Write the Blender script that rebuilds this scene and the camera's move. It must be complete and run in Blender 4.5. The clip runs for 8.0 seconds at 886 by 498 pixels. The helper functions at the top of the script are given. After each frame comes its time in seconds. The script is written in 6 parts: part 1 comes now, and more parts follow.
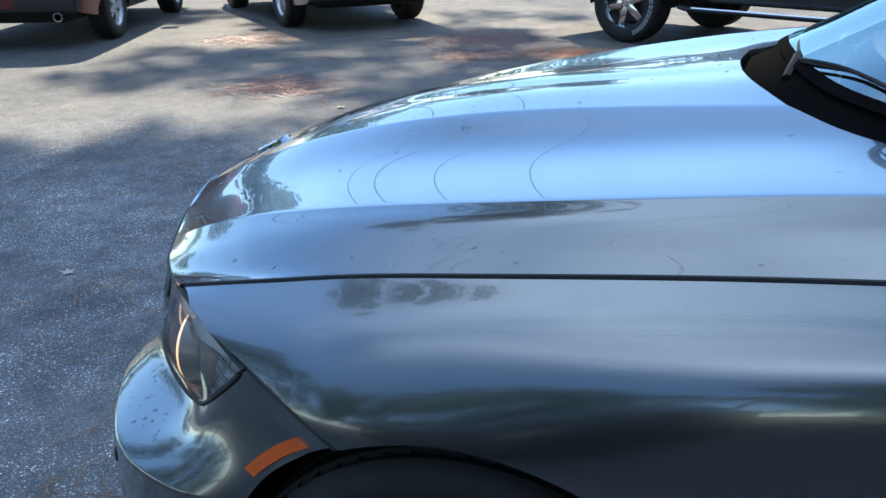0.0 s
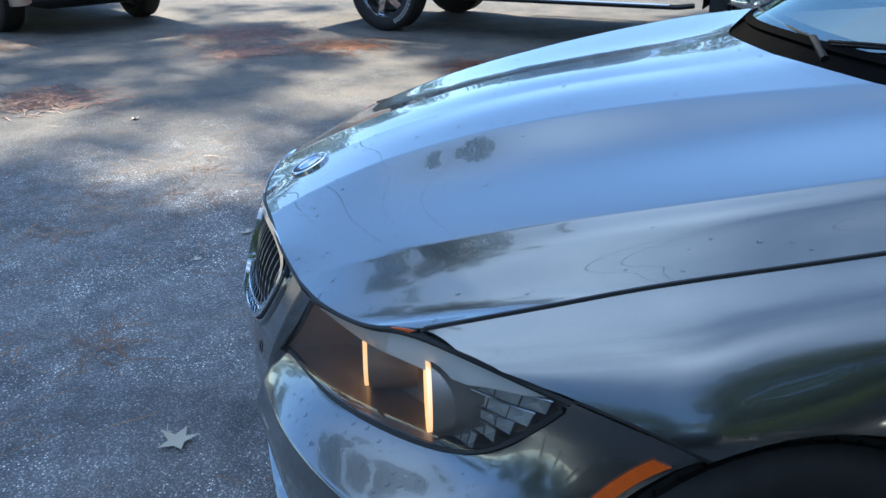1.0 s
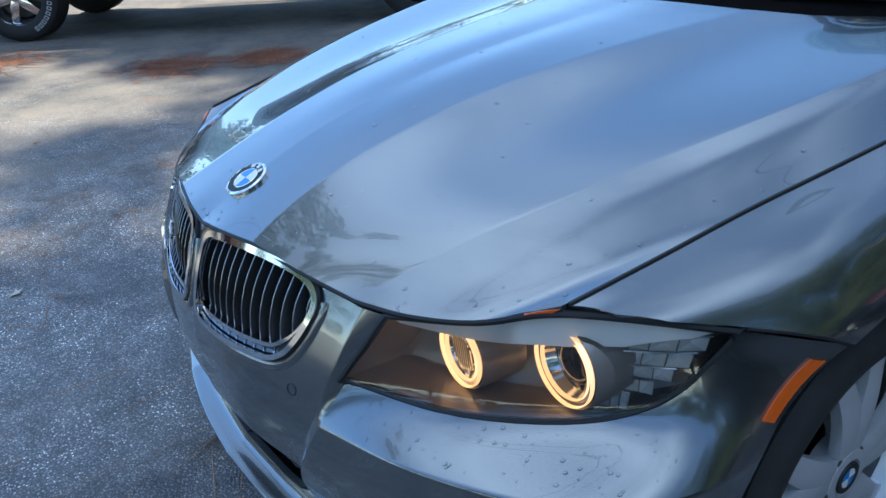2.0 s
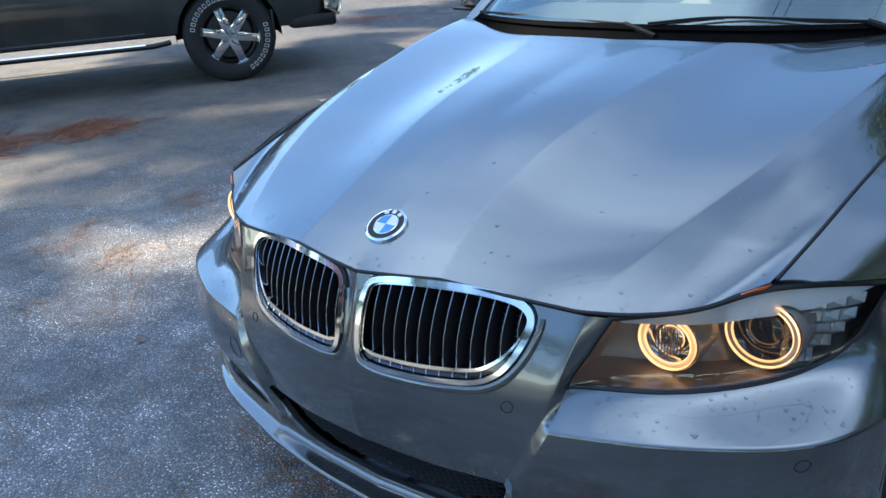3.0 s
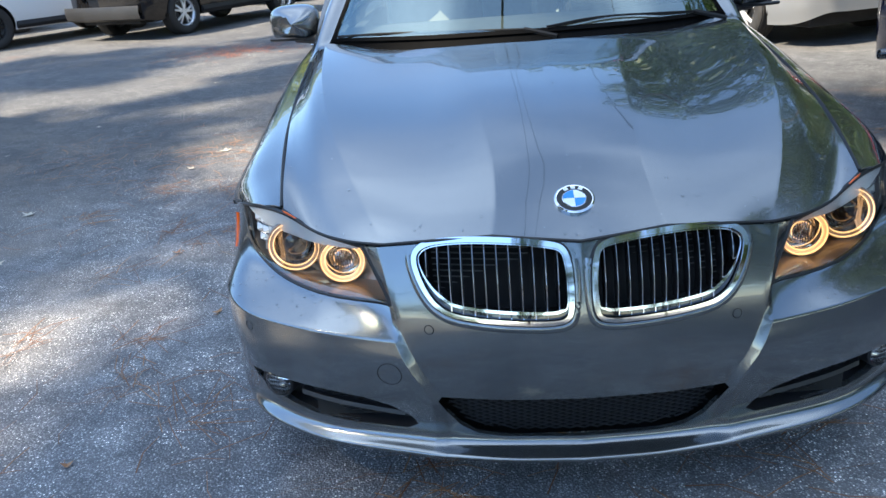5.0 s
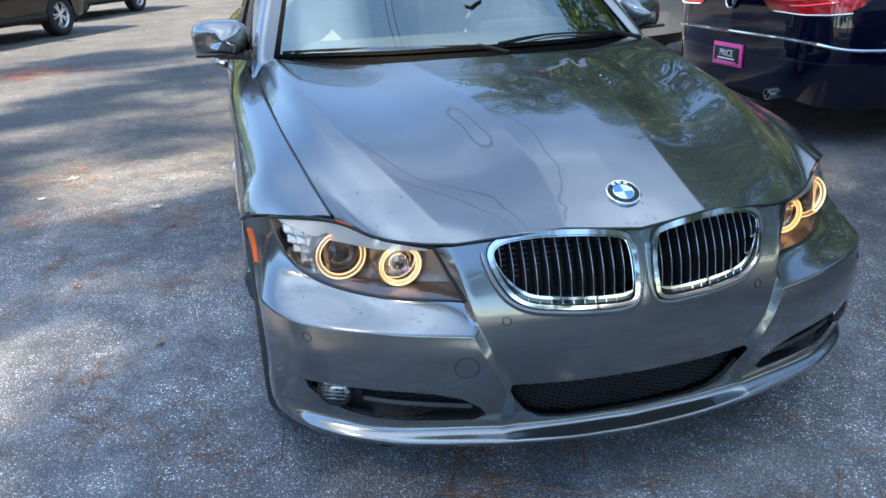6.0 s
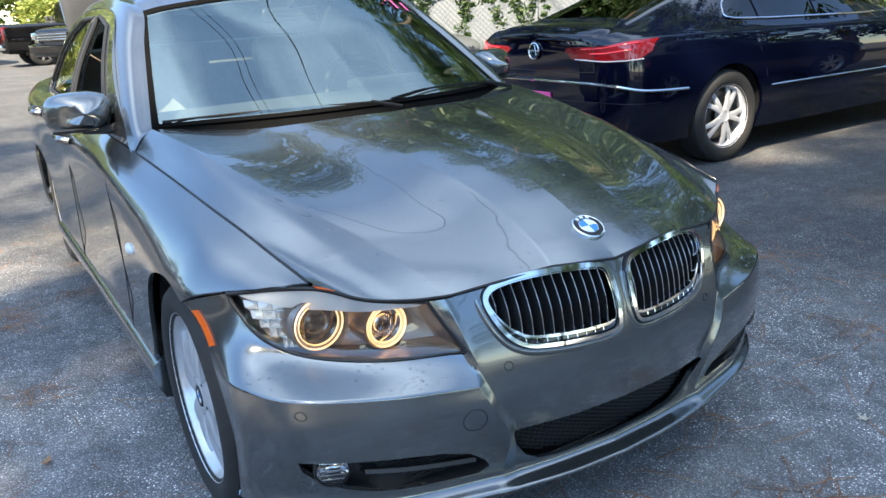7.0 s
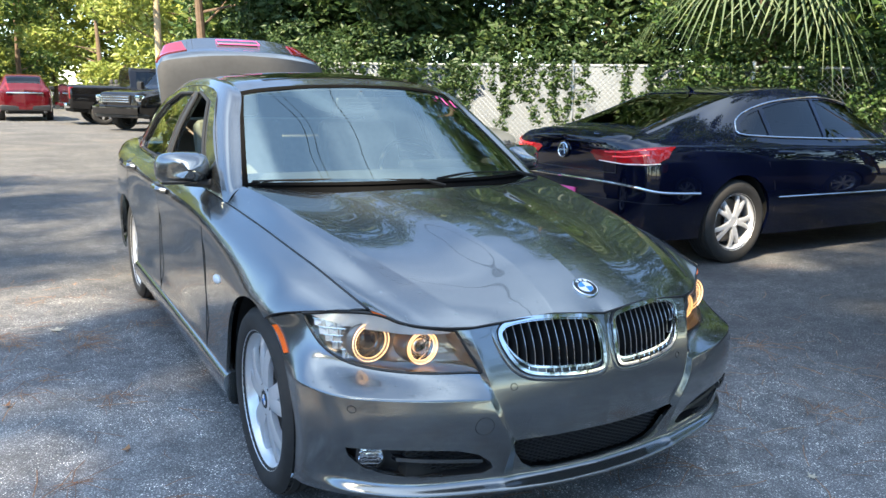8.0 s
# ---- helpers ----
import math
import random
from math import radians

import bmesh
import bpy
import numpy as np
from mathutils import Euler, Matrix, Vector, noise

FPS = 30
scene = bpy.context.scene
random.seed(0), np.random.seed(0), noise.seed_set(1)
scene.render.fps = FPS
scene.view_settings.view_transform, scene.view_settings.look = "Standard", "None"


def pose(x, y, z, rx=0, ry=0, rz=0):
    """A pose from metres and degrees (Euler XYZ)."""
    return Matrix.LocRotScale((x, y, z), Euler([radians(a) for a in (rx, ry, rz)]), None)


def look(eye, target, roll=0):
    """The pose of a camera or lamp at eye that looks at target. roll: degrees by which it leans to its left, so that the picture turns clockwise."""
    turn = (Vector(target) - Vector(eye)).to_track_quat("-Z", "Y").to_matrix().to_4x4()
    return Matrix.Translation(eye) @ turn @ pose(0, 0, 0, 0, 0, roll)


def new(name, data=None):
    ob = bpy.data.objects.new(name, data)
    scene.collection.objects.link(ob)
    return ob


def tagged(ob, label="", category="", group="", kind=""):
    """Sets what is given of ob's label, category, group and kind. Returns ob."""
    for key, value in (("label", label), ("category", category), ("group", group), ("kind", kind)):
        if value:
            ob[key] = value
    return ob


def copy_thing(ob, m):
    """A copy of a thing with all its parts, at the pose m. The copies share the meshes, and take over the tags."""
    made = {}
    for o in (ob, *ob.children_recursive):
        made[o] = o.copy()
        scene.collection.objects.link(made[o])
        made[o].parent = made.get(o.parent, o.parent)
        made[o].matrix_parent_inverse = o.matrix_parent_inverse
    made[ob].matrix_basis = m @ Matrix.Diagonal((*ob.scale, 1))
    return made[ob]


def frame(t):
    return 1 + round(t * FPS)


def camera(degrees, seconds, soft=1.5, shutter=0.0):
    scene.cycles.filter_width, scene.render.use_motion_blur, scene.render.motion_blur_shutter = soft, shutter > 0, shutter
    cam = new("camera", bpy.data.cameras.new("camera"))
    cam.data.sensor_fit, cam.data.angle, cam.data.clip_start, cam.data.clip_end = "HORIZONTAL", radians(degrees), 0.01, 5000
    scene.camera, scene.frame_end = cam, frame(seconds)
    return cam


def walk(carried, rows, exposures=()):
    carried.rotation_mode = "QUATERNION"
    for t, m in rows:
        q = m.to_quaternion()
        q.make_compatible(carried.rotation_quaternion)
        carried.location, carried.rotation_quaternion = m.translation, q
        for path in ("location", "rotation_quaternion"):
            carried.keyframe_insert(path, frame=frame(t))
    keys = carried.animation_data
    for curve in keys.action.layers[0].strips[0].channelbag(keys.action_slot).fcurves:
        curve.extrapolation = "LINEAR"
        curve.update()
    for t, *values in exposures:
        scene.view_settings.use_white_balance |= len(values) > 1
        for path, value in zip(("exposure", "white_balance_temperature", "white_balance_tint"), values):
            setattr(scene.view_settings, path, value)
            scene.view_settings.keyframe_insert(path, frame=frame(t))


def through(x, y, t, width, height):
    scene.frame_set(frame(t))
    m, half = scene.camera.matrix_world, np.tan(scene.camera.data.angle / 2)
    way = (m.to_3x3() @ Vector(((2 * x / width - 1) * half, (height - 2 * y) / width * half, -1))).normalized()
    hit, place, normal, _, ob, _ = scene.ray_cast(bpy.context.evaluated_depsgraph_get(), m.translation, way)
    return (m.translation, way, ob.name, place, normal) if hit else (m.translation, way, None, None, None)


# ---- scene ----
cam = camera(59.06, 8.0)
walk(cam, [(t, pose(x, y, z, a, b, c)) for t, x, y, z, a, b, c in (
    (0.0, 1.542, 0.172, 1.194, 67.19, 0.62, 104.23),
    (0.5, 1.500, -0.189, 1.196, 66.48, 1.26, 94.61),
    (1.0, 1.534, -0.530, 1.219, 66.25, 0.39, 82.78),
    (1.5, 1.377, -0.816, 1.201, 65.07, 1.80, 70.74),
    (1.7, 1.335, -0.910, 1.199, 64.66, 2.13, 64.23),
    (2.8, 1.004, -1.467, 1.261, 65.88, 4.17, 39.29),
    (3.0, 0.913, -1.605, 1.258, 67.00, 3.54, 36.77),
    (3.5, 0.712, -1.877, 1.280, 67.86, 1.66, 29.10),
    (4.0, 0.382, -1.975, 1.271, 68.96, 2.35, 21.12),
    (4.2, 0.272, -2.019, 1.279, 69.13, 3.34, 17.06),
    (5.3, -0.382, -2.136, 1.262, 67.71, 4.31, -2.86),
    (5.5, -0.515, -2.134, 1.262, 67.81, 4.32, -5.32),
    (6.0, -0.808, -2.158, 1.281, 68.77, 2.09, -14.66),
    (6.5, -1.009, -2.014, 1.246, 69.69, 3.40, -25.01),
    (7.0, -1.208, -1.956, 1.277, 72.25, 3.48, -31.97),
    (7.5, -1.434, -2.128, 1.337, 76.87, -0.13, -33.14),
    (8.0, -1.502, -2.409, 1.318, 78.61, -0.98, -29.01),
)], exposures=((0.0, 1.34, 5400, 5), (1.7, 1.42, 5300, 5), (3.0, 1.62, 5550, 6), (6.0, 1.96, 5800, 7), (8.0, 2.02, 6000, 6)))

# ---------------------------------------------------------------- sky and sun
SUN_FROM = Vector((-0.58, -0.33, 0.743)).normalized()
world = bpy.data.worlds.new("world")
scene.world = world
world.use_nodes = True
wn = world.node_tree
sky = wn.nodes.new("ShaderNodeTexSky")
sky.sky_type = "NISHITA"
sky.sun_disc = False
sky.sun_elevation = math.asin(SUN_FROM.z)
sky.sun_rotation = math.atan2(SUN_FROM.x, SUN_FROM.y)
sky.air_density, sky.dust_density, sky.ozone_density = 0.9, 0.0, 0.25
# thin broken cloud over the whole sky
wc = wn.nodes.new("ShaderNodeTexCoord")
wm_ = wn.nodes.new("ShaderNodeMapping")
wm_.inputs["Scale"].default_value = (1.0, 1.0, 1.9)
wnz = wn.nodes.new("ShaderNodeTexNoise")
wnz.inputs["Scale"].default_value, wnz.inputs["Detail"].default_value, wnz.inputs["Roughness"].default_value = 1.3, 6.0, 0.5
wr = wn.nodes.new("ShaderNodeValToRGB")
wr.color_ramp.elements[0].position, wr.color_ramp.elements[1].position = 0.40, 0.64
wr.color_ramp.elements[0].color, wr.color_ramp.elements[1].color = (0.10, 0.10, 0.10, 1), (0.85, 0.85, 0.85, 1)
wx = wn.nodes.new("ShaderNodeMix")
wx.data_type = "RGBA"
wx.inputs[7].default_value = (7.2, 8.0, 9.1, 1)
wn.links.new(wc.outputs["Generated"], wm_.inputs["Vector"])
wn.links.new(wm_.outputs[0], wnz.inputs["Vector"])
wn.links.new(wnz.outputs["Fac"], wr.inputs["Fac"])
wz = wn.nodes.new("ShaderNodeSeparateXYZ")
wn.links.new(wc.outputs["Generated"], wz.inputs[0])
wh = wn.nodes.new("ShaderNodeMapRange")
wh.inputs["From Min"].default_value, wh.inputs["From Max"].default_value = 0.52, 0.88
wn.links.new(wz.outputs["Z"], wh.inputs["Value"])
wk = wn.nodes.new("ShaderNodeMath")
wk.operation = "MULTIPLY"
wn.links.new(wr.outputs["Color"], wk.inputs[0])
wn.links.new(wh.outputs[0], wk.inputs[1])
wn.links.new(wk.outputs[0], wx.inputs[0])
wn.links.new(sky.outputs[0], wx.inputs[6])
wn.nodes["Background"].inputs["Strength"].default_value = 0.105
wn.links.new(wx.outputs[2], wn.nodes["Background"].inputs["Color"])
lamp = bpy.data.lights.new("sun", "SUN")
lamp.energy, lamp.angle, lamp.color = 5.4, radians(0.55), (1.0, 0.80, 0.55)
sun_ob = new("sun", lamp)
sun_ob.matrix_basis = look((0, 0, 30), Vector((0, 0, 30)) - SUN_FROM)

# ---------------------------------------------------------------- materials

def material(name, build):
    m = bpy.data.materials.new(name)
    m.use_nodes = True
    nt = m.node_tree
    nt.nodes.clear()
    outn = nt.nodes.new("ShaderNodeOutputMaterial")
    sh = build(nt)
    nt.links.new(sh.outputs[0], outn.inputs["Surface"])
    return m


def node(nt, kind, **sets):
    n = nt.nodes.new(kind)
    for k, v in sets.items():
        n.inputs[k].default_value = v
    return n


def coords(nt, scale=1.0, world_space=True):
    tc = nt.nodes.new("ShaderNodeNewGeometry") if world_space else nt.nodes.new("ShaderNodeTexCoord")
    mp = nt.nodes.new("ShaderNodeMapping")
    mp.inputs["Scale"].default_value = (scale, scale, scale) if not isinstance(scale, tuple) else scale
    nt.links.new(tc.outputs["Position" if world_space else "Object"], mp.inputs["Vector"])
    return mp.outputs[0]


def noise_tex(nt, vec, scale, detail=4.0, rough=0.55):
    n = node(nt, "ShaderNodeTexNoise", Scale=scale, Detail=detail, Roughness=rough)
    nt.links.new(vec, n.inputs["Vector"])
    return n.outputs["Fac"]


def ramp(nt, fac, stops):
    r = nt.nodes.new("ShaderNodeValToRGB")
    el = r.color_ramp.elements
    while len(el) < len(stops):
        el.new(0.5)
    for e, (p, c) in zip(el, stops):
        e.position, e.color = p, (*c, 1) if len(c) == 3 else c
    nt.links.new(fac, r.inputs["Fac"])
    return r.outputs["Color"]


def mixc(nt, fac, a, b, kind="MIX"):
    m = nt.nodes.new("ShaderNodeMix")
    m.data_type, m.blend_type = "RGBA", kind
    for sock, val in ((m.inputs[0], fac), (m.inputs[6], a), (m.inputs[7], b)):
        if isinstance(val, (int, float)):
            sock.default_value = val
        elif isinstance(val, tuple):
            sock.default_value = (*val, 1)
        else:
            nt.links.new(val, sock)
    return m.outputs[2]


def bump(nt, height, strength, distance):
    b = node(nt, "ShaderNodeBump", Strength=strength, Distance=distance)
    nt.links.new(height, b.inputs["Height"])
    return b.outputs["Normal"]


def bsdf(nt, **sets):
    p = nt.nodes.new("ShaderNodeBsdfPrincipled")
    for k, v in sets.items():
        k = k.replace("_", " ")
        if hasattr(v, "is_output"):
            nt.links.new(v, p.inputs[k])
        else:
            p.inputs[k].default_value = (*v, 1) if isinstance(v, tuple) and len(v) == 3 else v
    return p


def paint_mat(name, colour, metal=0.6, rough=0.35, flake=0.06, dust=0.12):
    """Car paint: flaked base under a clear coat, a little dusty."""
    def b(nt):
        v = coords(nt, 1.0, False)
        fl = noise_tex(nt, v, 900.0, 2.0)
        big = noise_tex(nt, v, 3.0, 5.0)
        dark, light = tuple(c * (1 - flake) for c in colour), tuple(min(1, c * (1 + flake)) for c in colour)
        col = ramp(nt, fl, [(0.35, dark), (0.65, light)])
        col = mixc(nt, ramp(nt, big, [(0.45, (0, 0, 0)), (0.8, (dust, dust, dust))]), col, (0.30, 0.28, 0.25))
        cr = ramp(nt, noise_tex(nt, v, 14.0, 5.0), [(0.3, (0.006, 0.006, 0.006)), (0.8, (0.02 + dust * 0.3,) * 3)])
        p = bsdf(nt, Base_Color=col, Metallic=metal, Roughness=rough, Coat_Weight=1.0, Coat_IOR=1.6)
        p.inputs["Specular IOR Level"].default_value = 0.5 if metal > 0.2 else 0.0
        nt.links.new(cr, p.inputs["Coat Roughness"])
        return p
    return material(name, b)


def plain_mat(name, colour, rough=0.5, metal=0.0, var=0.15, scale=30.0, bumpy=0.0, coat=0.0, spec=0.5, bump_scale=None):
    def b(nt):
        v = coords(nt, 1.0, False)
        f = noise_tex(nt, v, scale, 5.0)
        g = noise_tex(nt, v, scale * 0.13, 3.0)
        col = ramp(nt, f, [(0.3, tuple(c * (1 - var) for c in colour)), (0.7, tuple(min(1, c * (1 + var)) for c in colour))])
        col = mixc(nt, 0.35, col, ramp(nt, g, [(0.3, tuple(c * (1 - var) for c in colour)), (0.7, tuple(min(1, c * (1 + var)) for c in colour))]))
        r = ramp(nt, g, [(0.3, (max(0.02, rough * 0.85),) * 3), (0.7, (min(1, rough * 1.15),) * 3)])
        p = bsdf(nt, Base_Color=col, Metallic=metal, Coat_Weight=coat)
        p.inputs["Specular IOR Level"].default_value = spec
        nt.links.new(r, p.inputs["Roughness"])
        if bumpy:
            nt.links.new(bump(nt, noise_tex(nt, v, bump_scale or scale * 3, 4.0), bumpy, 0.002), p.inputs["Normal"])
        return p
    return material(name, b)


def clear_mat(name, tint=(0.95, 0.97, 0.97), ior=1.5, rough=0.0, gloss=1.0):
    """Thin glass: what lies behind shows through, and the surface mirrors by its angle."""
    def b(nt):
        tr = node(nt, "ShaderNodeBsdfTransparent", Color=(*tint, 1))
        gl = node(nt, "ShaderNodeBsdfGlossy", Color=(*gloss, 1) if isinstance(gloss, tuple) else (gloss, gloss, gloss, 1), Roughness=rough)
        fr = node(nt, "ShaderNodeFresnel", IOR=ior)
        mx = nt.nodes.new("ShaderNodeMixShader")
        nt.links.new(fr.outputs[0], mx.inputs[0])
        nt.links.new(tr.outputs[0], mx.inputs[1])
        nt.links.new(gl.outputs[0], mx.inputs[2])
        return mx
    return material(name, b)


def glow_mat(name, colour, strength):
    def b(nt):
        return bsdf(nt, Base_Color=(0.9, 0.85, 0.75), Roughness=0.3, Emission_Color=colour, Emission_Strength=strength)
    return material(name, b)


def asphalt_build(nt):
    v = coords(nt)
    chips = node(nt, "ShaderNodeTexVoronoi", Scale=185.0)
    nt.links.new(v, chips.inputs["Vector"])
    stone = ramp(nt, chips.outputs["Color"], [(0.0, (0.045, 0.046, 0.050)), (0.50, (0.105, 0.106, 0.110)), (0.74, (0.17, 0.17, 0.168)), (0.80, (0.38, 0.375, 0.36)), (0.95, (0.70, 0.69, 0.655))])
    dull = ramp(nt, chips.outputs["Color"], [(0.0, (0.050, 0.051, 0.055)), (0.55, (0.105, 0.106, 0.110)), (0.95, (0.20, 0.20, 0.197))])
    stone = mixc(nt, ramp(nt, noise_tex(nt, v, 2.2, 7.0, 0.7), [(0.44, (0.10, 0.10, 0.10)), (0.60, (1, 1, 1))]), dull, stone)
    gap = ramp(nt, chips.outputs["Distance"], [(0.25, (1, 1, 1)), (0.62, (0, 0, 0))])
    col = mixc(nt, gap, (0.046, 0.046, 0.048), stone)
    wear = ramp(nt, noise_tex(nt, v, 0.9, 6.0, 0.6), [(0.34, (0.95, 0.95, 0.97)), (0.66, (1.75, 1.73, 1.68))])
    col = mixc(nt, 0.8, col, wear, "MULTIPLY")
    # dusty, worn stretch round the parked car, with a pool of light painted in
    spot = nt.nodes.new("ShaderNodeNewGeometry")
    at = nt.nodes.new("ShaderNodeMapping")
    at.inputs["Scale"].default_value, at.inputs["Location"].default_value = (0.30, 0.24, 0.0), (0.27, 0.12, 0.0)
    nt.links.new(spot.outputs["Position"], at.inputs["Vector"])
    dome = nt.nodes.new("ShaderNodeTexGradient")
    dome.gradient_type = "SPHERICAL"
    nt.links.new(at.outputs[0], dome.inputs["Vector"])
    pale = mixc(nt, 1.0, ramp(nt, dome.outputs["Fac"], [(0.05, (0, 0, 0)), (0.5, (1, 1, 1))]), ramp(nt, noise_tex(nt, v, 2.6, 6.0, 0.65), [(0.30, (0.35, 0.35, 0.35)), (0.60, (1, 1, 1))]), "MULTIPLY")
    # up to 2.65 times brighter: light on the shaded ground put into the colour
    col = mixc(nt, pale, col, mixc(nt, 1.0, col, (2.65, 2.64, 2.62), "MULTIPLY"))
    mott = ramp(nt, noise_tex(nt, v, 9.0, 5.0, 0.65), [(0.32, (0.66, 0.66, 0.67)), (0.68, (1.45, 1.43, 1.40))])
    col = mixc(nt, 0.8, col, mott, "MULTIPLY")
    sandy = ramp(nt, noise_tex(nt, v, 0.42, 7.0, 0.62), [(0.54, (0, 0, 0)), (0.72, (0.5, 0.5, 0.5))])
    grit = ramp(nt, noise_tex(nt, v, 120.0, 3.0), [(0.42, (0, 0, 0)), (0.60, (1, 1, 1))])
    fac = mixc(nt, 1.0, sandy, grit, "MULTIPLY")
    col = mixc(nt, fac, col, (0.30, 0.265, 0.215))
    # sand trodden out between the parked rows
    sand_at = nt.nodes.new("ShaderNodeMapping")
    sand_at.inputs["Scale"].default_value, sand_at.inputs["Location"].default_value = (0.19, 0.15, 0.0), (1.25, 0.05, 0.0)
    nt.links.new(spot.outputs["Position"], sand_at.inputs["Vector"])
    sand_dome = nt.nodes.new("ShaderNodeTexGradient")
    sand_dome.gradient_type = "SPHERICAL"
    nt.links.new(sand_at.outputs[0], sand_dome.inputs["Vector"])
    strewn = mixc(nt, 1.0, ramp(nt, sand_dome.outputs["Fac"], [(0.02, (0, 0, 0)), (0.45, (1, 1, 1))]), ramp(nt, noise_tex(nt, v, 1.7, 8.0, 0.68), [(0.36, (0, 0, 0)), (0.62, (0.85, 0.85, 0.85))]), "MULTIPLY")
    col = mixc(nt, strewn, col, mixc(nt, grit, (0.16, 0.142, 0.120), (0.27, 0.232, 0.185)))
    rust = ramp(nt, noise_tex(nt, coords(nt, (0.55, 0.8, 1.0)), 1.1, 7.0, 0.62), [(0.62, (0, 0, 0)), (0.74, (0.30, 0.30, 0.30))])
    col = mixc(nt, rust, col, (0.20, 0.085, 0.040))
    p = bsdf(nt, Base_Color=col, Roughness=0.82)
    h = mixc(nt, 0.5, gap, noise_tex(nt, v, 260.0, 3.0))
    nt.links.new(bump(nt, h, 1.0, 0.006), p.inputs["Normal"])
    return p


def leaf_mat(name, a, b_, c, through=0.35):
    """Foliage: each leaf its own green, light partly passing through it."""
    def b(nt):
        g = nt.nodes.new("ShaderNodeNewGeometry")
        col = ramp(nt, g.outputs["Random Per Island"], [(0.0, a), (0.6, b_), (1.0, c)])
        d = bsdf(nt, Base_Color=col, Roughness=0.5)
        t = nt.nodes.new("ShaderNodeBsdfTranslucent")
        nt.links.new(col, t.inputs["Color"])
        mx = node(nt, "ShaderNodeMixShader", Fac=through)
        nt.links.new(d.outputs[0], mx.inputs[1])
        nt.links.new(t.outputs[0], mx.inputs[2])
        return mx
    return material(name, b)


M_PAINT = paint_mat("grey_metallic_paint", (0.197, 0.209, 0.213), 0.90, 0.21, 0.06, 0.03)
M_SLAT = plain_mat("dark_chrome", (0.44, 0.44, 0.45), 0.30, 1.0)
M_DARKLENS = plain_mat("dark_lens", (0.015, 0.017, 0.020), 0.04, var=0.05, coat=1.0)
M_BLACK = plain_mat("black_plastic", (0.018, 0.018, 0.019), 0.45, bumpy=0.15)
M_MATT = plain_mat("matt_black", (0.008, 0.008, 0.008), 0.8)
M_RUBBER = plain_mat("rubber", (0.022, 0.021, 0.020), 0.75, var=0.25, bumpy=0.3)
M_SEAL = plain_mat("seal_rubber", (0.010, 0.010, 0.010), 0.55)
M_CHROME = plain_mat("chrome", (0.78, 0.79, 0.80), 0.07, 1.0, var=0.04)
M_ALLOY = plain_mat("silver_alloy", (0.72, 0.73, 0.75), 0.32, 0.55, var=0.06, coat=0.5)
M_BARREL = plain_mat("rim_barrel_metal", (0.26, 0.265, 0.27), 0.42, 0.6, var=0.1)
M_DISC = plain_mat("brake_steel", (0.10, 0.095, 0.09), 0.50, 0.6, var=0.2)
M_GLASS = clear_mat("window_glass", (0.62, 0.80, 0.76), 2.0)
M_SCREEN = clear_mat("windscreen_glass", (0.60, 0.80, 0.76), 3.0, gloss=(0.86, 1.0, 0.97))
M_TINT = clear_mat("tinted_glass", (0.10, 0.11, 0.11), 1.6)
M_LENS = clear_mat("headlamp_cover", (0.97, 0.97, 0.96), 1.75)
M_AMBER = plain_mat("amber_plastic", (0.75, 0.12, 0.008), 0.18, var=0.1, scale=120, bumpy=0.2, coat=0.6)
M_RING = glow_mat("lamp_ring_light", (1.0, 0.50, 0.16), 0.48)
M_BULB = glow_mat("bulb_light", (1.0, 0.55, 0.22), 0.4)
M_BEZEL = plain_mat("lamp_bezel", (0.30, 0.265, 0.24), 0.38, 0.4, var=0.06, coat=0.4)
M_HALO = glow_mat("ring_glow", (1.0, 0.40, 0.10), 0.07)
M_REFLECT = plain_mat("lamp_reflector", (0.85, 0.86, 0.88), 0.12, 1.0, var=0.05)
M_CELL = plain_mat("pale_cell", (0.86, 0.88, 0.90), 0.26, 0.25, var=0.08, coat=1.0)
M_RED = plain_mat("red_lens", (0.20, 0.004, 0.008), 0.10, var=0.25, scale=40, coat=1.0)
M_BROW = plain_mat("pale_lamp_brow", (0.84, 0.85, 0.86), 0.25, 0.1, var=0.04, coat=0.6)
M_PINK = plain_mat("pink_plastic", (0.80, 0.10, 0.36), 0.4)
M_WHITE = plain_mat("white_plastic", (0.80, 0.80, 0.79), 0.4, var=0.05)
M_BLUE = plain_mat("blue_enamel", (0.03, 0.24, 0.72), 0.2, var=0.05, coat=0.6)
M_CLOTH = plain_mat("dark_cloth", (0.05, 0.05, 0.052), 0.85, var=0.2, bumpy=0.3)
M_TAN = plain_mat("tan_leather", (0.24, 0.21, 0.17), 0.6, var=0.15, bumpy=0.2)
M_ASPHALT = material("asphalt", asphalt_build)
M_WIPER = plain_mat("wiper_black", (0.012, 0.012, 0.012), 0.65, spec=0.2)
M_FRIT = plain_mat("black_frit", (0.006, 0.006, 0.006), 0.7, spec=0.0)
M_DROP = clear_mat("water", (0.93, 0.95, 0.96), 1.40)
M_LINING = plain_mat("boot_lining", (0.035, 0.036, 0.038), 0.8, var=0.15)

# ---------------------------------------------------------------- tools

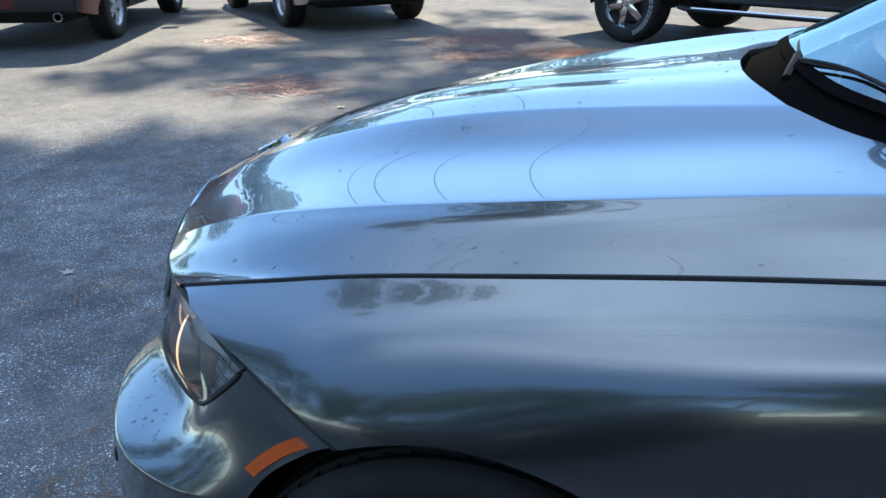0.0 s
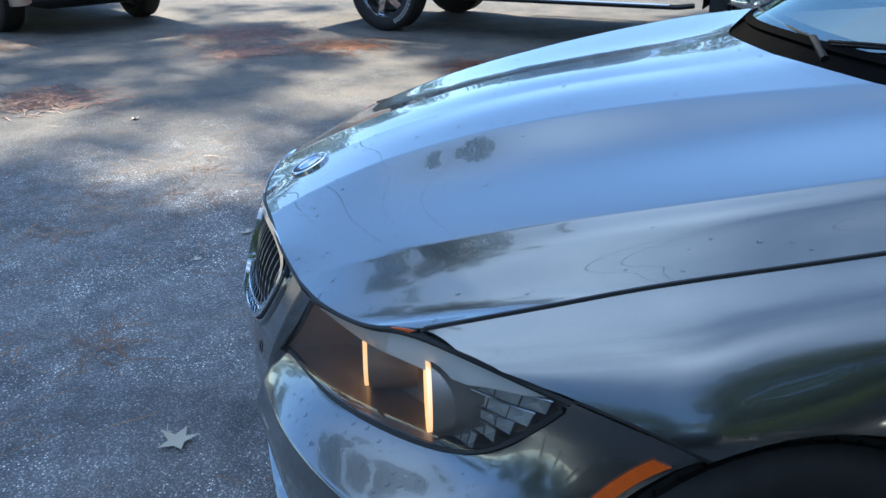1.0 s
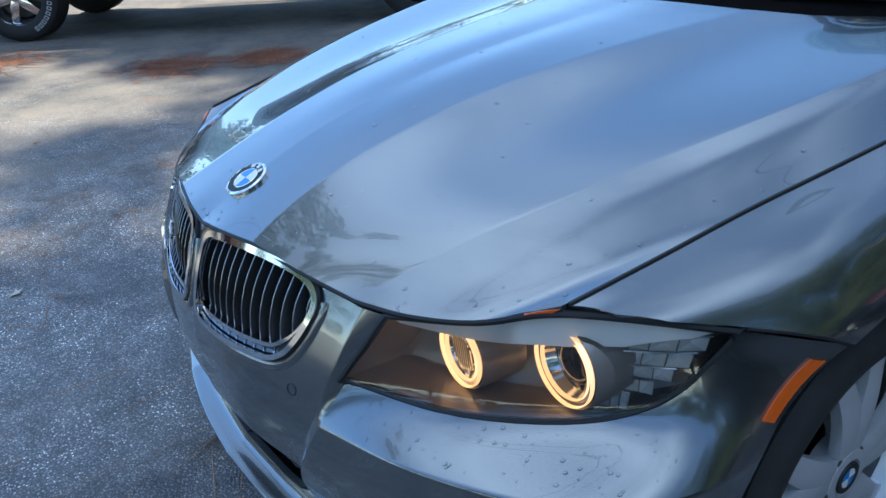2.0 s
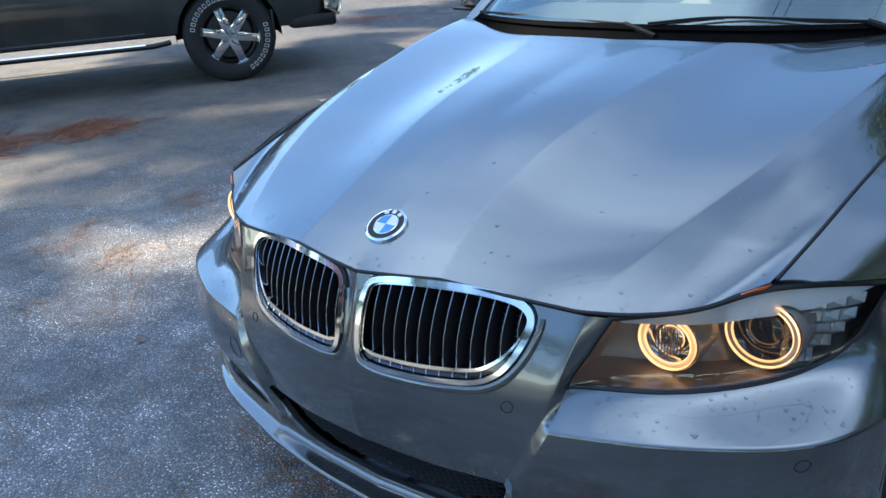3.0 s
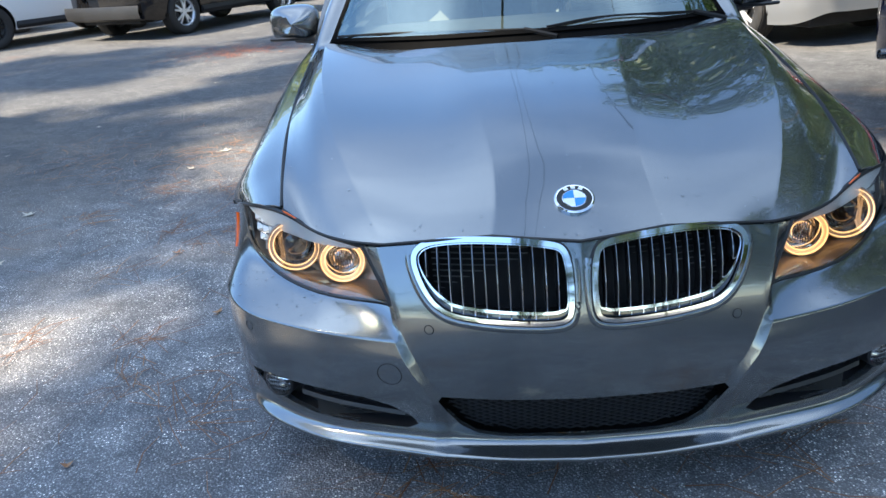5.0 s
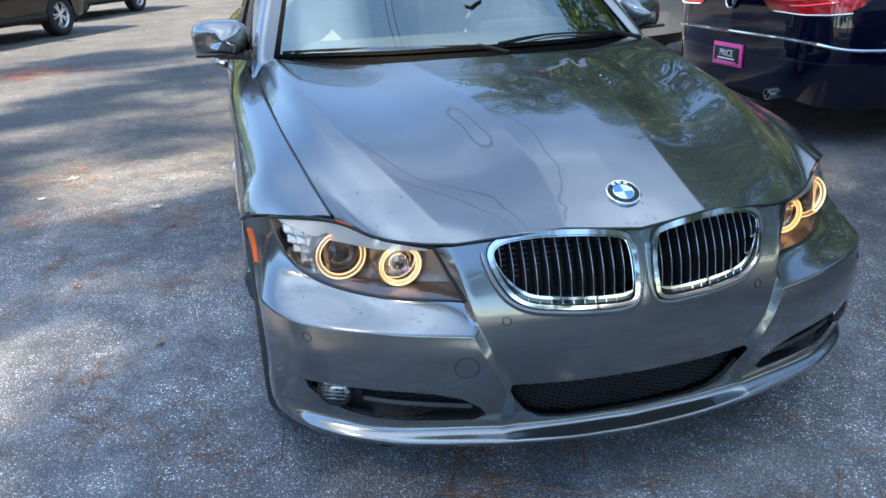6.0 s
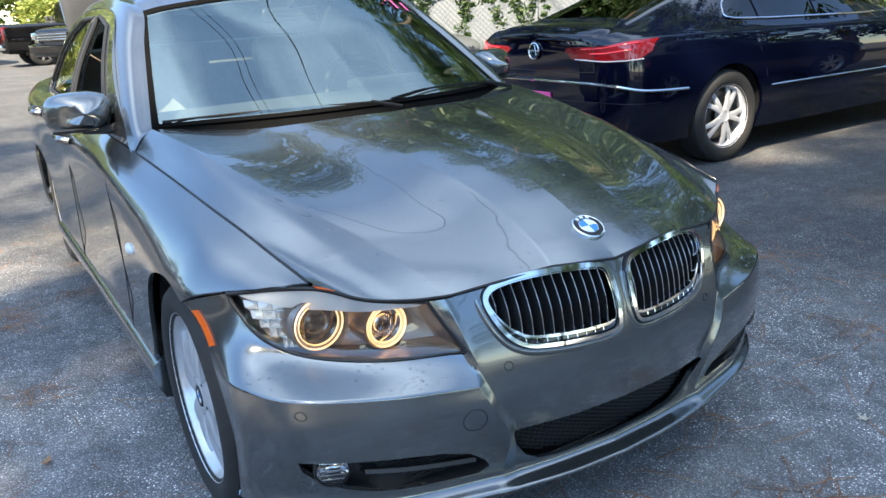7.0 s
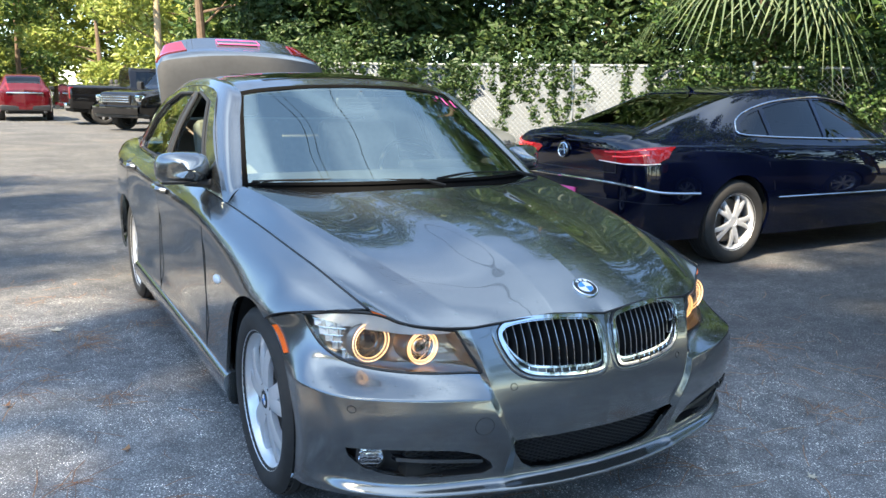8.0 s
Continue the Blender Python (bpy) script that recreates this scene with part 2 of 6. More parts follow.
def link_mesh(name, verts, faces, material, parent=None, label="", normals=None, smooth=True):
    """One mesh object from plain lists, under a thing when a parent is given."""
    me = bpy.data.meshes.new(name)
    me.from_pydata([tuple(v) for v in verts], [], [tuple(f) for f in faces])
    me.materials.append(material)
    me.polygons.foreach_set("use_smooth", [smooth] * len(me.polygons))
    me.update()
    if normals is not None:
        me.normals_split_custom_set_from_vertices([tuple(n) for n in normals])
    ob = new(name, me)
    if parent is not None:
        ob.parent = parent
    if label:
        ob["label"] = label
    return ob


def part(name, bm, material, parent=None, label="", sharp=35.0):
    """A bmesh as one mesh object, with edges above the angle kept sharp."""
    bmesh.ops.recalc_face_normals(bm, faces=bm.faces[:])
    lim = radians(sharp)
    for f in bm.faces:
        f.smooth = True
    for e in bm.edges:
        if len(e.link_faces) == 2 and e.calc_face_angle(0.0) > lim:
            e.smooth = False
    me = bpy.data.meshes.new(name)
    bm.to_mesh(me)
    bm.free()
    me.materials.append(material)
    ob = new(name, me)
    if parent is not None:
        ob.parent = parent
    if label:
        ob["label"] = label
    return ob


def thing(name, label, category, m=None, group="", kind=""):
    """An Empty that carries the parts of one thing."""
    ob = tagged(new(name), label, category, group, kind)
    if m is not None:
        ob.matrix_basis = m
    ob.empty_display_size = 0.1
    return ob


def spline(P, t):
    """Catmull-Rom through the rows of P at the parameters t (0 .. len-1), straight beyond the ends."""
    P = np.asarray(P, float)
    n = len(P)
    E = np.concatenate([[2 * P[0] - P[1]], P, [2 * P[-1] - P[-2]]])
    t = np.asarray(t, float)
    i = np.clip(np.floor(t).astype(int), 0, n - 2)
    f = t - i
    sh = (...,) + (None,) * (P.ndim - 1)
    f = f[sh]
    a, b, c, d = E[i], E[i + 1], E[i + 2], E[i + 3]
    inside = 0.5 * (2 * b + (c - a) * f + (2 * a - 5 * b + 4 * c - d) * f ** 2 + (3 * b - a - 3 * c + d) * f ** 3)
    low, high = b + (c - a) * 0.5 * f, c + (d - b) * 0.5 * (f - 1)
    return np.where(f < 0, low, np.where(f > 1, high, inside))


def curve_pts(P, per=6, closed=False):
    """A smooth curve through the points of P, per steps a span."""
    P = [tuple(p) for p in P]
    if closed:
        Q = P[-2:] + P + P[:2]
        n = len(P)
        return spline(Q, np.arange(n * per) / per + 2)
    n = (len(P) - 1) * per
    return spline(P, np.arange(n + 1) / per)


class Surf:
    """A smooth sheet through a grid of control points, rows v by columns u. Creases run along the columns in cut_u,
    and along the rows in cut_v from the column cut_from on."""

    def __init__(self, rows, cut_u=(), cut_v=(), cut_from=0):
        self.G = np.asarray(rows, float)
        self.nv, self.nu = self.G.shape[:2]
        self.cut_u, self.cut_v, self.cut_from = tuple(cut_u), tuple(cut_v), cut_from
        self.scan = None

    def moved(self, dy):
        return Surf(self.G + np.array([0, dy, 0]), self.cut_u, self.cut_v, self.cut_from)

    @staticmethod
    def blend(a, b, c, d, f):
        mid = 0.5 * (2 * b + (c - a) * f + (2 * a - 5 * b + 4 * c - d) * f ** 2 + (3 * b - a - 3 * c + d) * f ** 3)
        return np.where(f < 0, b + (c - a) * 0.5 * f, np.where(f > 1, c + (d - b) * 0.5 * (f - 1), mid))

    def __call__(self, u, v):
        u, v = np.atleast_1d(np.asarray(u, float)), np.atleast_1d(np.asarray(v, float))
        u, v = np.broadcast_arrays(u, v)
        G = self.G
        E = np.concatenate([2 * G[:1] - G[1:2], G, 2 * G[-1:] - G[-2:-1]])
        i = np.clip(np.floor(v).astype(int), 0, self.nv - 2)
        f = (v - i)[:, None, None]
        a, b, c, d = E[i].copy(), E[i + 1], E[i + 2], E[i + 3].copy()
        for cut in self.cut_v:
            k, q = i == cut, self.cut_from
            a[k, q:] = 2 * b[k, q:] - c[k, q:]
            k = i + 1 == cut
            d[k, q:] = 2 * c[k, q:] - b[k, q:]
        cols = self.blend(a, b, c, d, f)
        E = np.concatenate([2 * cols[:, :1] - cols[:, 1:2], cols, 2 * cols[:, -1:] - cols[:, -2:-1]], axis=1)
        i = np.clip(np.floor(u).astype(int), 0, self.nu - 2)
        f = (u - i)[:, None]
        k = np.arange(len(u))
        a, b, c, d = E[k, i], E[k, i + 1], E[k, i + 2], E[k, i + 3]
        for cut in self.cut_u:
            a = np.where((i == cut)[:, None], 2 * b - c, a)
            d = np.where((i + 1 == cut)[:, None], 2 * c - b, d)
        return self.blend(a, b, c, d, f)

    def normal(self, u, v, h=0.02):
        n = np.cross(self(np.add(u, h), v) - self(np.subtract(u, h), v), self(u, np.add(v, h)) - self(u, np.subtract(v, h)))
        return n / np.maximum(np.linalg.norm(n, axis=1), 1e-12)[:, None]

    def where(self, pts, axes):
        """The parameters at which the sheet shows the given pairs of coordinates."""
        if self.scan is None:
            uu, vv = np.meshgrid(np.linspace(0, self.nu - 1, 90), np.linspace(0, self.nv - 1, 90))
            self.scan = uu.ravel(), vv.ravel(), self(uu.ravel(), vv.ravel())
        us, vs, ps = self.scan
        T = np.asarray([tuple(p) for p in pts], float)
        k = np.argmin(((ps[None, :, axes] - T[:, None]) ** 2).sum(2), axis=1)
        u, v = us[k].copy(), vs[k].copy()
        h = 1e-4
        for _ in range(8):
            base = self(u, v)[:, axes]
            e = base - T
            a, b = (self(u + h, v)[:, axes] - base) / h, (self(u, v + h)[:, axes] - base) / h
            # damped Gauss-Newton, point by point
            aa, bb, ab = (a * a).sum(1) * 1.0001 + 1e-9, (b * b).sum(1) * 1.0001 + 1e-9, (a * b).sum(1)
            ga, gb = -(a * e).sum(1), -(b * e).sum(1)
            det = aa * bb - ab * ab
            u = np.clip(u + np.clip((ga * bb - gb * ab) / det, -.3, .3), -.4, self.nu - .6)
            v = np.clip(v + np.clip((gb * aa - ga * ab) / det, -.3, .3), -.4, self.nv - .6)
        return [(float(p), float(q)) for p, q in zip(u, v)]


def eased(rows, degree=4, per=2):
    """Control columns laid on low polynomials along the rows, per steps a row, so that long panels run fair."""
    G = np.asarray(rows, float)
    n = (len(G) - 1) * per + 1
    out = np.zeros((n,) + G.shape[1:])
    for j in range(G.shape[1]):
        d = np.concatenate([[0], np.cumsum(np.linalg.norm(np.diff(G[:, j], axis=0), axis=1))])
        w = np.ones(len(d))
        w[0] = w[-1] = 4
        for c in range(3):
            out[:, j, c] = np.polyval(np.polyfit(d, G[:, j, c], degree, w=w), np.interp(np.arange(n) / per, range(len(d)), d))
    return out


def inside(poly, p):
    """Which of the points p lie within the polygon."""
    poly, p = np.asarray(poly, float), np.asarray(p, float)
    x, y = p[:, 0], p[:, 1]
    res = np.zeros(len(p), bool)
    a, b = poly, np.roll(poly, -1, 0)
    for (x0, y0), (x1, y1) in zip(a, b):
        if y0 == y1:
            continue
        hitx = (x1 - x0) * (y - y0) / (y1 - y0) + x0
        res ^= ((y0 > y) != (y1 > y)) & (x < hitx)
    return res


def dense(poly, su, sv):
    """A polygon with its sides cut to steps of at most (su, sv)."""
    out = []
    for a, b in zip(poly, list(poly[1:]) + [poly[0]]):
        n = max(1, int(math.ceil(max(abs(b[0] - a[0]) / su, abs(b[1] - a[1]) / sv))))
        out += [(a[0] + (b[0] - a[0]) * k / n, a[1] + (b[1] - a[1]) * k / n) for k in range(n)]
    return out


def sheet(S, poly=None, holes=(), su=0.1, sv=0.1, fold=0.012, lift=0.0, out=1):
    """A piece of a surface, cut to a polygon with holes in its parameters, with edges turned inwards.
    Returns verts, faces and normals."""
    from mathutils.geometry import delaunay_2d_cdt
    if poly is None:
        poly = [(0, 0), (S.nu - 1, 0), (S.nu - 1, S.nv - 1), (0, S.nv - 1)]
    loops = [dense(list(poly), su, sv)] + [dense(list(h), su, sv) for h in holes]
    lo, hi = np.min(loops[0], 0), np.max(loops[0], 0)
    uu, vv = np.meshgrid(np.arange(lo[0] + su / 2, hi[0], su), np.arange(lo[1] + sv / 2, hi[1], sv))
    g = np.stack([uu.ravel(), vv.ravel()], 1)
    keep = inside(loops[0], g)
    scale = np.array([su, sv])
    for L in loops:
        L = np.asarray(L)
        for k in range(0, len(L)):
            keep &= (((g - L[k]) / scale) ** 2).sum(1) > 0.2
    for h in loops[1:]:
        keep &= ~inside(h, g)
    pts, edges = [], []
    for L in loops:
        s = len(pts)
        pts += [Vector((p[0] / su, p[1] / sv)) for p in L]
        edges += [(s + k, s + (k + 1) % len(L)) for k in range(len(L))]
    # creases become edges of the mesh
    for axis, cuts in ((0, S.cut_u), (1, S.cut_v)):
        for cut in cuts:
            lo2, hi2, st = (lo[1], hi[1], sv) if axis == 0 else (max(lo[0], S.cut_from), hi[0], su)
            n = max(2, int((hi2 - lo2) / st))
            line = [(cut, q) if axis == 0 else (q, cut) for q in np.linspace(lo2 + 1e-3, hi2 - 1e-3, n)]
            keep &= ~((np.abs(g[:, axis] - cut) < (su if axis == 0 else sv) * .3) & (g[:, 1 - axis] > lo2))
            s = len(pts)
            pts += [Vector((p[0] / su, p[1] / sv)) for p in line]
            edges += [(s + k, s + k + 1) for k in range(n - 1)]
    pts += [Vector((p[0] / su, p[1] / sv)) for p in g[keep]]
    v2, _, f2, _, _, _ = delaunay_2d_cdt(pts, edges, [], 0, 1e-4)
    uv = np.array([(p.x * su, p.y * sv) for p in v2])
    tri = np.array([f for f in f2 if len(f) == 3])
    c = uv[tri].mean(1)
    ok = inside(loops[0], c)
    for h in loops[1:]:
        ok &= ~inside(h, c)
    tri = tri[ok]
    V = S(uv[:, 0], uv[:, 1])
    N = S.normal(uv[:, 0], uv[:, 1]) * out
    V = V + N * lift
    used = np.unique(tri)
    remap = -np.ones(len(V), int)
    remap[used] = np.arange(len(used))
    V, N, tri = V[used], N[used], remap[tri]
    fn = np.cross(V[tri[:, 1]] - V[tri[:, 0]], V[tri[:, 2]] - V[tri[:, 0]])
    flip = (fn * N[tri[:, 0]]).sum(1) < 0
    tri[flip] = tri[flip][:, ::-1]
    verts, faces, norms = list(V), [tuple(t) for t in tri], list(N)
    if fold:
        count = {}
        for t in faces:
            for a, b in ((t[0], t[1]), (t[1], t[2]), (t[2], t[0])):
                count[(a, b)] = count.get((a, b), 0) + 1
        rim = [(a, b) for (a, b) in count if (b, a) not in count]
        for a, b in rim:
            tdir = V[b] - V[a]
            o = np.cross(tdir, N[a])
            o = o / max(np.linalg.norm(o), 1e-9)
            s = len(verts)
            verts += [V[a], V[b], V[b] - N[b] * fold + -o * fold * 0.25, V[a] - N[a] * fold + -o * fold * 0.25]
            norms += [o, o, o, o]
            faces.append((s + 1, s, s + 3, s + 2))
    return verts, faces, norms


def mirrored(piece):
    verts, faces, norms = piece
    flip = np.array([-1, 1, 1])
    return [np.asarray(v) * flip for v in verts], [tuple(reversed(f)) for f in faces], [np.asarray(n) * flip for n in norms]


def both(a, b):
    n = len(a[0])
    return list(a[0]) + list(b[0]), list(a[1]) + [tuple(i + n for i in f) for f in b[1]], list(a[2]) + list(b[2])


def put(name, piece, material, parent, label=""):
    return link_mesh(name, piece[0], piece[1], material, parent, label, piece[2])


def box(bm, x0, y0, z0, x1, y1, z1, bevel=0.0, seg=2, m=None):
    made = bmesh.ops.create_cube(bm, size=1.0)["verts"]
    for v in made:
        v.co = Vector((x0 + (v.co.x + 0.5) * (x1 - x0), y0 + (v.co.y + 0.5) * (y1 - y0), z0 + (v.co.z + 0.5) * (z1 - z0)))
    if bevel:
        es = list({e for v in made for e in v.link_edges})
        r = bmesh.ops.bevel(bm, geom=es, offset=bevel, segments=seg, affect="EDGES", profile=0.6)
        made = list({v for f in r["faces"] for v in f.verts} | {v for v in made if v.is_valid})
    if m is not None:
        bmesh.ops.transform(bm, matrix=m, verts=made)
    return made


def lathe(bm, profile, n=32, axis="x", m=None, arc=None):
    """A profile of (radius, along) turned round an axis."""
    rings, full = [], arc is None
    steps = n if full else n + 1
    for k in range(steps):
        a = 2 * math.pi * k / n if full else arc[0] + (arc[1] - arc[0]) * k / n
        ring = []
        for r, s in profile:
            p = {"x": (s, r * math.cos(a), r * math.sin(a)), "y": (r * math.cos(a), s, r * math.sin(a)), "z": (r * math.cos(a), r * math.sin(a), s)}[axis]
            p = Vector(p)
            ring.append(bm.verts.new(m @ p if m is not None else p))
        rings.append(ring)
    for k in range(n):
        a, b = rings[k], rings[(k + 1) % steps]
        for i in range(len(profile) - 1):
            bm.faces.new((a[i], a[i + 1], b[i + 1], b[i]))
    return rings


def tube(bm, path, radius, n=8, closed=False, flat=1.0, up=None, cap=True):
    """A round or flattened bar along a path; radius may be a list."""
    path = [Vector(p) for p in path]
    k = len(path)
    rings = []
    ref = Vector(up) if up is not None else Vector((0.13, 0.27, 0.95))
    for i, p in enumerate(path):
        a, b = path[(i - 1) % k if closed else max(i - 1, 0)], path[(i + 1) % k if closed else min(i + 1, k - 1)]
        t = (b - a).normalized()
        s = t.cross(ref)
        s = s.normalized() if s.length > 1e-6 else t.orthogonal().normalized()
        w = s.cross(t).normalized()
        r = radius[i] if isinstance(radius, (list, tuple)) else radius
        rings.append([bm.verts.new(p + s * (r * math.cos(2 * math.pi * j / n)) + w * (r * flat * math.sin(2 * math.pi * j / n))) for j in range(n)])
    for i in range(k if closed else k - 1):
        a, b = rings[i], rings[(i + 1) % k]
        for j in range(n):
            bm.faces.new((a[j], a[(j + 1) % n], b[(j + 1) % n], b[j]))
    if cap and not closed:
        bm.faces.new(rings[0][::-1])
        bm.faces.new(rings[-1])
    return rings


def grid_mesh(bm, P, closed_u=False):
    """Faces over a grid of points, rows by columns."""
    vs = [[bm.verts.new(tuple(p)) for p in row] for row in P]
    for r0, r1 in zip(vs, vs[1:]):
        n = len(r0)
        for j in range(n if closed_u else n - 1):
            bm.faces.new((r0[j], r0[(j + 1) % n], r1[(j + 1) % n], r1[j]))
    return vs

# ---------------------------------------------------------------- the grey saloon

HUB_Z, TYRE_R, ARCH_R = 0.310, 0.312, 0.348
car = thing("saloon_car", "dark grey metallic saloon car with lit headlamps and raised boot lid", "car")

# front surface: columns from the centre line to the wheel arch, rows from the lip upwards
nose = Surf([
    [(0, -.600, .150), (.16, -.590, .150), (.300, -.568, .150), (.330, -.560, .150), (.55, -.480, .150), (.70, -.390, .152), (.785, -.300, .155), (.825, -.275, .158)],
    [(0, -.695, .168), (.16, -.685, .168), (.300, -.663, .168), (.330, -.657, .168), (.56, -.580, .170), (.722, -.475, .174), (.806, -.375, .176), (.828, -.308, .178)],
    [(0, -.744, .200), (.16, -.734, .200), (.300, -.712, .200), (.330, -.706, .200), (.57, -.632, .202), (.738, -.524, .208), (.811, -.405, .212), (.831, -.332, .218)],
    [(0, -.698, .226), (.16, -.688, .226), (.285, -.676, .230), (.320, -.676, .234), (.57, -.606, .238), (.728, -.508, .250), (.813, -.412, .258), (.832, -.344, .262)],
    [(0, -.738, .345), (.16, -.728, .345), (.298, -.700, .345), (.322, -.712, .345), (.565, -.642, .345), (.736, -.540, .345), (.816, -.415, .345), (.829, -.344, .345)],
    [(0, -.752, .430), (.16, -.742, .430), (.338, -.705, .428), (.362, -.714, .426), (.57, -.648, .425), (.740, -.545, .425), (.820, -.412, .425), (.832, -.322, .425)],
    [(0, -.750, .505), (.16, -.740, .505), (.366, -.692, .490), (.388, -.697, .484), (.57, -.640, .494), (.742, -.532, .498), (.822, -.400, .502), (.835, -.282, .505)],
    [(0, -.738, .565), (.16, -.726, .565), (.385, -.672, .553), (.397, -.648, .548), (.55, -.566, .546), (.690, -.432, .552), (.785, -.350, .568), (.834, -.240, .560)],
    [(0, -.718, .630), (.16, -.704, .630), (.398, -.646, .612), (.422, -.622, .608), (.55, -.540, .612), (.672, -.432, .628), (.775, -.318, .628), (.840, -.183, .606)],
    [(0, -.698, .686), (.16, -.676, .696), (.410, -.616, .670), (.448, -.598, .667), (.55, -.522, .676), (.644, -.452, .706), (.782, -.284, .678), (.850, -.141, .632)],
], (2, 3), (6,), 3)
FRONT = [0, 2]


def front_poly(pts, smooth=0, closed=True):
    q = curve_pts(pts, smooth, closed) if smooth else pts
    return nose.where([tuple(p) for p in q], FRONT)


LAMP = [tuple(p) for p in curve_pts([(.782, .678), (.72, .693), (.660, .706), (.640, .705), (.600, .692), (.550, .677), (.500, .670), (.446, .667)], 3)[:-1]]
LAMP += [(.446, .667), (.418, .608)]
LAMP += [tuple(p) for p in curve_pts([(.391, .550), (.470, .546), (.560, .544), (.640, .545), (.691, .553), (.729, .574), (.755, .604), (.770, .640), (.782, .678)], 3)[:-1]]
KIDNEY = [(.021, .650), (.034, .678), (.070, .689), (.130, .695), (.200, .696), (.258, .692), (.302, .684), (.328, .669), (.337, .646), (.330, .616), (.314, .584), (.292, .559),
          (.258, .542), (.200, .535), (.120, .531), (.060, .530), (.030, .538), (.019, .562), (.017, .610)]


def inset(loop, d, low):
    """A loop moved inwards by d, and by low along its bottom."""
    P = np.asarray(loop, float)
    t = np.roll(P, -1, 0) - np.roll(P, 1, 0)
    n = np.stack([t[:, 1], -t[:, 0]], 1) / np.linalg.norm(t, axis=1)[:, None]
    w = np.clip((n[:, 1] - .25) / .5, 0, 1)
    return [tuple(p) for p in P + n * (d + (low - d) * w)[:, None]]


KIDNEY_IN = inset(KIDNEY, .0105, .0085)
KIDNEY_LIP = inset(KIDNEY, .0115, .0195)
KIDNEY_WELL = inset(KIDNEY, .0135, .0255)
MOUTH = [(-.10, .352), (.15, .351), (.298, .347), (.306, .338), (.288, .300), (.262, .262), (.225, .239), (.17, .231), (-.10, .229)]
FOG = [(.750, .350), (.690, .352), (.632, .351), (.540, .347), (.470, .338), (.410, .319), (.368, .287), (.355, .264), (.380, .248), (.500, .250), (.600, .256), (.660, .268), (.712, .294), (.742, .324)]

lamp_uv, kid_uv, kid_in_uv = front_poly(LAMP), front_poly(KIDNEY, 4), front_poly(KIDNEY_IN, 4)
lip_uv, well_uv = front_poly(KIDNEY_LIP, 4), front_poly(KIDNEY_WELL, 4)
mouth_uv, fog_uv = front_poly(MOUTH), front_poly(FOG)
lamp_uv = [(u, min(v, 8.93)) for u, v in lamp_uv]
lamp_hole = [(u, v + (0.35 if v > 8.75 else 0)) for u, v in lamp_uv]

bump_half = sheet(nose, [(0, 0), (7, 0), (7, 8.97), (0, 8.93)], [lamp_hole, kid_uv, mouth_uv, fog_uv], 0.09, 0.13, 0.014)
bumper = put("front_bumper", both(bump_half, mirrored(bump_half)), M_PAINT, car, "grey painted bumper with parking sensors")

# bonnet: columns from the centre line outwards, rows from the nose to the windscreen
bonnet = Surf(eased([
    [(0, -.700, .690), (.075, -.694, .697), (.170, -.677, .703), (.300, -.650, .690), (.400, -.618, .675), (.480, -.580, .674), (.560, -.522, .680), (.641, -.452, .711)],
    [(0, -.610, .738), (.080, -.603, .738), (.165, -.595, .739), (.295, -.570, .734), (.430, -.530, .722), (.520, -.480, .717), (.600, -.425, .714), (.650, -.400, .724)],
    [(0, -.440, .811), (.080, -.437, .812), (.160, -.432, .808), (.310, -.410, .790), (.495, -.400, .766), (.560, -.370, .758), (.630, -.330, .742), (.668, -.300, .745)],
    [(0, -.140, .877), (.080, -.138, .878), (.195, -.135, .872), (.350, -.125, .851), (.573, -.120, .836), (.622, -.110, .826), (.670, -.095, .803), (.701, -.080, .787)],
    [(0, .150, .912), (.090, .150, .913), (.225, .160, .907), (.390, .175, .892), (.632, .190, .889), (.668, .195, .872), (.702, .200, .845), (.727, .205, .827)],
    [(0, .300, .930), (.100, .302, .931), (.255, .320, .925), (.420, .370, .916), (.672, .430, .920), (.700, .450, .900), (.728, .468, .872), (.748, .478, .850)],
    [(0, .345, .934), (.110, .352, .935), (.275, .385, .930), (.440, .470, .928), (.695, .655, .938), (.722, .655, .918), (.744, .652, .892), (.759, .650, .873)],
], 4) - np.array([[0, 0, .008 * (j == 3) * k] for k in np.interp(np.arange(13) / 2, range(7), (0, .5, .9, 1, 1, .9, .6)) for j in range(8)]).reshape(13, 8, 3), (2, 4))
hood_half = sheet(bonnet, [(0, 0), (6.97, 0), (6.97, 12), (0, 12)], (), 0.10, 0.16, 0.014)
put("bonnet", both(hood_half, mirrored(hood_half)), M_PAINT, car, "grey metallic bonnet with raised creases and water drops")

# flank: stations along the car, rows from the sill upwards
ys = [-.46, -.30, -.16, 0, .30, .65, 1.0, 1.7, 2.3, 2.76, 3.2, 3.6, 3.74]
row_x = [
    [.79, .812, .83, .838, .842, .832, .83, .832, .838, .845, .835, .76, .70],
    [.80, .826, .84, .853, .860, .860, .862, .866, .872, .876, .862, .80, .73],
    [.80, .830, .842, .856, .858, .852, .852, .856, .864, .880, .868, .81, .74],
    [.79, .826, .844, .861, .860, .852, .850, .855, .864, .885, .872, .82, .75],
    [.75, .806, .850, .862, .860, .852, .850, .854, .862, .884, .870, .81, .74],
    [.70, .772, .836, .832, .845, .855, .858, .864, .868, .872, .858, .79, .72],
    [.668, .735, .780, .784, .802, .826, .832, .836, .836, .832, .808, .75, .68],
    [.645, .672, .692, .711, .737, .762, .788, .793, .788, .770, .720, .66, .60],
]
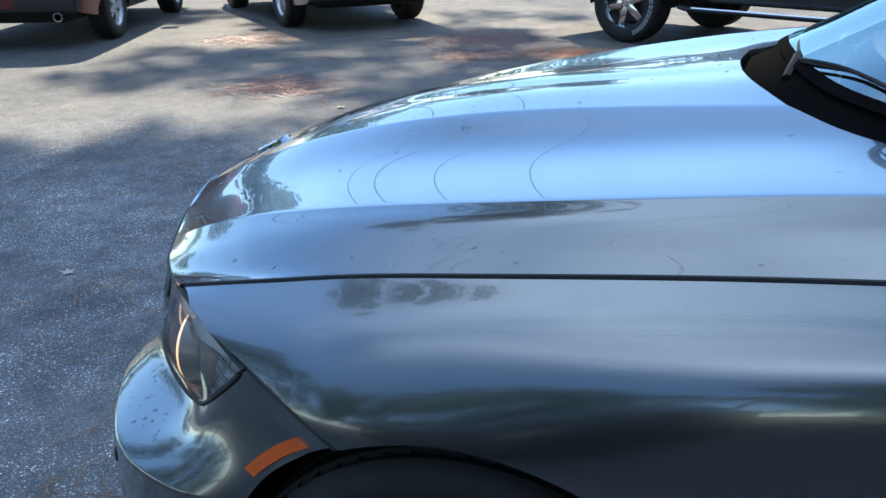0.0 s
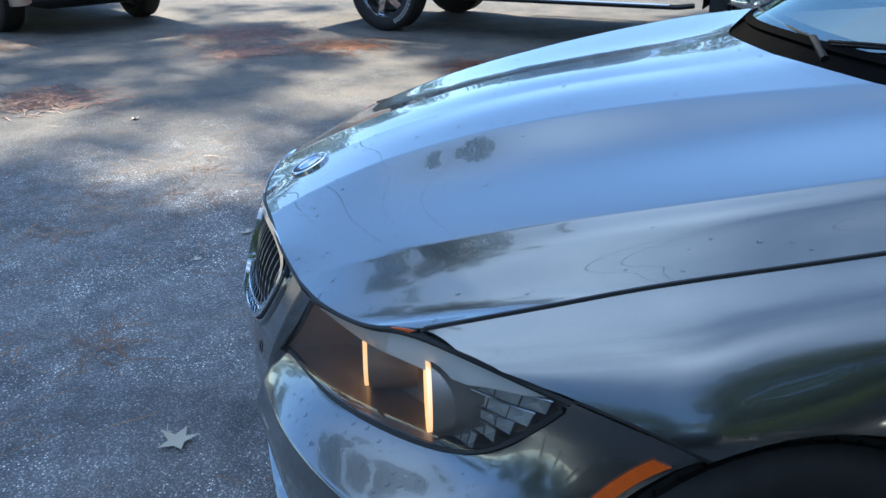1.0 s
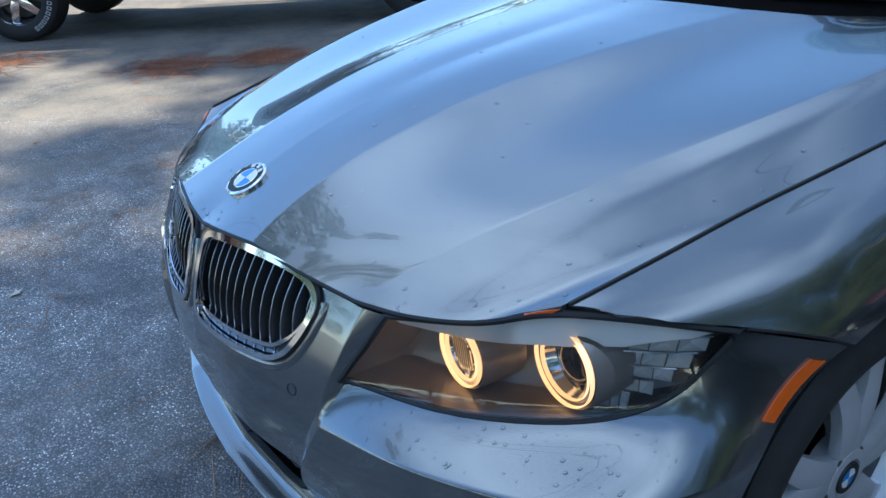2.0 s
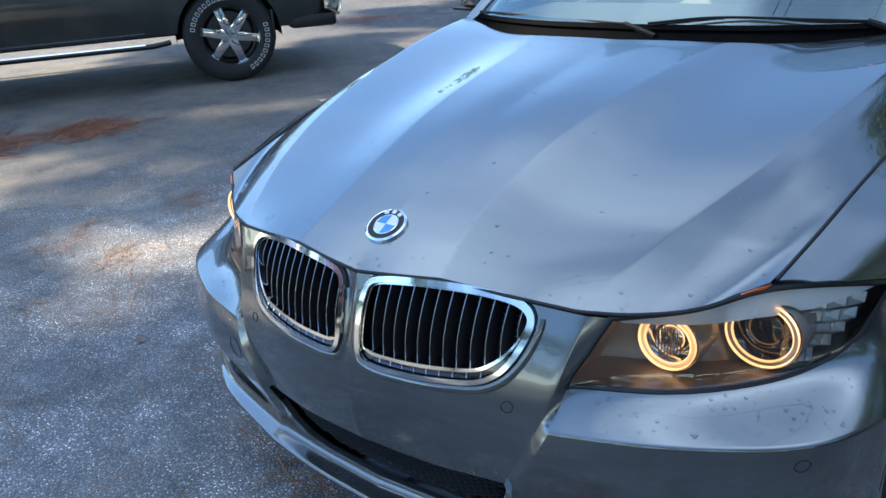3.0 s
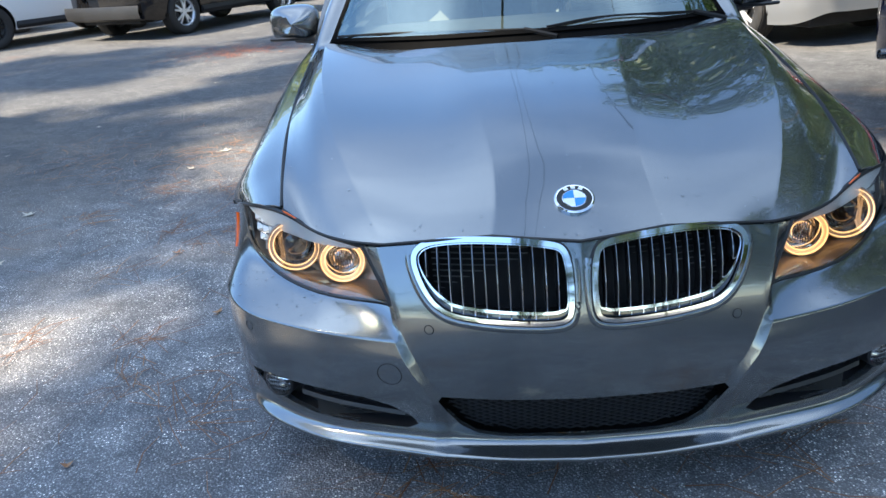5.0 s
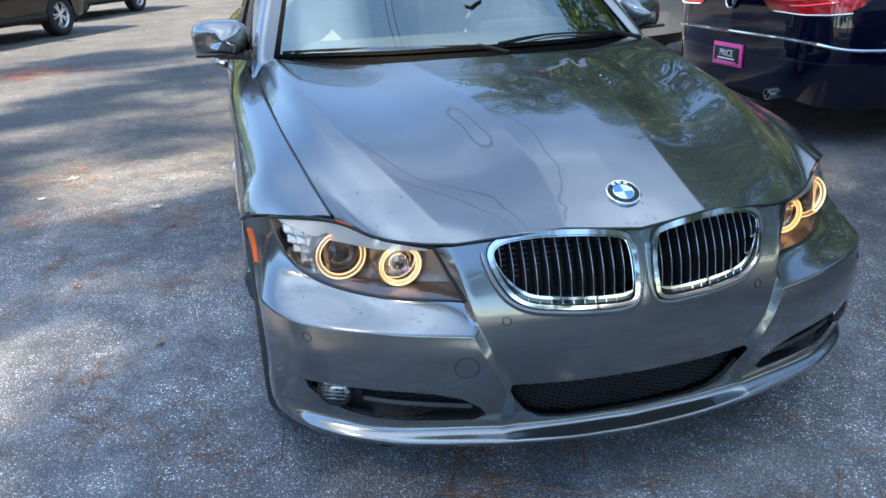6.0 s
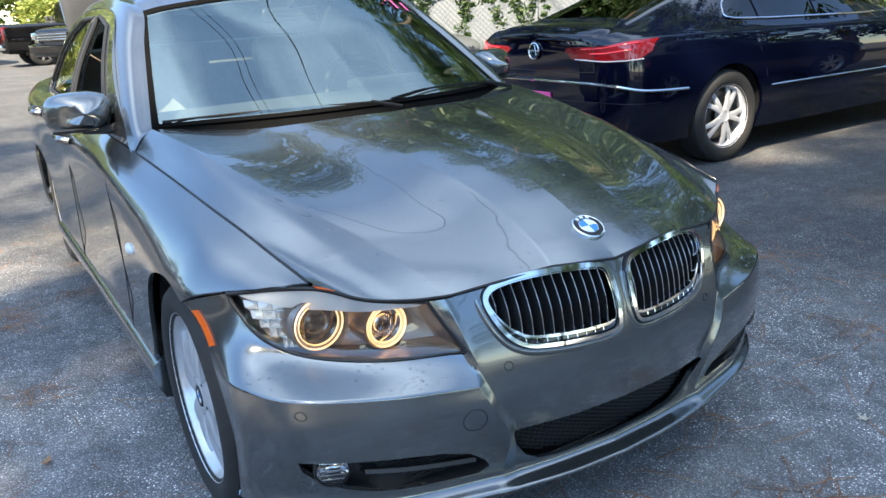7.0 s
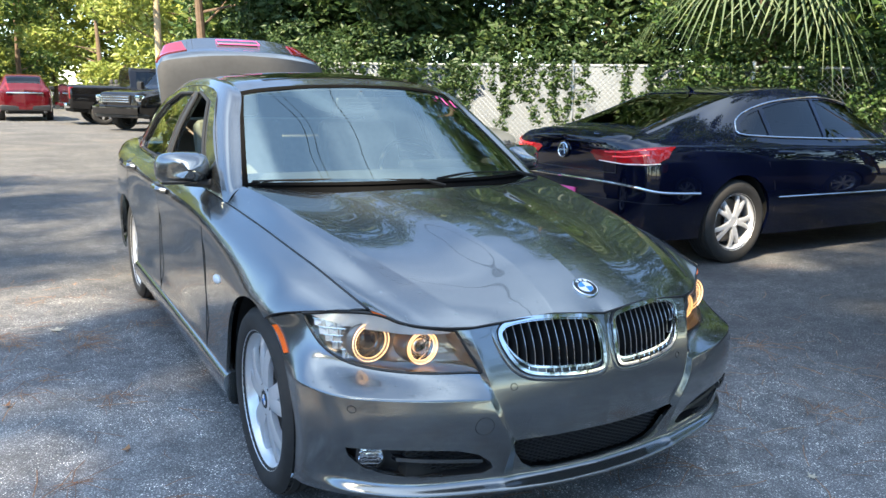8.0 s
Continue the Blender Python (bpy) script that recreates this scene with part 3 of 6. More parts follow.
row_z = [
    [.16, .17, .18, .18, .18, .18, .18, .18, .19, .20, .23, .26, .28],
    [.26, .27, .28, .28, .28, .28, .28, .285, .29, .30, .31, .33, .34],
    [.38, .39, .40, .40, .40, .40, .40, .405, .41, .41, .42, .43, .44],
    [.50, .52, .535, .54, .54, .54, .54, .545, .55, .55, .55, .56, .56],
    [.62, .62, .62, .64, .65, .66, .665, .67, .68, .68, .69, .70, .70],
    [.69, .685, .675, .715, .752, .785, .80, .82, .835, .84, .85, .86, .86],
    [.705, .718, .738, .768, .803, .838, .865, .88, .89, .90, .92, .93, .93],
    [.709, .745, .775, .80, .839, .873, .903, .917, .928, .936, .95, .96, .96],
]
flank = Surf([[(x, y, z) for x, y, z in zip(xs, ys, zs)] for xs, zs in zip(row_x, row_z)])
SIDE = [1, 2]


def side_poly(pts):
    return flank.where(pts, SIDE)


def top_edge(y0, y1, n=8):
    """Points on the upper border of the flank."""
    us = np.interp(np.linspace(y0, y1, n), ys, range(len(ys)))
    return [(float(u), 7.0) for u in us]


def arch(yc, a0, a1, n=18, r=ARCH_R):
    return [(yc + r * math.cos(radians(a)), HUB_Z + r * math.sin(radians(a))) for a in np.linspace(a0, a1, n)]


fender_uv = top_edge(-.445, .704, 14) + side_poly([(.694, .78), (.680, .50), (.6615, .297)] + arch(0, -2, 113, 24) + [(-.183, .655), (-.228, .669), (-.280, .681), (-.315, .688), (-.36, .697), (-.41, .707)])
door_f_uv = top_edge(.708, 1.662, 8)[:] + side_poly([(1.668, .70), (1.668, .30), (.665, .295), (.684, .50), (.698, .78)])
door_r_uv = top_edge(1.670, 2.62, 8) + side_poly([(2.60, .75)] + arch(2.76, 112, 182, 10, .36) + [(2.40, .305), (1.676, .30), (1.676, .70)])
quarter_uv = top_edge(2.628, 3.73, 8) + side_poly([(3.735, .60), (3.72, .28), (3.15, .26)] + arch(2.76, -8, 111, 20, .352) + [(2.608, .75)])
for name, uv in (("front_wing", fender_uv), ("front_door", door_f_uv), ("rear_door", door_r_uv), ("rear_wing", quarter_uv)):
    piece = sheet(flank, uv, (), 0.07, 0.13, 0.014)
    put(name, piece, M_PAINT, car)
    put(name, mirrored(piece), M_PAINT, car)

# sill: a ledge standing out below the doors
for sx in (1, -1):
    bm = bmesh.new()
    rows = []
    for y in np.linspace(.325, 2.425, 22):
        dx = float(flank(*side_poly([(y, .30)])[0])[0][0]) - .860
        rows.append([(sx * (x + dx), y, z + .010 * (y - .3) / 2) for x, z in ((.780, .300), (.850, .300), (.868, .291), (.876, .277), (.877, .262), (.868, .215), (.852, .180), (.80, .165))])
    made = grid_mesh(bm, rows)
    bm.faces.new(made[0])
    bm.faces.new(made[-1][::-1])
    part("sill", bm, M_PAINT, car, "grey sill ledge below the doors", 60)


def gap_line(name, pts, r=.0032):
    for sx in (1, -1):
        bm = bmesh.new()
        tube(bm, [(p[0] * sx, p[1], p[2]) for p in pts], r, 6)
        part(name, bm, M_SEAL, car)


gap_line("bonnet_gap", [flank(u, v)[0] + np.array([-.002, 0, .0005]) for u, v in top_edge(-.445, .70, 30)], .0036)
gap_line("bonnet_gap", [bonnet(u, 0)[0] + np.array([0, -.001, -.003]) for u in np.linspace(0, 7, 40)], .0036)
gap_line("wing_gap", [flank(u, v)[0] for u, v in side_poly([(-.275, .678), (-.228, .667), (-.183, .653), (-.138, .630)])], .0025)
gap_line("door_gap", [flank(u, v)[0] for u, v in side_poly([(.706, .87), (.696, .78), (.682, .50), (.6635, .297)])], .0018)
gap_line("door_gap", [flank(u, v)[0] for u, v in side_poly([(1.668, .905), (1.672, .70), (1.672, .30)])], .002)
gap_line("door_gap", [flank(u, v)[0] for u, v in side_poly([(.66, .291), (1.2, .293), (1.9, .297), (2.40, .302)])], .003)

# dark inner lining behind all gaps
bm = bmesh.new()
box(bm, -.60, -.60, .16, .60, -.42, .50, .03)
box(bm, -.62, -.40, .20, .62, .60, .66, .03)
box(bm, -.80, .50, .17, .80, 2.35, .30, .03)
box(bm, -.70, 2.30, .20, .70, 3.66, .62, .03)
part("underbody", bm, M_MATT, car)
for sx in (1, -1):
    for yc in (0, 2.76):
        bm = bmesh.new()
        lathe(bm, [(.365, sx * .822), (.372, sx * .60), (.05, sx * .595)], 28, "x", pose(0, yc, HUB_Z), (radians(-1), radians(185)))
        part("wheel_arch_liner", bm, M_MATT, car)

# --- greenhouse
roof_rows = [
    [(0, 1.170, 1.343), (.25, 1.183, 1.337), (.45, 1.223, 1.319), (.537, 1.257, 1.302)],
    [(0, 1.350, 1.382), (.25, 1.355, 1.376), (.45, 1.375, 1.358), (.535, 1.395, 1.340)],
    [(0, 1.650, 1.402), (.25, 1.650, 1.396), (.45, 1.650, 1.378), (.532, 1.650, 1.362)],
    [(0, 1.950, 1.406), (.25, 1.950, 1.400), (.45, 1.950, 1.382), (.530, 1.950, 1.366)],
    [(0, 2.300, 1.392), (.25, 2.300, 1.386), (.45, 2.300, 1.368), (.528, 2.300, 1.352)],
    [(0, 2.620, 1.345), (.25, 2.620, 1.340), (.45, 2.610, 1.322), (.522, 2.600, 1.306)],
]
roof = Surf(roof_rows)
pc = sheet(roof, None, (), 0.15, 0.2, 0.012)
put("roof", both(pc, mirrored(pc)), M_PAINT, car, "grey metal roof panel")
sun = sheet(roof, [(0, .75), (1.75, .75), (1.75, 2.95), (0, 2.95)], (), 0.15, 0.2, 0.006, 0.003)
put("sunroof", both(sun, mirrored(sun)), M_TINT, car, "dark glass sunroof")
bm = bmesh.new()
box(bm, -.40, 1.40, 1.345, .40, 2.05, 1.375, .01)
part("sunroof_blind", bm, M_CLOTH, car)

pillar = Surf([
    [(.694, .664, .934), (.730, .662, .914), (.760, .658, .876)],
    [(.688, .700, .936), (.735, .698, .927), (.768, .690, .880)],
    [(.652, .840, 1.030), (.704, .850, 1.030), (.742, .858, .992)],
    [(.594, 1.060, 1.178), (.646, 1.080, 1.182), (.690, 1.105, 1.145)],
    [(.538, 1.257, 1.302), (.582, 1.300, 1.312), (.622, 1.345, 1.286)],
    [(.533, 1.620, 1.361), (.575, 1.640, 1.357), (.604, 1.660, 1.326)],
    [(.531, 2.200, 1.357), (.570, 2.200, 1.352), (.597, 2.200, 1.318)],
    [(.523, 2.600, 1.306), (.568, 2.640, 1.290), (.606, 2.680, 1.244)],
    [(.545, 3.000, 1.110), (.620, 3.020, 1.100), (.668, 3.050, 1.060)],
    [(.600, 3.220, .985), (.670, 3.230, .985), (.712, 3.240, .955)],
])
pc = sheet(pillar, None, (), 0.2, 0.12, 0.012)
put("side_pillar", pc, M_PAINT, car)
put("side_pillar", mirrored(pc), M_PAINT, car)

gy = [.62, .95, 1.30, 1.70, 2.20, 2.70, 3.10, 3.40]
green = Surf([
    [(x, y, z) for x, y, z in zip((.752, .782, .789, .790, .785, .770, .730, .68), gy, (.868, .897, .908, .916, .926, .934, .946, .955))],
    [(x, y, 1.12) for x, y in zip((.688, .712, .714, .714, .706, .684, .64, .59), gy)],
    [(x, y, 1.335) for x, y in zip((.600, .606, .598, .592, .585, .566, .53, .48), gy)],
])
FRAME = [(.70, .878), (.90, 1.02), (1.12, 1.16), (1.36, 1.295), (1.66, 1.330), (2.20, 1.322), (2.66, 1.250), (2.95, 1.130), (3.22, .965), (3.26, .948), (2.70, .936), (2.20, .929), (1.70, .919), (1.30, .911), (.95, .900)]
WIN_F = [(.985, .932), (1.20, 1.108), (1.42, 1.252), (1.70, 1.292), (1.735, 1.285), (1.745, .938), (1.3, .930)]
WIN_R = [(1.845, .940), (1.840, 1.288), (2.20, 1.284), (2.50, 1.220), (2.66, 1.130), (2.74, .990), (2.72, .952)]
fr_uv, wf_uv, wr_uv = (green.where(p, SIDE) for p in (FRAME, WIN_F, WIN_R))
pc = sheet(green, fr_uv, [wf_uv, wr_uv], 0.10, 0.12, 0.02)
put("window_frame", pc, M_PAINT, car)
put("window_frame", mirrored(pc), M_PAINT, car)
pil = sheet(green, green.where([(1.748, .935), (1.742, 1.292), (1.842, 1.294), (1.845, .937)], SIDE), (), 0.1, 0.12, 0.02, 0.004)
put("door_pillar_cover", pil, M_BLACK, car)
put("door_pillar_cover", mirrored(pil), M_BLACK, car)
for uv, open_right in ((wf_uv, True), (wr_uv, False)):
    g = sheet(green, uv, (), 0.12, 0.15, 0.0, -0.008)
    put("side_window", g, M_GLASS, car, "clear side window glass")
    if not open_right:
        put("side_window", mirrored(g), M_GLASS, car, "clear side window glass")
    loop = [green(u, v)[0] + green.normal([u], [v])[0] * 0.003 for u, v in dense(uv, .1, .1)]
    for sx in (1, -1):
        bm = bmesh.new()
        tube(bm, [(p[0] * sx, p[1], p[2]) for p in loop], 0.008, 6, True)
        part("window_seal", bm, M_SEAL, car)

screen = Surf([
    [(0, .425, .950), (.30, .452, .950), (.55, .575, .945), (.684, .706, .936)],
    [(0, .640, 1.066), (.29, .665, 1.065), (.53, .765, 1.053), (.650, .842, 1.030)],
    [(0, .900, 1.210), (.27, .918, 1.207), (.49, 1.000, 1.190), (.592, 1.062, 1.178)],
    [(0, 1.168, 1.340), (.25, 1.181, 1.334), (.45, 1.221, 1.316), (.536, 1.256, 1.300)],
])
pc = sheet(screen, None, (), 0.15, 0.15, 0.0, 0.001)
ob = put("windscreen", both(pc, mirrored(pc)), M_SCREEN, car, "windscreen glass mirroring sky and trees")
ob.visible_shadow = False
band = sheet(screen, [(0, -.02), (3, -.02), (3, 3), (0, 3)], [[(-.5, .07), (2.86, .07), (2.84, 2.86), (-.5, 2.92)]], 0.12, 0.12, 0.0, 0.0035)
put("screen_border", both(band, mirrored(band)), M_FRIT, car, "black border of the windscreen")
cowl = Surf([
    [(0, .335, .915), (.30, .375, .912), (.55, .545, .915), (.70, .655, .925)],
    [(0, .390, .925), (.30, .420, .925), (.55, .565, .925), (.69, .685, .925)],
    [(0, .440, .952), (.30, .466, .952), (.55, .588, .947), (.684, .716, .938)],
])
pc = sheet(cowl, None, (), 0.2, 0.2, 0.0)
put("cowl", both(pc, mirrored(pc)), M_FRIT, car, "black plastic scuttle below the windscreen")
for path in ([(-.655, .675, .962), (-.45, .545, .974), (-.20, .470, .972), (-.02, .440, .968)], [(.05, .430, .972), (.22, .470, .985), (.42, .520, .978), (.55, .585, .968)]):
    bm = bmesh.new()
    cp = curve_pts(path, 5)
    cp = [(p[0], p[1], p[2] - .007) for p in cp]
    tube(bm, cp, 0.0028, 6, flat=1.3)
    tube(bm, [(p[0], p[1] + .008, p[2] - .006) for p in cp], 0.0022, 5)
    q = cp[-1]
    tube(bm, [tuple(q), (q[0] + .10, q[1] - .03, q[2] - .025)], 0.008, 6)
    part("wiper", bm, M_WIPER, car, "black windscreen wiper")

rear_glass = Surf([[(0, 2.63, 1.343), (.3, 2.63, 1.335), (.52, 2.61, 1.305)], [(0, 2.92, 1.20), (.3, 2.92, 1.19), (.535, 2.86, 1.175)], [(0, 3.15, 1.01), (.32, 3.14, 1.0), (.585, 3.16, .99)]])
pc = sheet(rear_glass, None, (), 0.25, 0.25, 0.0)
put("rear_window", both(pc, mirrored(pc)), M_GLASS, car)

# raised boot lid with its lamps
lid = Surf([
    [(0, 3.10, .95), (.28, 3.10, .95), (.50, 3.12, .96), (.555, 3.16, .97)],
    [(0, 3.08, 1.20), (.28, 3.08, 1.20), (.52, 3.10, 1.20), (.575, 3.14, 1.20)],
    [(0, 3.10, 1.42), (.28, 3.10, 1.415), (.53, 3.12, 1.40), (.585, 3.17, 1.37)],
    [(0, 3.15, 1.545), (.28, 3.15, 1.537), (.52, 3.18, 1.505), (.580, 3.23, 1.455)],
    [(0, 3.25, 1.590), (.28, 3.25, 1.582), (.50, 3.28, 1.545), (.555, 3.32, 1.50)],
    [(0, 3.42, 1.665), (.27, 3.42, 1.655), (.46, 3.43, 1.61), (.50, 3.44, 1.55)],
])
pc = sheet(lid, None, (), 0.15, 0.2, 0.03)
boot = put("boot_lid", both(pc, mirrored(pc)), M_PAINT, car, "raised grey boot lid with red lamps")
pc = sheet(lid, [(0, .1), (2.72, .1), (2.72, 2.45), (2.2, 2.72), (0, 2.88)], (), 0.15, 0.2, 0.0, -0.008, -1)
put("lid_lining", both(pc, mirrored(pc)), M_LINING, boot, "dark lining inside the boot lid")
for sx in (1, -1):
    pc = sheet(lid, [(1.35, 3.80), (2.2, 3.55), (2.96, 3.30), (2.97, 4.75), (2.2, 4.9), (1.45, 4.8)], (), 0.1, 0.1, 0.01, 0.006)
    put("boot_lamp", pc if sx > 0 else mirrored(pc), M_RED, boot, "red rear lamp on the boot lid")
bm = bmesh.new()
tube(bm, [(-.15, 3.29, 1.618), (.15, 3.29, 1.618), (.145, 3.36, 1.648), (-.145, 3.36, 1.648)], .0032, 6, True)
part("plate_frame", bm, M_PINK, boot, "pink plate frame")
bm = bmesh.new()
box(bm, -.14, 3.30, 1.616, .14, 3.345, 1.628, .003, m=pose(0, 0, 0))
part("plate_recess", bm, M_BEZEL, boot)
bm = bmesh.new()
box(bm, -.66, 3.55, .45, .66, 3.70, .93, .06)
part("rear_panel", bm, M_PAINT, car)
bm = bmesh.new()
box(bm, -.70, 3.55, .28, .70, 3.80, .58, .07, 3)
part("rear_bumper", bm, M_PAINT, car)

# --- lamps
ring_specs = (((.507, -.520, .600), .049, -3), ((.632, -.440, .611), .058, -3))
for sx in (1, -1):
    fl = (lambda p: p) if sx > 0 else mirrored
    bowl = nose.moved(.112)
    housing = put("headlamp", fl(sheet(bowl, bowl.where(LAMP, FRONT), (), 0.12, 0.16, 0.0)), M_BEZEL, car, "lit double headlamp with glowing rings under a clear cover")
    wall_pts = [nose(u, v)[0] for u, v in dense(lamp_uv, .2, .3)]
    bm = bmesh.new()
    grid_mesh(bm, [[(p[0] * sx, p[1] + .002, p[2]) for p in wall_pts], [(p[0] * sx, p[1] + .115, p[2]) for p in wall_pts]], True)
    part("lamp_wall", bm, M_BEZEL, housing)
    cover = put("lamp_cover", fl(sheet(nose, lamp_uv, (), 0.12, 0.16, 0.0, 0.002)), M_LENS, housing, "clear domed headlamp cover")
    cover.visible_shadow = False
    bm = bmesh.new()
    tube(bm, [(p[0] * sx, p[1] + .003, p[2]) for p in wall_pts], .0055, 6, True)
    part("lamp_seal", bm, M_SEAL, housing)
    brow_poly = [(.772, .678), (.72, .690), (.660, .703), (.640, .702), (.600, .689), (.550, .674), (.500, .667), (.452, .664), (.462, .654), (.53, .648), (.59, .648), (.65, .652), (.70, .656), (.75, .668)]
    put("lamp_brow", fl(sheet(nose, [(u, min(v, 8.9)) for u, v in front_poly(brow_poly)], (), 0.1, 0.1, 0.045, -0.004)), M_BROW, housing, "pale grey inner brow of the headlamp")
    for c, r, turn in ring_specs:
        m = pose(c[0] * sx, c[1], c[2], 0, 0, turn * sx)
        bm = bmesh.new()
        lathe(bm, [(r + .0004, .003), (r + .0007, -.003), (r, -.0045), (r - .0010, -.003), (r - .0012, .003), (r + .0004, .003)], 44, "y", m)
        lathe(bm, [(r - .0085, .005), (r - .0085, .0), (r - .0095, -.0015), (r - .0105, .005)], 44, "y", m)
        lamp_ring = part("lamp_ring", bm, M_RING, housing, "glowing warm light ring")
        bm = bmesh.new()
        lathe(bm, [(r - .0012, .002), (r - .005, .0035), (r - .0085, .002)], 44, "y", m)
        part("ring_glow", bm, M_HALO if r < .05 else M_BEZEL, lamp_ring)
        bm = bmesh.new()
        lathe(bm, [(r + .006, .075), (r + .006, .012), (r + .004, .002), (r + .002, .005)], 36, "y", m)
        part("ring_collar", bm, M_BEZEL, housing)
        bm = bmesh.new()
        lathe(bm, [(r - .002, .006), (r - .007, .0055), (r - .0095, .006), (r - .015, .018), (r * .58, .030), (r * .5, .05)], 32, "y", m)
        part("lamp_reflector", bm, M_REFLECT, housing)
        bm = bmesh.new()
        lens = [(r * .62 * math.cos(a), .026 - .020 * math.sin(a)) for a in np.linspace(0, math.pi / 2, 7)]
        lathe(bm, lens, 28, "y", m)
        part("lamp_lens", bm, M_DARKLENS if r > .05 else M_REFLECT, housing)
        if r < .05:
            for k in range(-4, 5):
                bm = bmesh.new()
                h = r * .55 * math.sqrt(max(0.05, 1 - (k / 5) ** 2))
                tube(bm, [m @ Vector((k * r * .11, .006, -h)), m @ Vector((k * r * .11, .002, h))], .0016, 5)
                part("lens_rib", bm, M_REFLECT, housing)
        bm = bmesh.new()
        lathe(bm, [(r * .5, .052), (.002, .056)], 20, "y", m)
        part("lamp_bulb", bm, M_BULB if r < .05 else M_MATT, housing)
    # indicator: rows of faceted cells between bright ledges at the outer end
    def cell_at(x, z, d):
        u, v = nose.where([(x, z)], FRONT)[0]
        q, nq = nose(u, v)[0], nose.normal([u], [v])[0]
        return Vector((sx * (q[0] - nq[0] * d), q[1] - nq[1] * d, q[2] - nq[2] * d))

    for i in range(5):
        z0, z1 = .566 + .0200 * i, .584 + .0200 * i
        xa, xb = .676, (.712, .734, .750, .762, .770)[i]
        for j in range(4):
            x0, x1 = xa + (xb - xa) * j / 4, xa + (xb - xa) * (j + 1) / 4 - .0012
            d0, d1 = .020, .030
            a4 = [cell_at(x0, z0, d0), cell_at(x1, z0, d0), cell_at(x1, z1, d0), cell_at(x0, z1, d0)]
            mid = [cell_at((x0 + x1) / 2, (z0 * .4 + z1 * .6), d1), cell_at((x0 + x1) / 2, (z0 * .6 + z1 * .4), d1)]
            bm = bmesh.new()
            vs = [bm.verts.new(p) for p in a4 + mid]
            for f in ((0, 1, 5), (1, 2, 4, 5), (2, 3, 4), (3, 0, 5, 4)):
                bm.faces.new([vs[k] for k in f])
            part("indicator_cell", bm, M_CELL, housing, sharp=5)
        bm = bmesh.new()
        tube(bm, [cell_at(x, z1 + .0012, .016) for x in np.linspace(xa - .004, xb, 7)], .0014, 5)
        part("cell_ledge", bm, M_REFLECT, housing)
    pc = sheet(nose, front_poly([(.640, .7085), (.612, .700), (.606, .696), (.634, .703)]), (), 0.1, 0.1, 0.004, 0.003)
    put("corner_reflector", fl(pc), M_AMBER, housing, "small amber reflector")

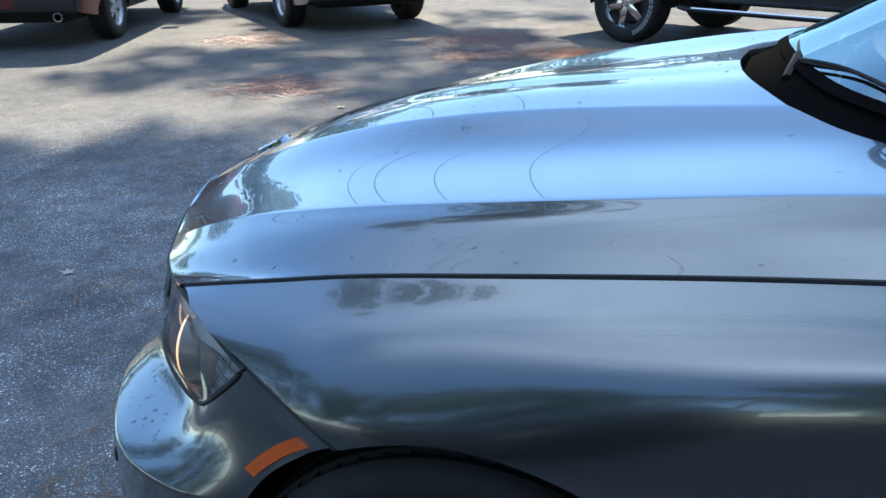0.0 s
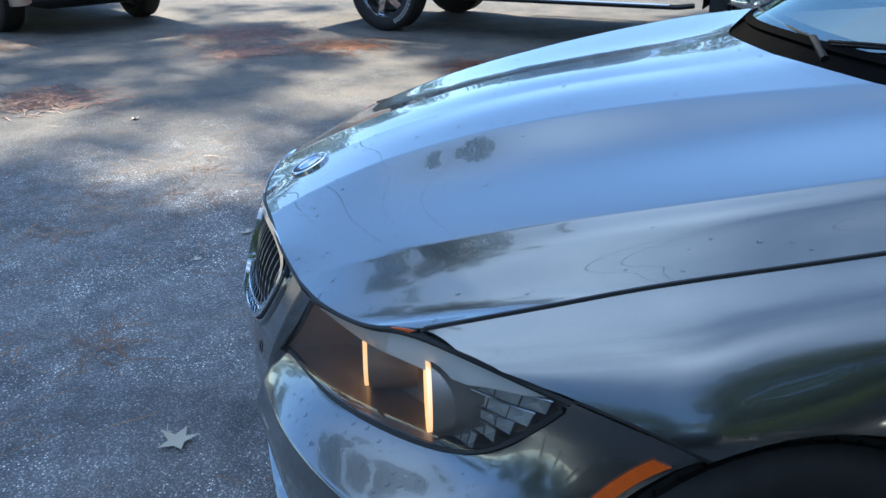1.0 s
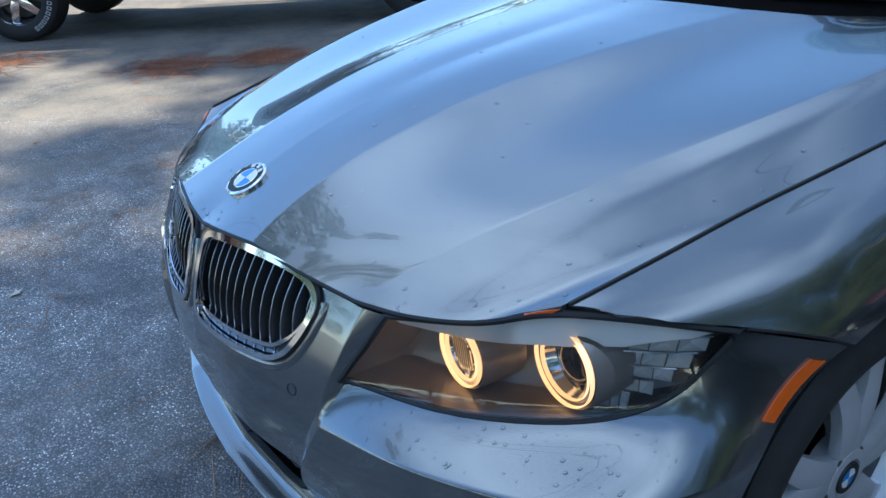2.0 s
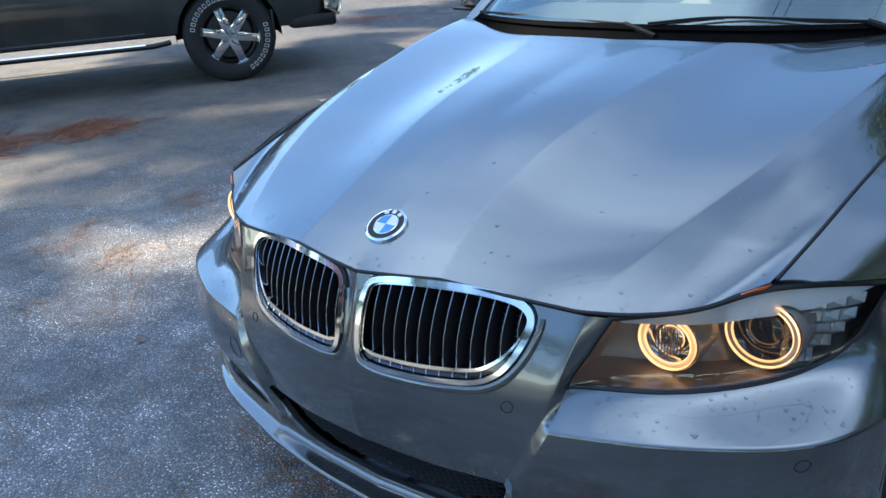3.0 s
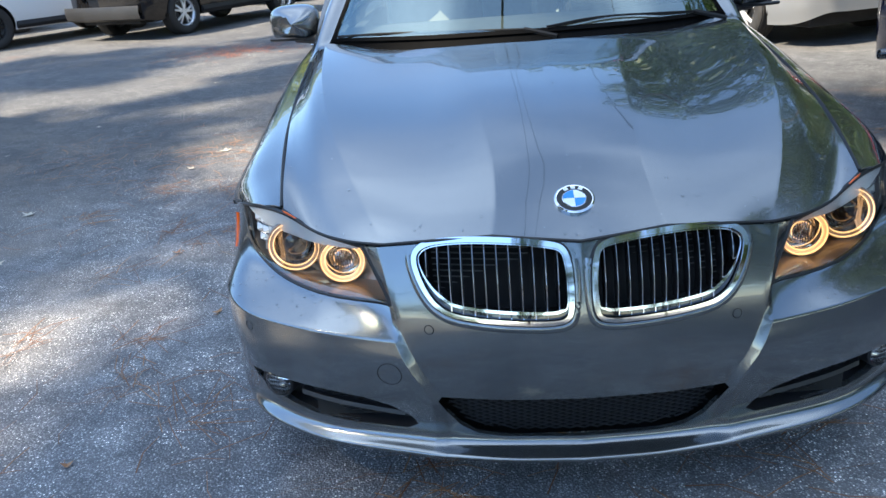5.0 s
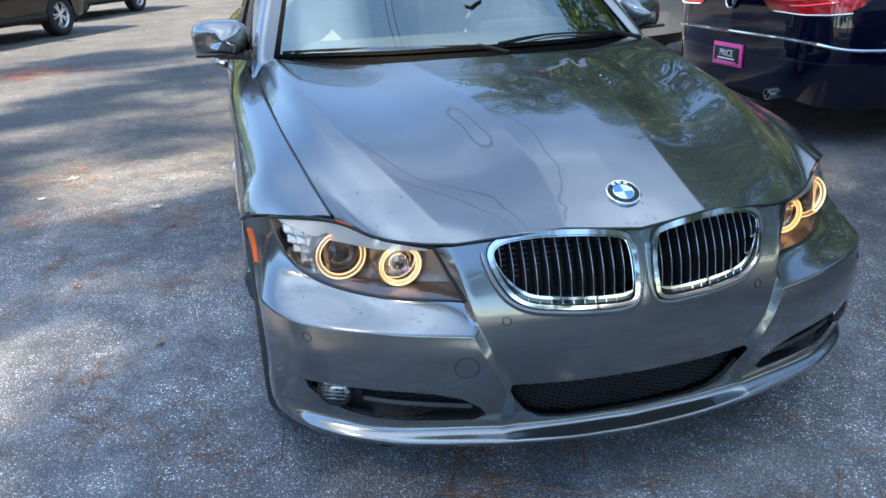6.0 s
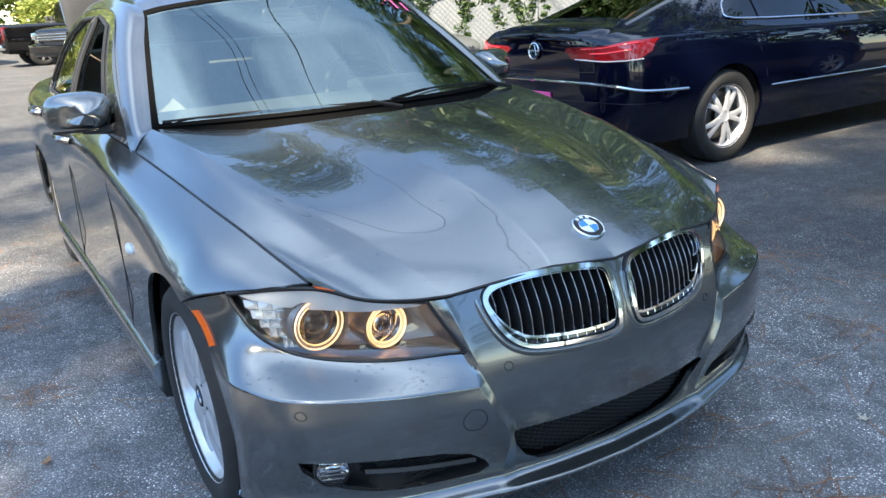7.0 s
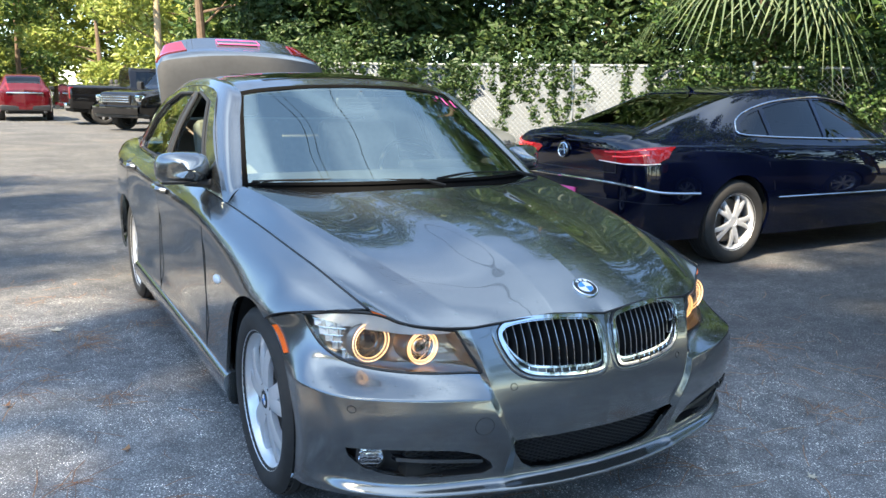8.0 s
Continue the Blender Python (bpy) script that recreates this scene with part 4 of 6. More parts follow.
# --- kidney grilles
for sx in (1, -1):
    fl = (lambda p: p) if sx > 0 else mirrored
    frame_ring = put("kidney_grille", fl(sheet(nose, kid_uv, [kid_in_uv], 0.08, 0.10, 0.03, 0.010)), M_CHROME, car, "chrome-framed kidney grille with black slats")
    back = nose.moved(.075)
    put("grille_backing", fl(sheet(back, kid_uv, (), 0.15, 0.2, 0.0)), M_MATT, frame_ring)
    loop = [nose(u, v)[0] for u, v in kid_uv]
    bm = bmesh.new()
    grid_mesh(bm, [[(p[0] * sx, p[1], p[2]) for p in loop], [(p[0] * sx, p[1] + .08, p[2]) for p in loop]], True)
    part("grille_wall", bm, M_BLACK, frame_ring)
    bm = bmesh.new()
    tube(bm, [(p[0] * sx, p[1] - .001, p[2]) for p in loop], .0045, 6, True)
    part("grille_gap", bm, M_SEAL, frame_ring)
    # notched channel between the outer frame and a bright inner lip
    put("frame_channel", fl(sheet(nose, kid_in_uv, [lip_uv], 0.08, 0.10, 0.0, -0.004)), M_DARKLENS, frame_ring)
    put("inner_lip", fl(sheet(nose, lip_uv, [well_uv], 0.08, 0.10, 0.020, 0.002)), M_CHROME, frame_ring, "bright inner lip of the grille frame")
    for k in range(9):
        x = .070 + k * .024
        zb = .5455 + .010 * max(0, (x - .12) / .14) ** 2
        p, q = (nose(u, v)[0] for u, v in nose.where([(x, zb - .006), (x, zb + .006)], FRONT))
        bm = bmesh.new()
        tube(bm, [(sx * p[0], p[1] + .003, p[2]), (sx * q[0], q[1] + .003, q[2])], .0013, 6)
        part("channel_rib", bm, M_CHROME, frame_ring)
    surround = [nose(u, v)[0] for u, v in front_poly(inset(KIDNEY, -.006, -.010), 4)]
    bm = bmesh.new()
    k0 = next(k for k in range(len(surround)) if surround[k][2] < .655 <= surround[k - 1][2])
    surround = surround[k0:] + surround[:k0]
    tube(bm, [(p[0] * sx, p[1] + .0055, p[2]) for p in surround if p[2] < .655], .0105, 12)
    part("grille_surround", bm, M_PAINT, frame_ring, "grey painted rim below the grille")
    inner = curve_pts(KIDNEY_WELL, 6, True)
    for k in range(12):
        x = .046 + k * .0240
        zs = [a[1] + (b[1] - a[1]) * (x - a[0]) / (b[0] - a[0]) for a, b in zip(inner, np.roll(inner, -1, 0)) if (a[0] - x) * (b[0] - x) < 0]
        if len(zs) < 2:
            continue
        z0, z1 = min(zs), max(zs)
        rows = []
        levels = np.linspace(z0 - .006, z1 + .006, 8)
        for z, (u, v) in zip(levels, nose.where([(x, z) for z in levels], FRONT)):
            p = nose(u, v)[0]
            bow = .010 - .008 * math.sin(math.pi * (z - z0) / (z1 - z0))
            rows.append([(sx * (x - .0016), p[1] + .008 + bow, z), (sx * x, p[1] + .001 + bow, z), (sx * (x + .0016), p[1] + .008 + bow, z), (sx * (x + .0016), p[1] + .045, z), (sx * (x - .0016), p[1] + .045, z)])
        bm = bmesh.new()
        grid_mesh(bm, rows, True)
        slat = part("grille_slat", bm, M_BLACK, frame_ring)
        bm = bmesh.new()
        tube(bm, [(r[1][0], r[1][1], r[1][2]) for r in rows], .0010, 5)
        part("slat_edge", bm, M_SLAT, slat)
    for k in range(9):
        z = .556 + k * .0135
        bm = bmesh.new()
        tube(bm, [(sx * x, -.638 + .02 * (x / .3) ** 2, z + .012 * (x / .3)) for x in np.linspace(.10, .30, 5)], .0016, 5)
        part("radiator_fin", bm, M_DISC, frame_ring)

# --- lower openings
back = nose.moved(.06)
mouth_part = put("lower_grille", both(sheet(back, [(max(u, 0), v) for u, v in mouth_uv], (), 0.15, 0.15, 0.0), mirrored(sheet(back, [(max(u, 0), v) for u, v in mouth_uv], (), 0.15, 0.15, 0.0))), M_MATT, car, "black diamond mesh in the lower air intake")


def mesh_weave(poly, parent, recess, pitch, slope, name, sx=1):
    """Crossing strands that fill an opening."""
    poly = [p for p in poly]
    xs = [p[0] for p in poly]
    zs = [p[1] for p in poly]
    bm = bmesh.new()
    w = (max(zs) - min(zs)) / slope
    runs = []
    for sgn in (1, -1):
        x = min(xs) - w
        while x < max(xs) + w:
            pts = [(x + sgn * t * w, min(zs) + t * (max(zs) - min(zs))) for t in np.linspace(0, 1, 15)]
            run = []
            for p, k in zip(pts + [(0, 0)], list(inside(poly, pts)) + [False]):
                if k:
                    run.append(p)
                else:
                    if len(run) > 1:
                        runs.append((sgn, run))
                    run = []
            x += pitch
    uv = np.array(nose.where([(abs(p[0]), p[1]) for _, run in runs for p in run], FRONT))
    depth = iter(nose(uv[:, 0], uv[:, 1])[:, 1])
    for sgn, run in runs:
        tube(bm, [(p[0] * sx, next(depth) + recess + sgn * .001, p[1]) for p in run], .0022, 4, cap=False)
    return part(name, bm, M_BLACK, parent)


full_mouth = [(-x, z) for x, z in MOUTH[1:-1]][::-1] + MOUTH[1:-1]
mesh_weave(full_mouth, mouth_part, .028, .030, .42, "mesh_weave")
for sx in (1, -1):
    fl = (lambda p: p) if sx > 0 else mirrored
    loop = [nose(u, v)[0] for u, v in dense(mouth_uv, .3, .3)]
    pocket = nose.moved(.045)
    fogp = put("fog_lamp_bezel", fl(sheet(pocket, fog_uv, (), 0.15, 0.15, 0.0)), M_BLACK, car, "black corner intake with a round fog lamp")
    bm = bmesh.new()
    loop = [nose(u, v)[0] for u, v in dense(fog_uv, .3, .3)]
    grid_mesh(bm, [[(p[0] * sx, p[1] + .001, p[2]) for p in loop], [(p[0] * sx, p[1] + .06, p[2]) for p in loop]], True)
    part("bezel_wall", bm, M_BLACK, fogp)
    mesh_weave([(.612, .342), (.52, .338), (.44, .322), (.39, .292), (.372, .266), (.45, .257), (.600, .262)], fogp, .030, .030, .42, "mesh_weave", sx)
    rows = []
    for x in np.linspace(.625, .385, 9):
        zc = .312 - (.625 - x) * .11
        u, v = nose.where([(x, zc)], FRONT)[0]
        p = nose(u, v)[0]
        rows.append([(sx * x, p[1] + .012, zc + .006), (sx * x, p[1] + .008, zc - .003), (sx * x, p[1] + .045, zc - .008), (sx * x, p[1] + .045, zc + .006)])
    bm = bmesh.new()
    grid_mesh(bm, rows, True)
    part("bezel_bar", bm, M_BLACK, fogp)
    m = pose(.688 * sx, -.562, .324, 0, 0, 24 * sx)
    bm = bmesh.new()
    lathe(bm, [(.041, .03), (.041, .002), (.037, -.002), (.035, .004)], 28, "y", m)
    lampo = part("fog_lamp", bm, M_BLACK, fogp, "round clear fog lamp")
    bm = bmesh.new()
    lathe(bm, [(.035, .002), (.026, .020), (.012, .032), (.001, .034)], 24, "y", m)
    part("reflector", bm, M_REFLECT, lampo)
    bm = bmesh.new()
    lathe(bm, [(.036, .0), (.030, -.006), (.016, -.010), (.001, -.011)], 24, "y", m)
    part("lens", bm, M_LENS, lampo)
    for k in range(5):
        bm = bmesh.new()
        box(bm, -.03, .004, -.024 + k * .011, .03, .012, -.022 + k * .011, 0, m=m)
        part("lens_rib", bm, M_REFLECT, lampo)


def seam_circle(x, z, r, name, material_, disc, sx):
    pts = []
    for u, v in nose.where([(x + r * math.cos(a), z + r * math.sin(a)) for a in np.linspace(0, 2 * math.pi, 24, endpoint=False)], FRONT):
        q = nose(u, v)[0]
        pts.append((q[0] * sx, q[1] - .0002, q[2]))
    bm = bmesh.new()
    tube(bm, pts, .0011, 5, True)
    return part(name, bm, material_, bumper)


for sx in (1, -1):
    seam_circle(.312, .511, .0095, "parking_sensor", M_SEAL, True, sx)
    seam_circle(.736, .465, .0095, "parking_sensor", M_SEAL, True, sx)
seam_circle(.404, .410, .026, "tow_eye_cover", M_SEAL, False, -1)

# side marker lamps on the front of the arch
for sx in (1, -1):
    ring_ = [(r * math.cos(radians(a)), HUB_Z + r * math.sin(radians(a))) for r, aa in ((.354, (120, 124, 128, 132, 135, 137)), (.369, (138, 135, 132, 128, 125, 122))) for a in aa]
    mk = sheet(nose, nose.where(ring_, SIDE), (), 0.05, 0.1, 0.006, 0.004)
    put("side_marker", mk if sx > 0 else mirrored(mk), M_AMBER, bumper, "amber side marker lamp")

# round badge on the bonnet
bm = bmesh.new()
m = pose(0, -.610, .742, 26, 0, 0)
lathe(bm, [(.041, -.004), (.041, .003), (.038, .005), (.036, .0045)], 40, "z", m)
badge = part("badge", bm, M_CHROME, car, "round badge with blue and white quarters")
bm = bmesh.new()
lathe(bm, [(.0365, .004), (.0245, .0045)], 40, "z", m)
part("badge_band", bm, M_SEAL, badge)
bm = bmesh.new()
lathe(bm, [(.0250, .0045), (.0235, .0055), (.0225, .0048)], 40, "z", m)
part("badge_rim", bm, M_CHROME, badge)
for k in range(4):
    bm = bmesh.new()
    lathe(bm, [(.0228, .0048), (.0003, .0052)], 10, "z", m, (k * math.pi / 2, (k + 1) * math.pi / 2))
    part("badge_quarter", bm, M_BLUE if k % 2 else M_WHITE, badge)
for a in (60, 90, 120):
    bm = bmesh.new()
    r = .0305
    c = Vector((r * math.cos(radians(a)), r * math.sin(radians(a)), .0048))
    box(bm, -.0045, -.004, 0, .0045, .004, .0012, 0, m=m @ Matrix.Translation(c) @ pose(0, 0, 0, 0, 0, a - 90))
    part("badge_mark", bm, M_WHITE, badge)

# side repeaters, handles, mirrors
for sx in (1, -1):
    bm = bmesh.new()
    bmesh.ops.create_uvsphere(bm, u_segments=16, v_segments=10, radius=1, matrix=pose(.858 * sx, .455, .622, 0, 0, 0) @ Matrix.Diagonal((.012, .038, .017, 1)))
    part("side_repeater", bm, M_WHITE, car, "small pale side repeater lamp")
    for y, z in ((1.50, .845), (2.46, .870)):
        bm = bmesh.new()
        cp = curve_pts([(.862 * sx, y - .10, z - .008), (.893 * sx, y - .07, z - .002), (.898 * sx, y, z), (.893 * sx, y + .07, z + .003), (.862 * sx, y + .10, z + .003)], 5)
        tube(bm, cp, .012, 8, flat=1.2)
        part("door_handle", bm, M_PAINT, car, "grey door handle")
    P = []
    for th in np.linspace(0, 2 * math.pi, 28, endpoint=False):
        ring = []
        for s in np.linspace(0, 1, 9):
            sq = lambda q: math.copysign(abs(q) ** .62, q)
            wz = (.060, .066, .068, .067, .064, .058, .048, .032, .003)[int(round(s * 8))]
            wx = (.094, .100, .103, .102, .097, .088, .070, .045, .004)[int(round(s * 8))]
            yy = 1.035 - s * .165
            ring.append((sx * (.868 + wx * sq(math.cos(th)) - .012 * s), yy + .03 * math.cos(th), .985 + wz * sq(math.sin(th)) - .004 * math.cos(th)))
        P.append(ring)
    bm = bmesh.new()
    cols = [[bm.verts.new(p) for p in r] for r in P]
    for i in range(len(cols)):
        a, b = cols[i], cols[(i + 1) % len(cols)]
        for j in range(8):
            bm.faces.new((a[j], a[j + 1], b[j + 1], b[j]))
    mir = part("door_mirror", bm, M_PAINT, car, "grey door mirror housing on a black foot")
    bm = bmesh.new()
    bm.faces.new([bm.verts.new((sx * (.868 + .088 * math.copysign(abs(math.cos(t)) ** .62, math.cos(t))), 1.030 + .03 * math.cos(t), .985 + .055 * math.copysign(abs(math.sin(t)) ** .62, math.sin(t)))) for t in np.linspace(0, 2 * math.pi, 28, endpoint=False)])
    part("mirror_glass", bm, M_REFLECT, mir)
    bm = bmesh.new()
    tube(bm, [(sx * .86, .96, .925), (sx * .80, .93, .922), (sx * .755, .89, .928)], [.022, .024, .030], 10, flat=.6)
    part("mirror_foot", bm, M_BLACK, mir)
    bm = bmesh.new()
    tube(bm, [(sx * (.868 + dx), .905 + abs(dx) * .35, .932 - .01 * abs(dx)) for dx in np.linspace(-.085, .085, 7)], .012, 6, flat=.6)
    part("mirror_lower_trim", bm, M_BLACK, mir)


def wheel_parts(parent, m, tyre_r, rim_r, width, spokes, mat_rim, sx, paired=True, letters=False, spoke_w=.030, splay=.0):
    """A wheel with tyre, rim, spokes and disc; sx tells which side faces out."""
    w = width / 2
    bm = bmesh.new()
    prof = [(rim_r - .004, -w * .86), (rim_r + .012, -w * .96), ((rim_r + tyre_r) / 2, -w * 1.04), (tyre_r - .022, -w * .98), (tyre_r - .006, -w * .82)]
    for k in range(-2, 3):
        c = k * w * .30
        prof += [(tyre_r, c - w * .12), (tyre_r, c + w * .10), (tyre_r - .008, c + w * .12), (tyre_r - .008, c + w * .16)]
    prof = prof + [(tyre_r - .006, w * .82), (tyre_r - .022, w * .98), ((rim_r + tyre_r) / 2, w * 1.04), (rim_r + .012, w * .96), (rim_r - .004, w * .86)]
    lathe(bm, [(r, s * sx) for r, s in prof], 56, "x", m)
    tyre = part("tyre", bm, M_RUBBER, parent, "black rubber tyre", 50)
    bm = bmesh.new()
    for k in range(56):
        a = 2 * math.pi * k / 56
        for s in (-1, 1):
            box(bm, s * w * .60, -.002, tyre_r - .012, s * w * .80, .002, tyre_r - .0040, 0, m=m @ pose(0, 0, 0, math.degrees(a), 0, 0))
    tagged(part("tread_sipes", bm, M_SEAL, tyre), kind="stuff")
    bm = bmesh.new()
    lathe(bm, [(rim_r - .020, w * .50 * sx), (rim_r - .014, w * .70 * sx), (rim_r + .006, w * .93 * sx), (rim_r + .010, w * .90 * sx), (rim_r - .002, w * .86 * sx)], 48, "x", m)
    rim = part("rim", bm, mat_rim, parent, "silver alloy rim")
    bm = bmesh.new()
    lathe(bm, [(rim_r - .002, -w * .86 * sx), (rim_r - .018, -w * .5 * sx), (rim_r - .022, w * .35 * sx), (rim_r - .019, w * .52 * sx)], 40, "x", m)
    part("rim_barrel", bm, M_BARREL, rim)
    n = spokes * (2 if paired else 1)
    for k in range(n):
        a = 2 * math.pi * (k // 2 if paired else k) / spokes + ((.17 + splay if k % 2 else -.17 - splay) if paired else 0)
        a0 = 2 * math.pi * (k // 2 if paired else k) / spokes + ((.11 if k % 2 else -.11) if paired else 0)
        rows = []
        for t in np.linspace(0, 1, 6):
            r = .045 + (rim_r - .062) * t
            b = a0 * (1 - t) * (1.0) + a * t
            if paired:
                b = a0 + (a - a0) * t
            h = spoke_w * (.42 + .10 * math.cos(t * 3) + .10 * t)
            x = sx * (w * .80 + .008 * math.sin(t * math.pi) - .012 * t)
            cy, cz = r * math.cos(b), r * math.sin(b)
            ty, tz = -math.sin(b), math.cos(b)
            rows.append([m @ Vector((x - sx * .022, cy - ty * h, cz - tz * h)), m @ Vector((x - sx * .003, cy - ty * h, cz - tz * h)), m @ Vector((x, cy - ty * h * .55, cz - tz * h * .55)),
                         m @ Vector((x, cy + ty * h * .55, cz + tz * h * .55)), m @ Vector((x - sx * .003, cy + ty * h, cz + tz * h)), m @ Vector((x - sx * .022, cy + ty * h, cz + tz * h))])
        bm = bmesh.new()
        grid_mesh(bm, rows, True)
        part("spoke", bm, mat_rim, rim)
    bm = bmesh.new()
    lathe(bm, [(.058, sx * w * .40), (.058, sx * w * .74), (.050, sx * w * .81), (.034, sx * w * .82), (.033, sx * w * .78), (.001, sx * w * .79)], 28, "x", m)
    part("hub", bm, mat_rim, rim)
    for k in range(5):
        bm = bmesh.new()
        a = 2 * math.pi * (k + .5) / 5
        lathe(bm, [(.009, sx * w * .65), (.009, sx * w * .80), (.001, sx * w * .81)], 8, "x", m @ Matrix.Translation((0, .046 * math.cos(a), .046 * math.sin(a))))
        part("wheel_bolt", bm, M_DISC, rim)
    bm = bmesh.new()
    lathe(bm, [(rim_r - .05, sx * -.005), (rim_r - .05, sx * .012), (.06, sx * .012)], 36, "x", m)
    part("brake_disc", bm, M_DISC, parent)
    bm = bmesh.new()
    lathe(bm, [(rim_r - .02, sx * -w * .3), (.01, sx * -w * .3)], 30, "x", m)
    part("wheel_back", bm, M_MATT, parent)
    return rim


for sx in (1, -1):
    for y in (0, 2.76):
        w_ob = new("wheel")
        w_ob.parent = car
        rim = wheel_parts(w_ob, pose(.734 * sx, y, HUB_Z, 17 if y == 0 else 40, 0, 0), TYRE_R, .226, .215, 5, M_ALLOY, sx, True, spoke_w=.052, splay=.075)
        bm = bmesh.new()
        lathe(bm, [(.030, sx * .0870), (.028, sx * .0900), (.018, sx * .0895)], 24, "x", pose(.734 * sx, y, HUB_Z))
        part("cap_band", bm, M_SEAL, rim)
        for q in range(4):
            bm = bmesh.new()
            lathe(bm, [(.018, sx * .0895), (.0005, sx * .0900)], 6, "x", pose(.734 * sx, y, HUB_Z), (q * math.pi / 2, (q + 1) * math.pi / 2))
            part("wheel_cap", bm, M_BLUE if q % 2 else M_WHITE, rim)

# --- cabin
bm = bmesh.new()
dash = [(.10, .62, .93), (.0, .95, .955), (.0, 1.06, .92), (.0, 1.10, .80), (.0, 1.08, .60)]
grid_mesh(bm, [[(x, y + (.10 * (abs(x) / .66) ** 2 if k < 1 else 0), z) for x in np.linspace(-.66, .66, 9)] for k, (_, y, z) in enumerate(dash)])
part("dashboard", bm, M_CLOTH, car)
bm = bmesh.new()
box(bm, .18, .93, .93, .52, 1.08, .985, .03, 3)
part("instrument_hood", bm, M_CLOTH, car)
bm = bmesh.new()
m = pose(.36, 1.25, .90, 62, 0, 0)
lathe(bm, [(.185 + .014 * math.cos(a), .014 * math.sin(a)) for a in np.linspace(0, 2 * math.pi, 9)], 32, "z", m)
box(bm, -.18, -.02, -.01, .18, .02, .01, .006, m=m)
box(bm, -.06, -.06, -.02, .06, .06, .02, .015, m=m)
part("steering_wheel", bm, M_BLACK, car)
for x, y in ((.36, 1.75), (-.36, 1.75)):
    seat = new("seat")
    seat.parent = car
    bm = bmesh.new()
    box(bm, x - .25, y - .42, .46, x + .25, y + .12, .60, .05, 3)
    part("cushion", bm, M_TAN, seat)
    bm = bmesh.new()
    box(bm, -.24, -.06, 0, .24, .06, .60, .05, 3, pose(x, y + .12, .56, -14, 0, 0))
    part("backrest", bm, M_TAN, seat)
    bm = bmesh.new()
    box(bm, -.13, -.05, 0, .13, .05, .18, .04, 3, pose(x, y + .30, 1.16, -8, 0, 0))
    part("headrest", bm, M_TAN, seat)
bm = bmesh.new()
box(bm, -.62, 2.25, .44, .62, 2.70, .60, .05, 3)
box(bm, -.62, -.07, 0, .62, .07, .58, .05, 3, pose(0, 2.72, .56, -16, 0, 0))
part("rear_bench", bm, M_TAN, car)
bm = bmesh.new()
box(bm, -.68, 2.80, .90, .68, 3.20, .94, .01)
part("parcel_shelf", bm, M_CLOTH, car)
bm = bmesh.new()
for r0, r1 in ((0, 5),):
    grid_mesh(bm, [[(x, y, z - .025) for x, y, z in ([(-q[0], q[1], q[2]) for q in row[::-1]] + row[1:])] for row in roof_rows])
part("headliner", bm, M_TAN, car)
for sx in (1, -1):
    bm = bmesh.new()
    box(bm, sx * .70 - .03, .70, .30, sx * .70 + .03, 2.62, .90, .03, 2)
    part("door_trim", bm, M_CLOTH, car)
bm = bmesh.new()
box(bm, -.12, 1.12, 1.225, .12, 1.15, 1.285, .02, 3)
tube(bm, [(0, 1.14, 1.28), (0, 1.10, 1.305)], .012, 8)
part("rear_view_mirror", bm, M_BLACK, car)
bm = bmesh.new()
box(bm, -.10, 1.02, 1.245, .06, 1.06, 1.262, .01, 2)
part("sensor_box", bm, M_BLACK, car)

# water drops on the bonnet and the bumper's ledge
rng = np.random.default_rng(3)
dv, df = [], []
spots = [(bonnet, rng.random() * 6.6, rng.random() ** 1.4 * 11.2, s) for _ in range(110) for s in (1, -1)] + [(nose, 3.3 + rng.random() * 2.6, 6.15 + rng.random() * .7, s) for _ in range(80) for s in (1, -1)]
for S, u, v, s in spots:
    p, n = S(u, v)[0], S.normal([u], [v])[0]
    r = .0012 + .0022 * rng.random() ** 2
    t = np.cross(n, (0, 1, 0.2))
    t /= np.linalg.norm(t)
    b = np.cross(n, t)
    k0 = len(dv)
    for lev, (rr, hh) in enumerate(((1, 0), (.75, .38), (.3, .55))):
        for a in range(7):
            q = p + (t * math.cos(a * .8976) + b * math.sin(a * .8976) * 1.25) * r * rr + n * r * hh
            dv.append((q[0] * s, q[1], q[2]))
    for lev in range(2):
        for a in range(7):
            f4 = (k0 + lev * 7 + a, k0 + lev * 7 + (a + 1) % 7, k0 + lev * 7 + 7 + (a + 1) % 7, k0 + lev * 7 + 7 + a)
            df.append(f4 if s > 0 else f4[::-1])
    df.append(tuple(k0 + 14 + a for a in range(7)) if s > 0 else tuple(k0 + 20 - a for a in range(7)))
tagged(link_mesh("water_drops", dv, df, M_DROP, car, "clear water drops"), kind="stuff")

# year sticker behind the windscreen
cu = bpy.data.curves.new("year_sticker", "FONT")
cu.body, cu.size, cu.extrude, cu.align_x = "'11", .105, .0006, "CENTER"
tmp = bpy.data.objects.new("tmp", cu)
scene.collection.objects.link(tmp)
me = bpy.data.meshes.new_from_object(tmp)
bpy.data.objects.remove(tmp)
me.materials.append(M_PINK)
st = new("year_sticker", me)
st.parent = car
st["label"] = "pink year digits on the windscreen"
su_, sv_ = screen.where([(.475, 1.240)], FRONT)[0]
pu = screen(su_, sv_)[0]
nn = Vector(screen.normal([su_], [sv_])[0])
xx = Vector((1, 0, 0)) - nn * nn.x
xx.normalize()
yy = nn.cross(xx)
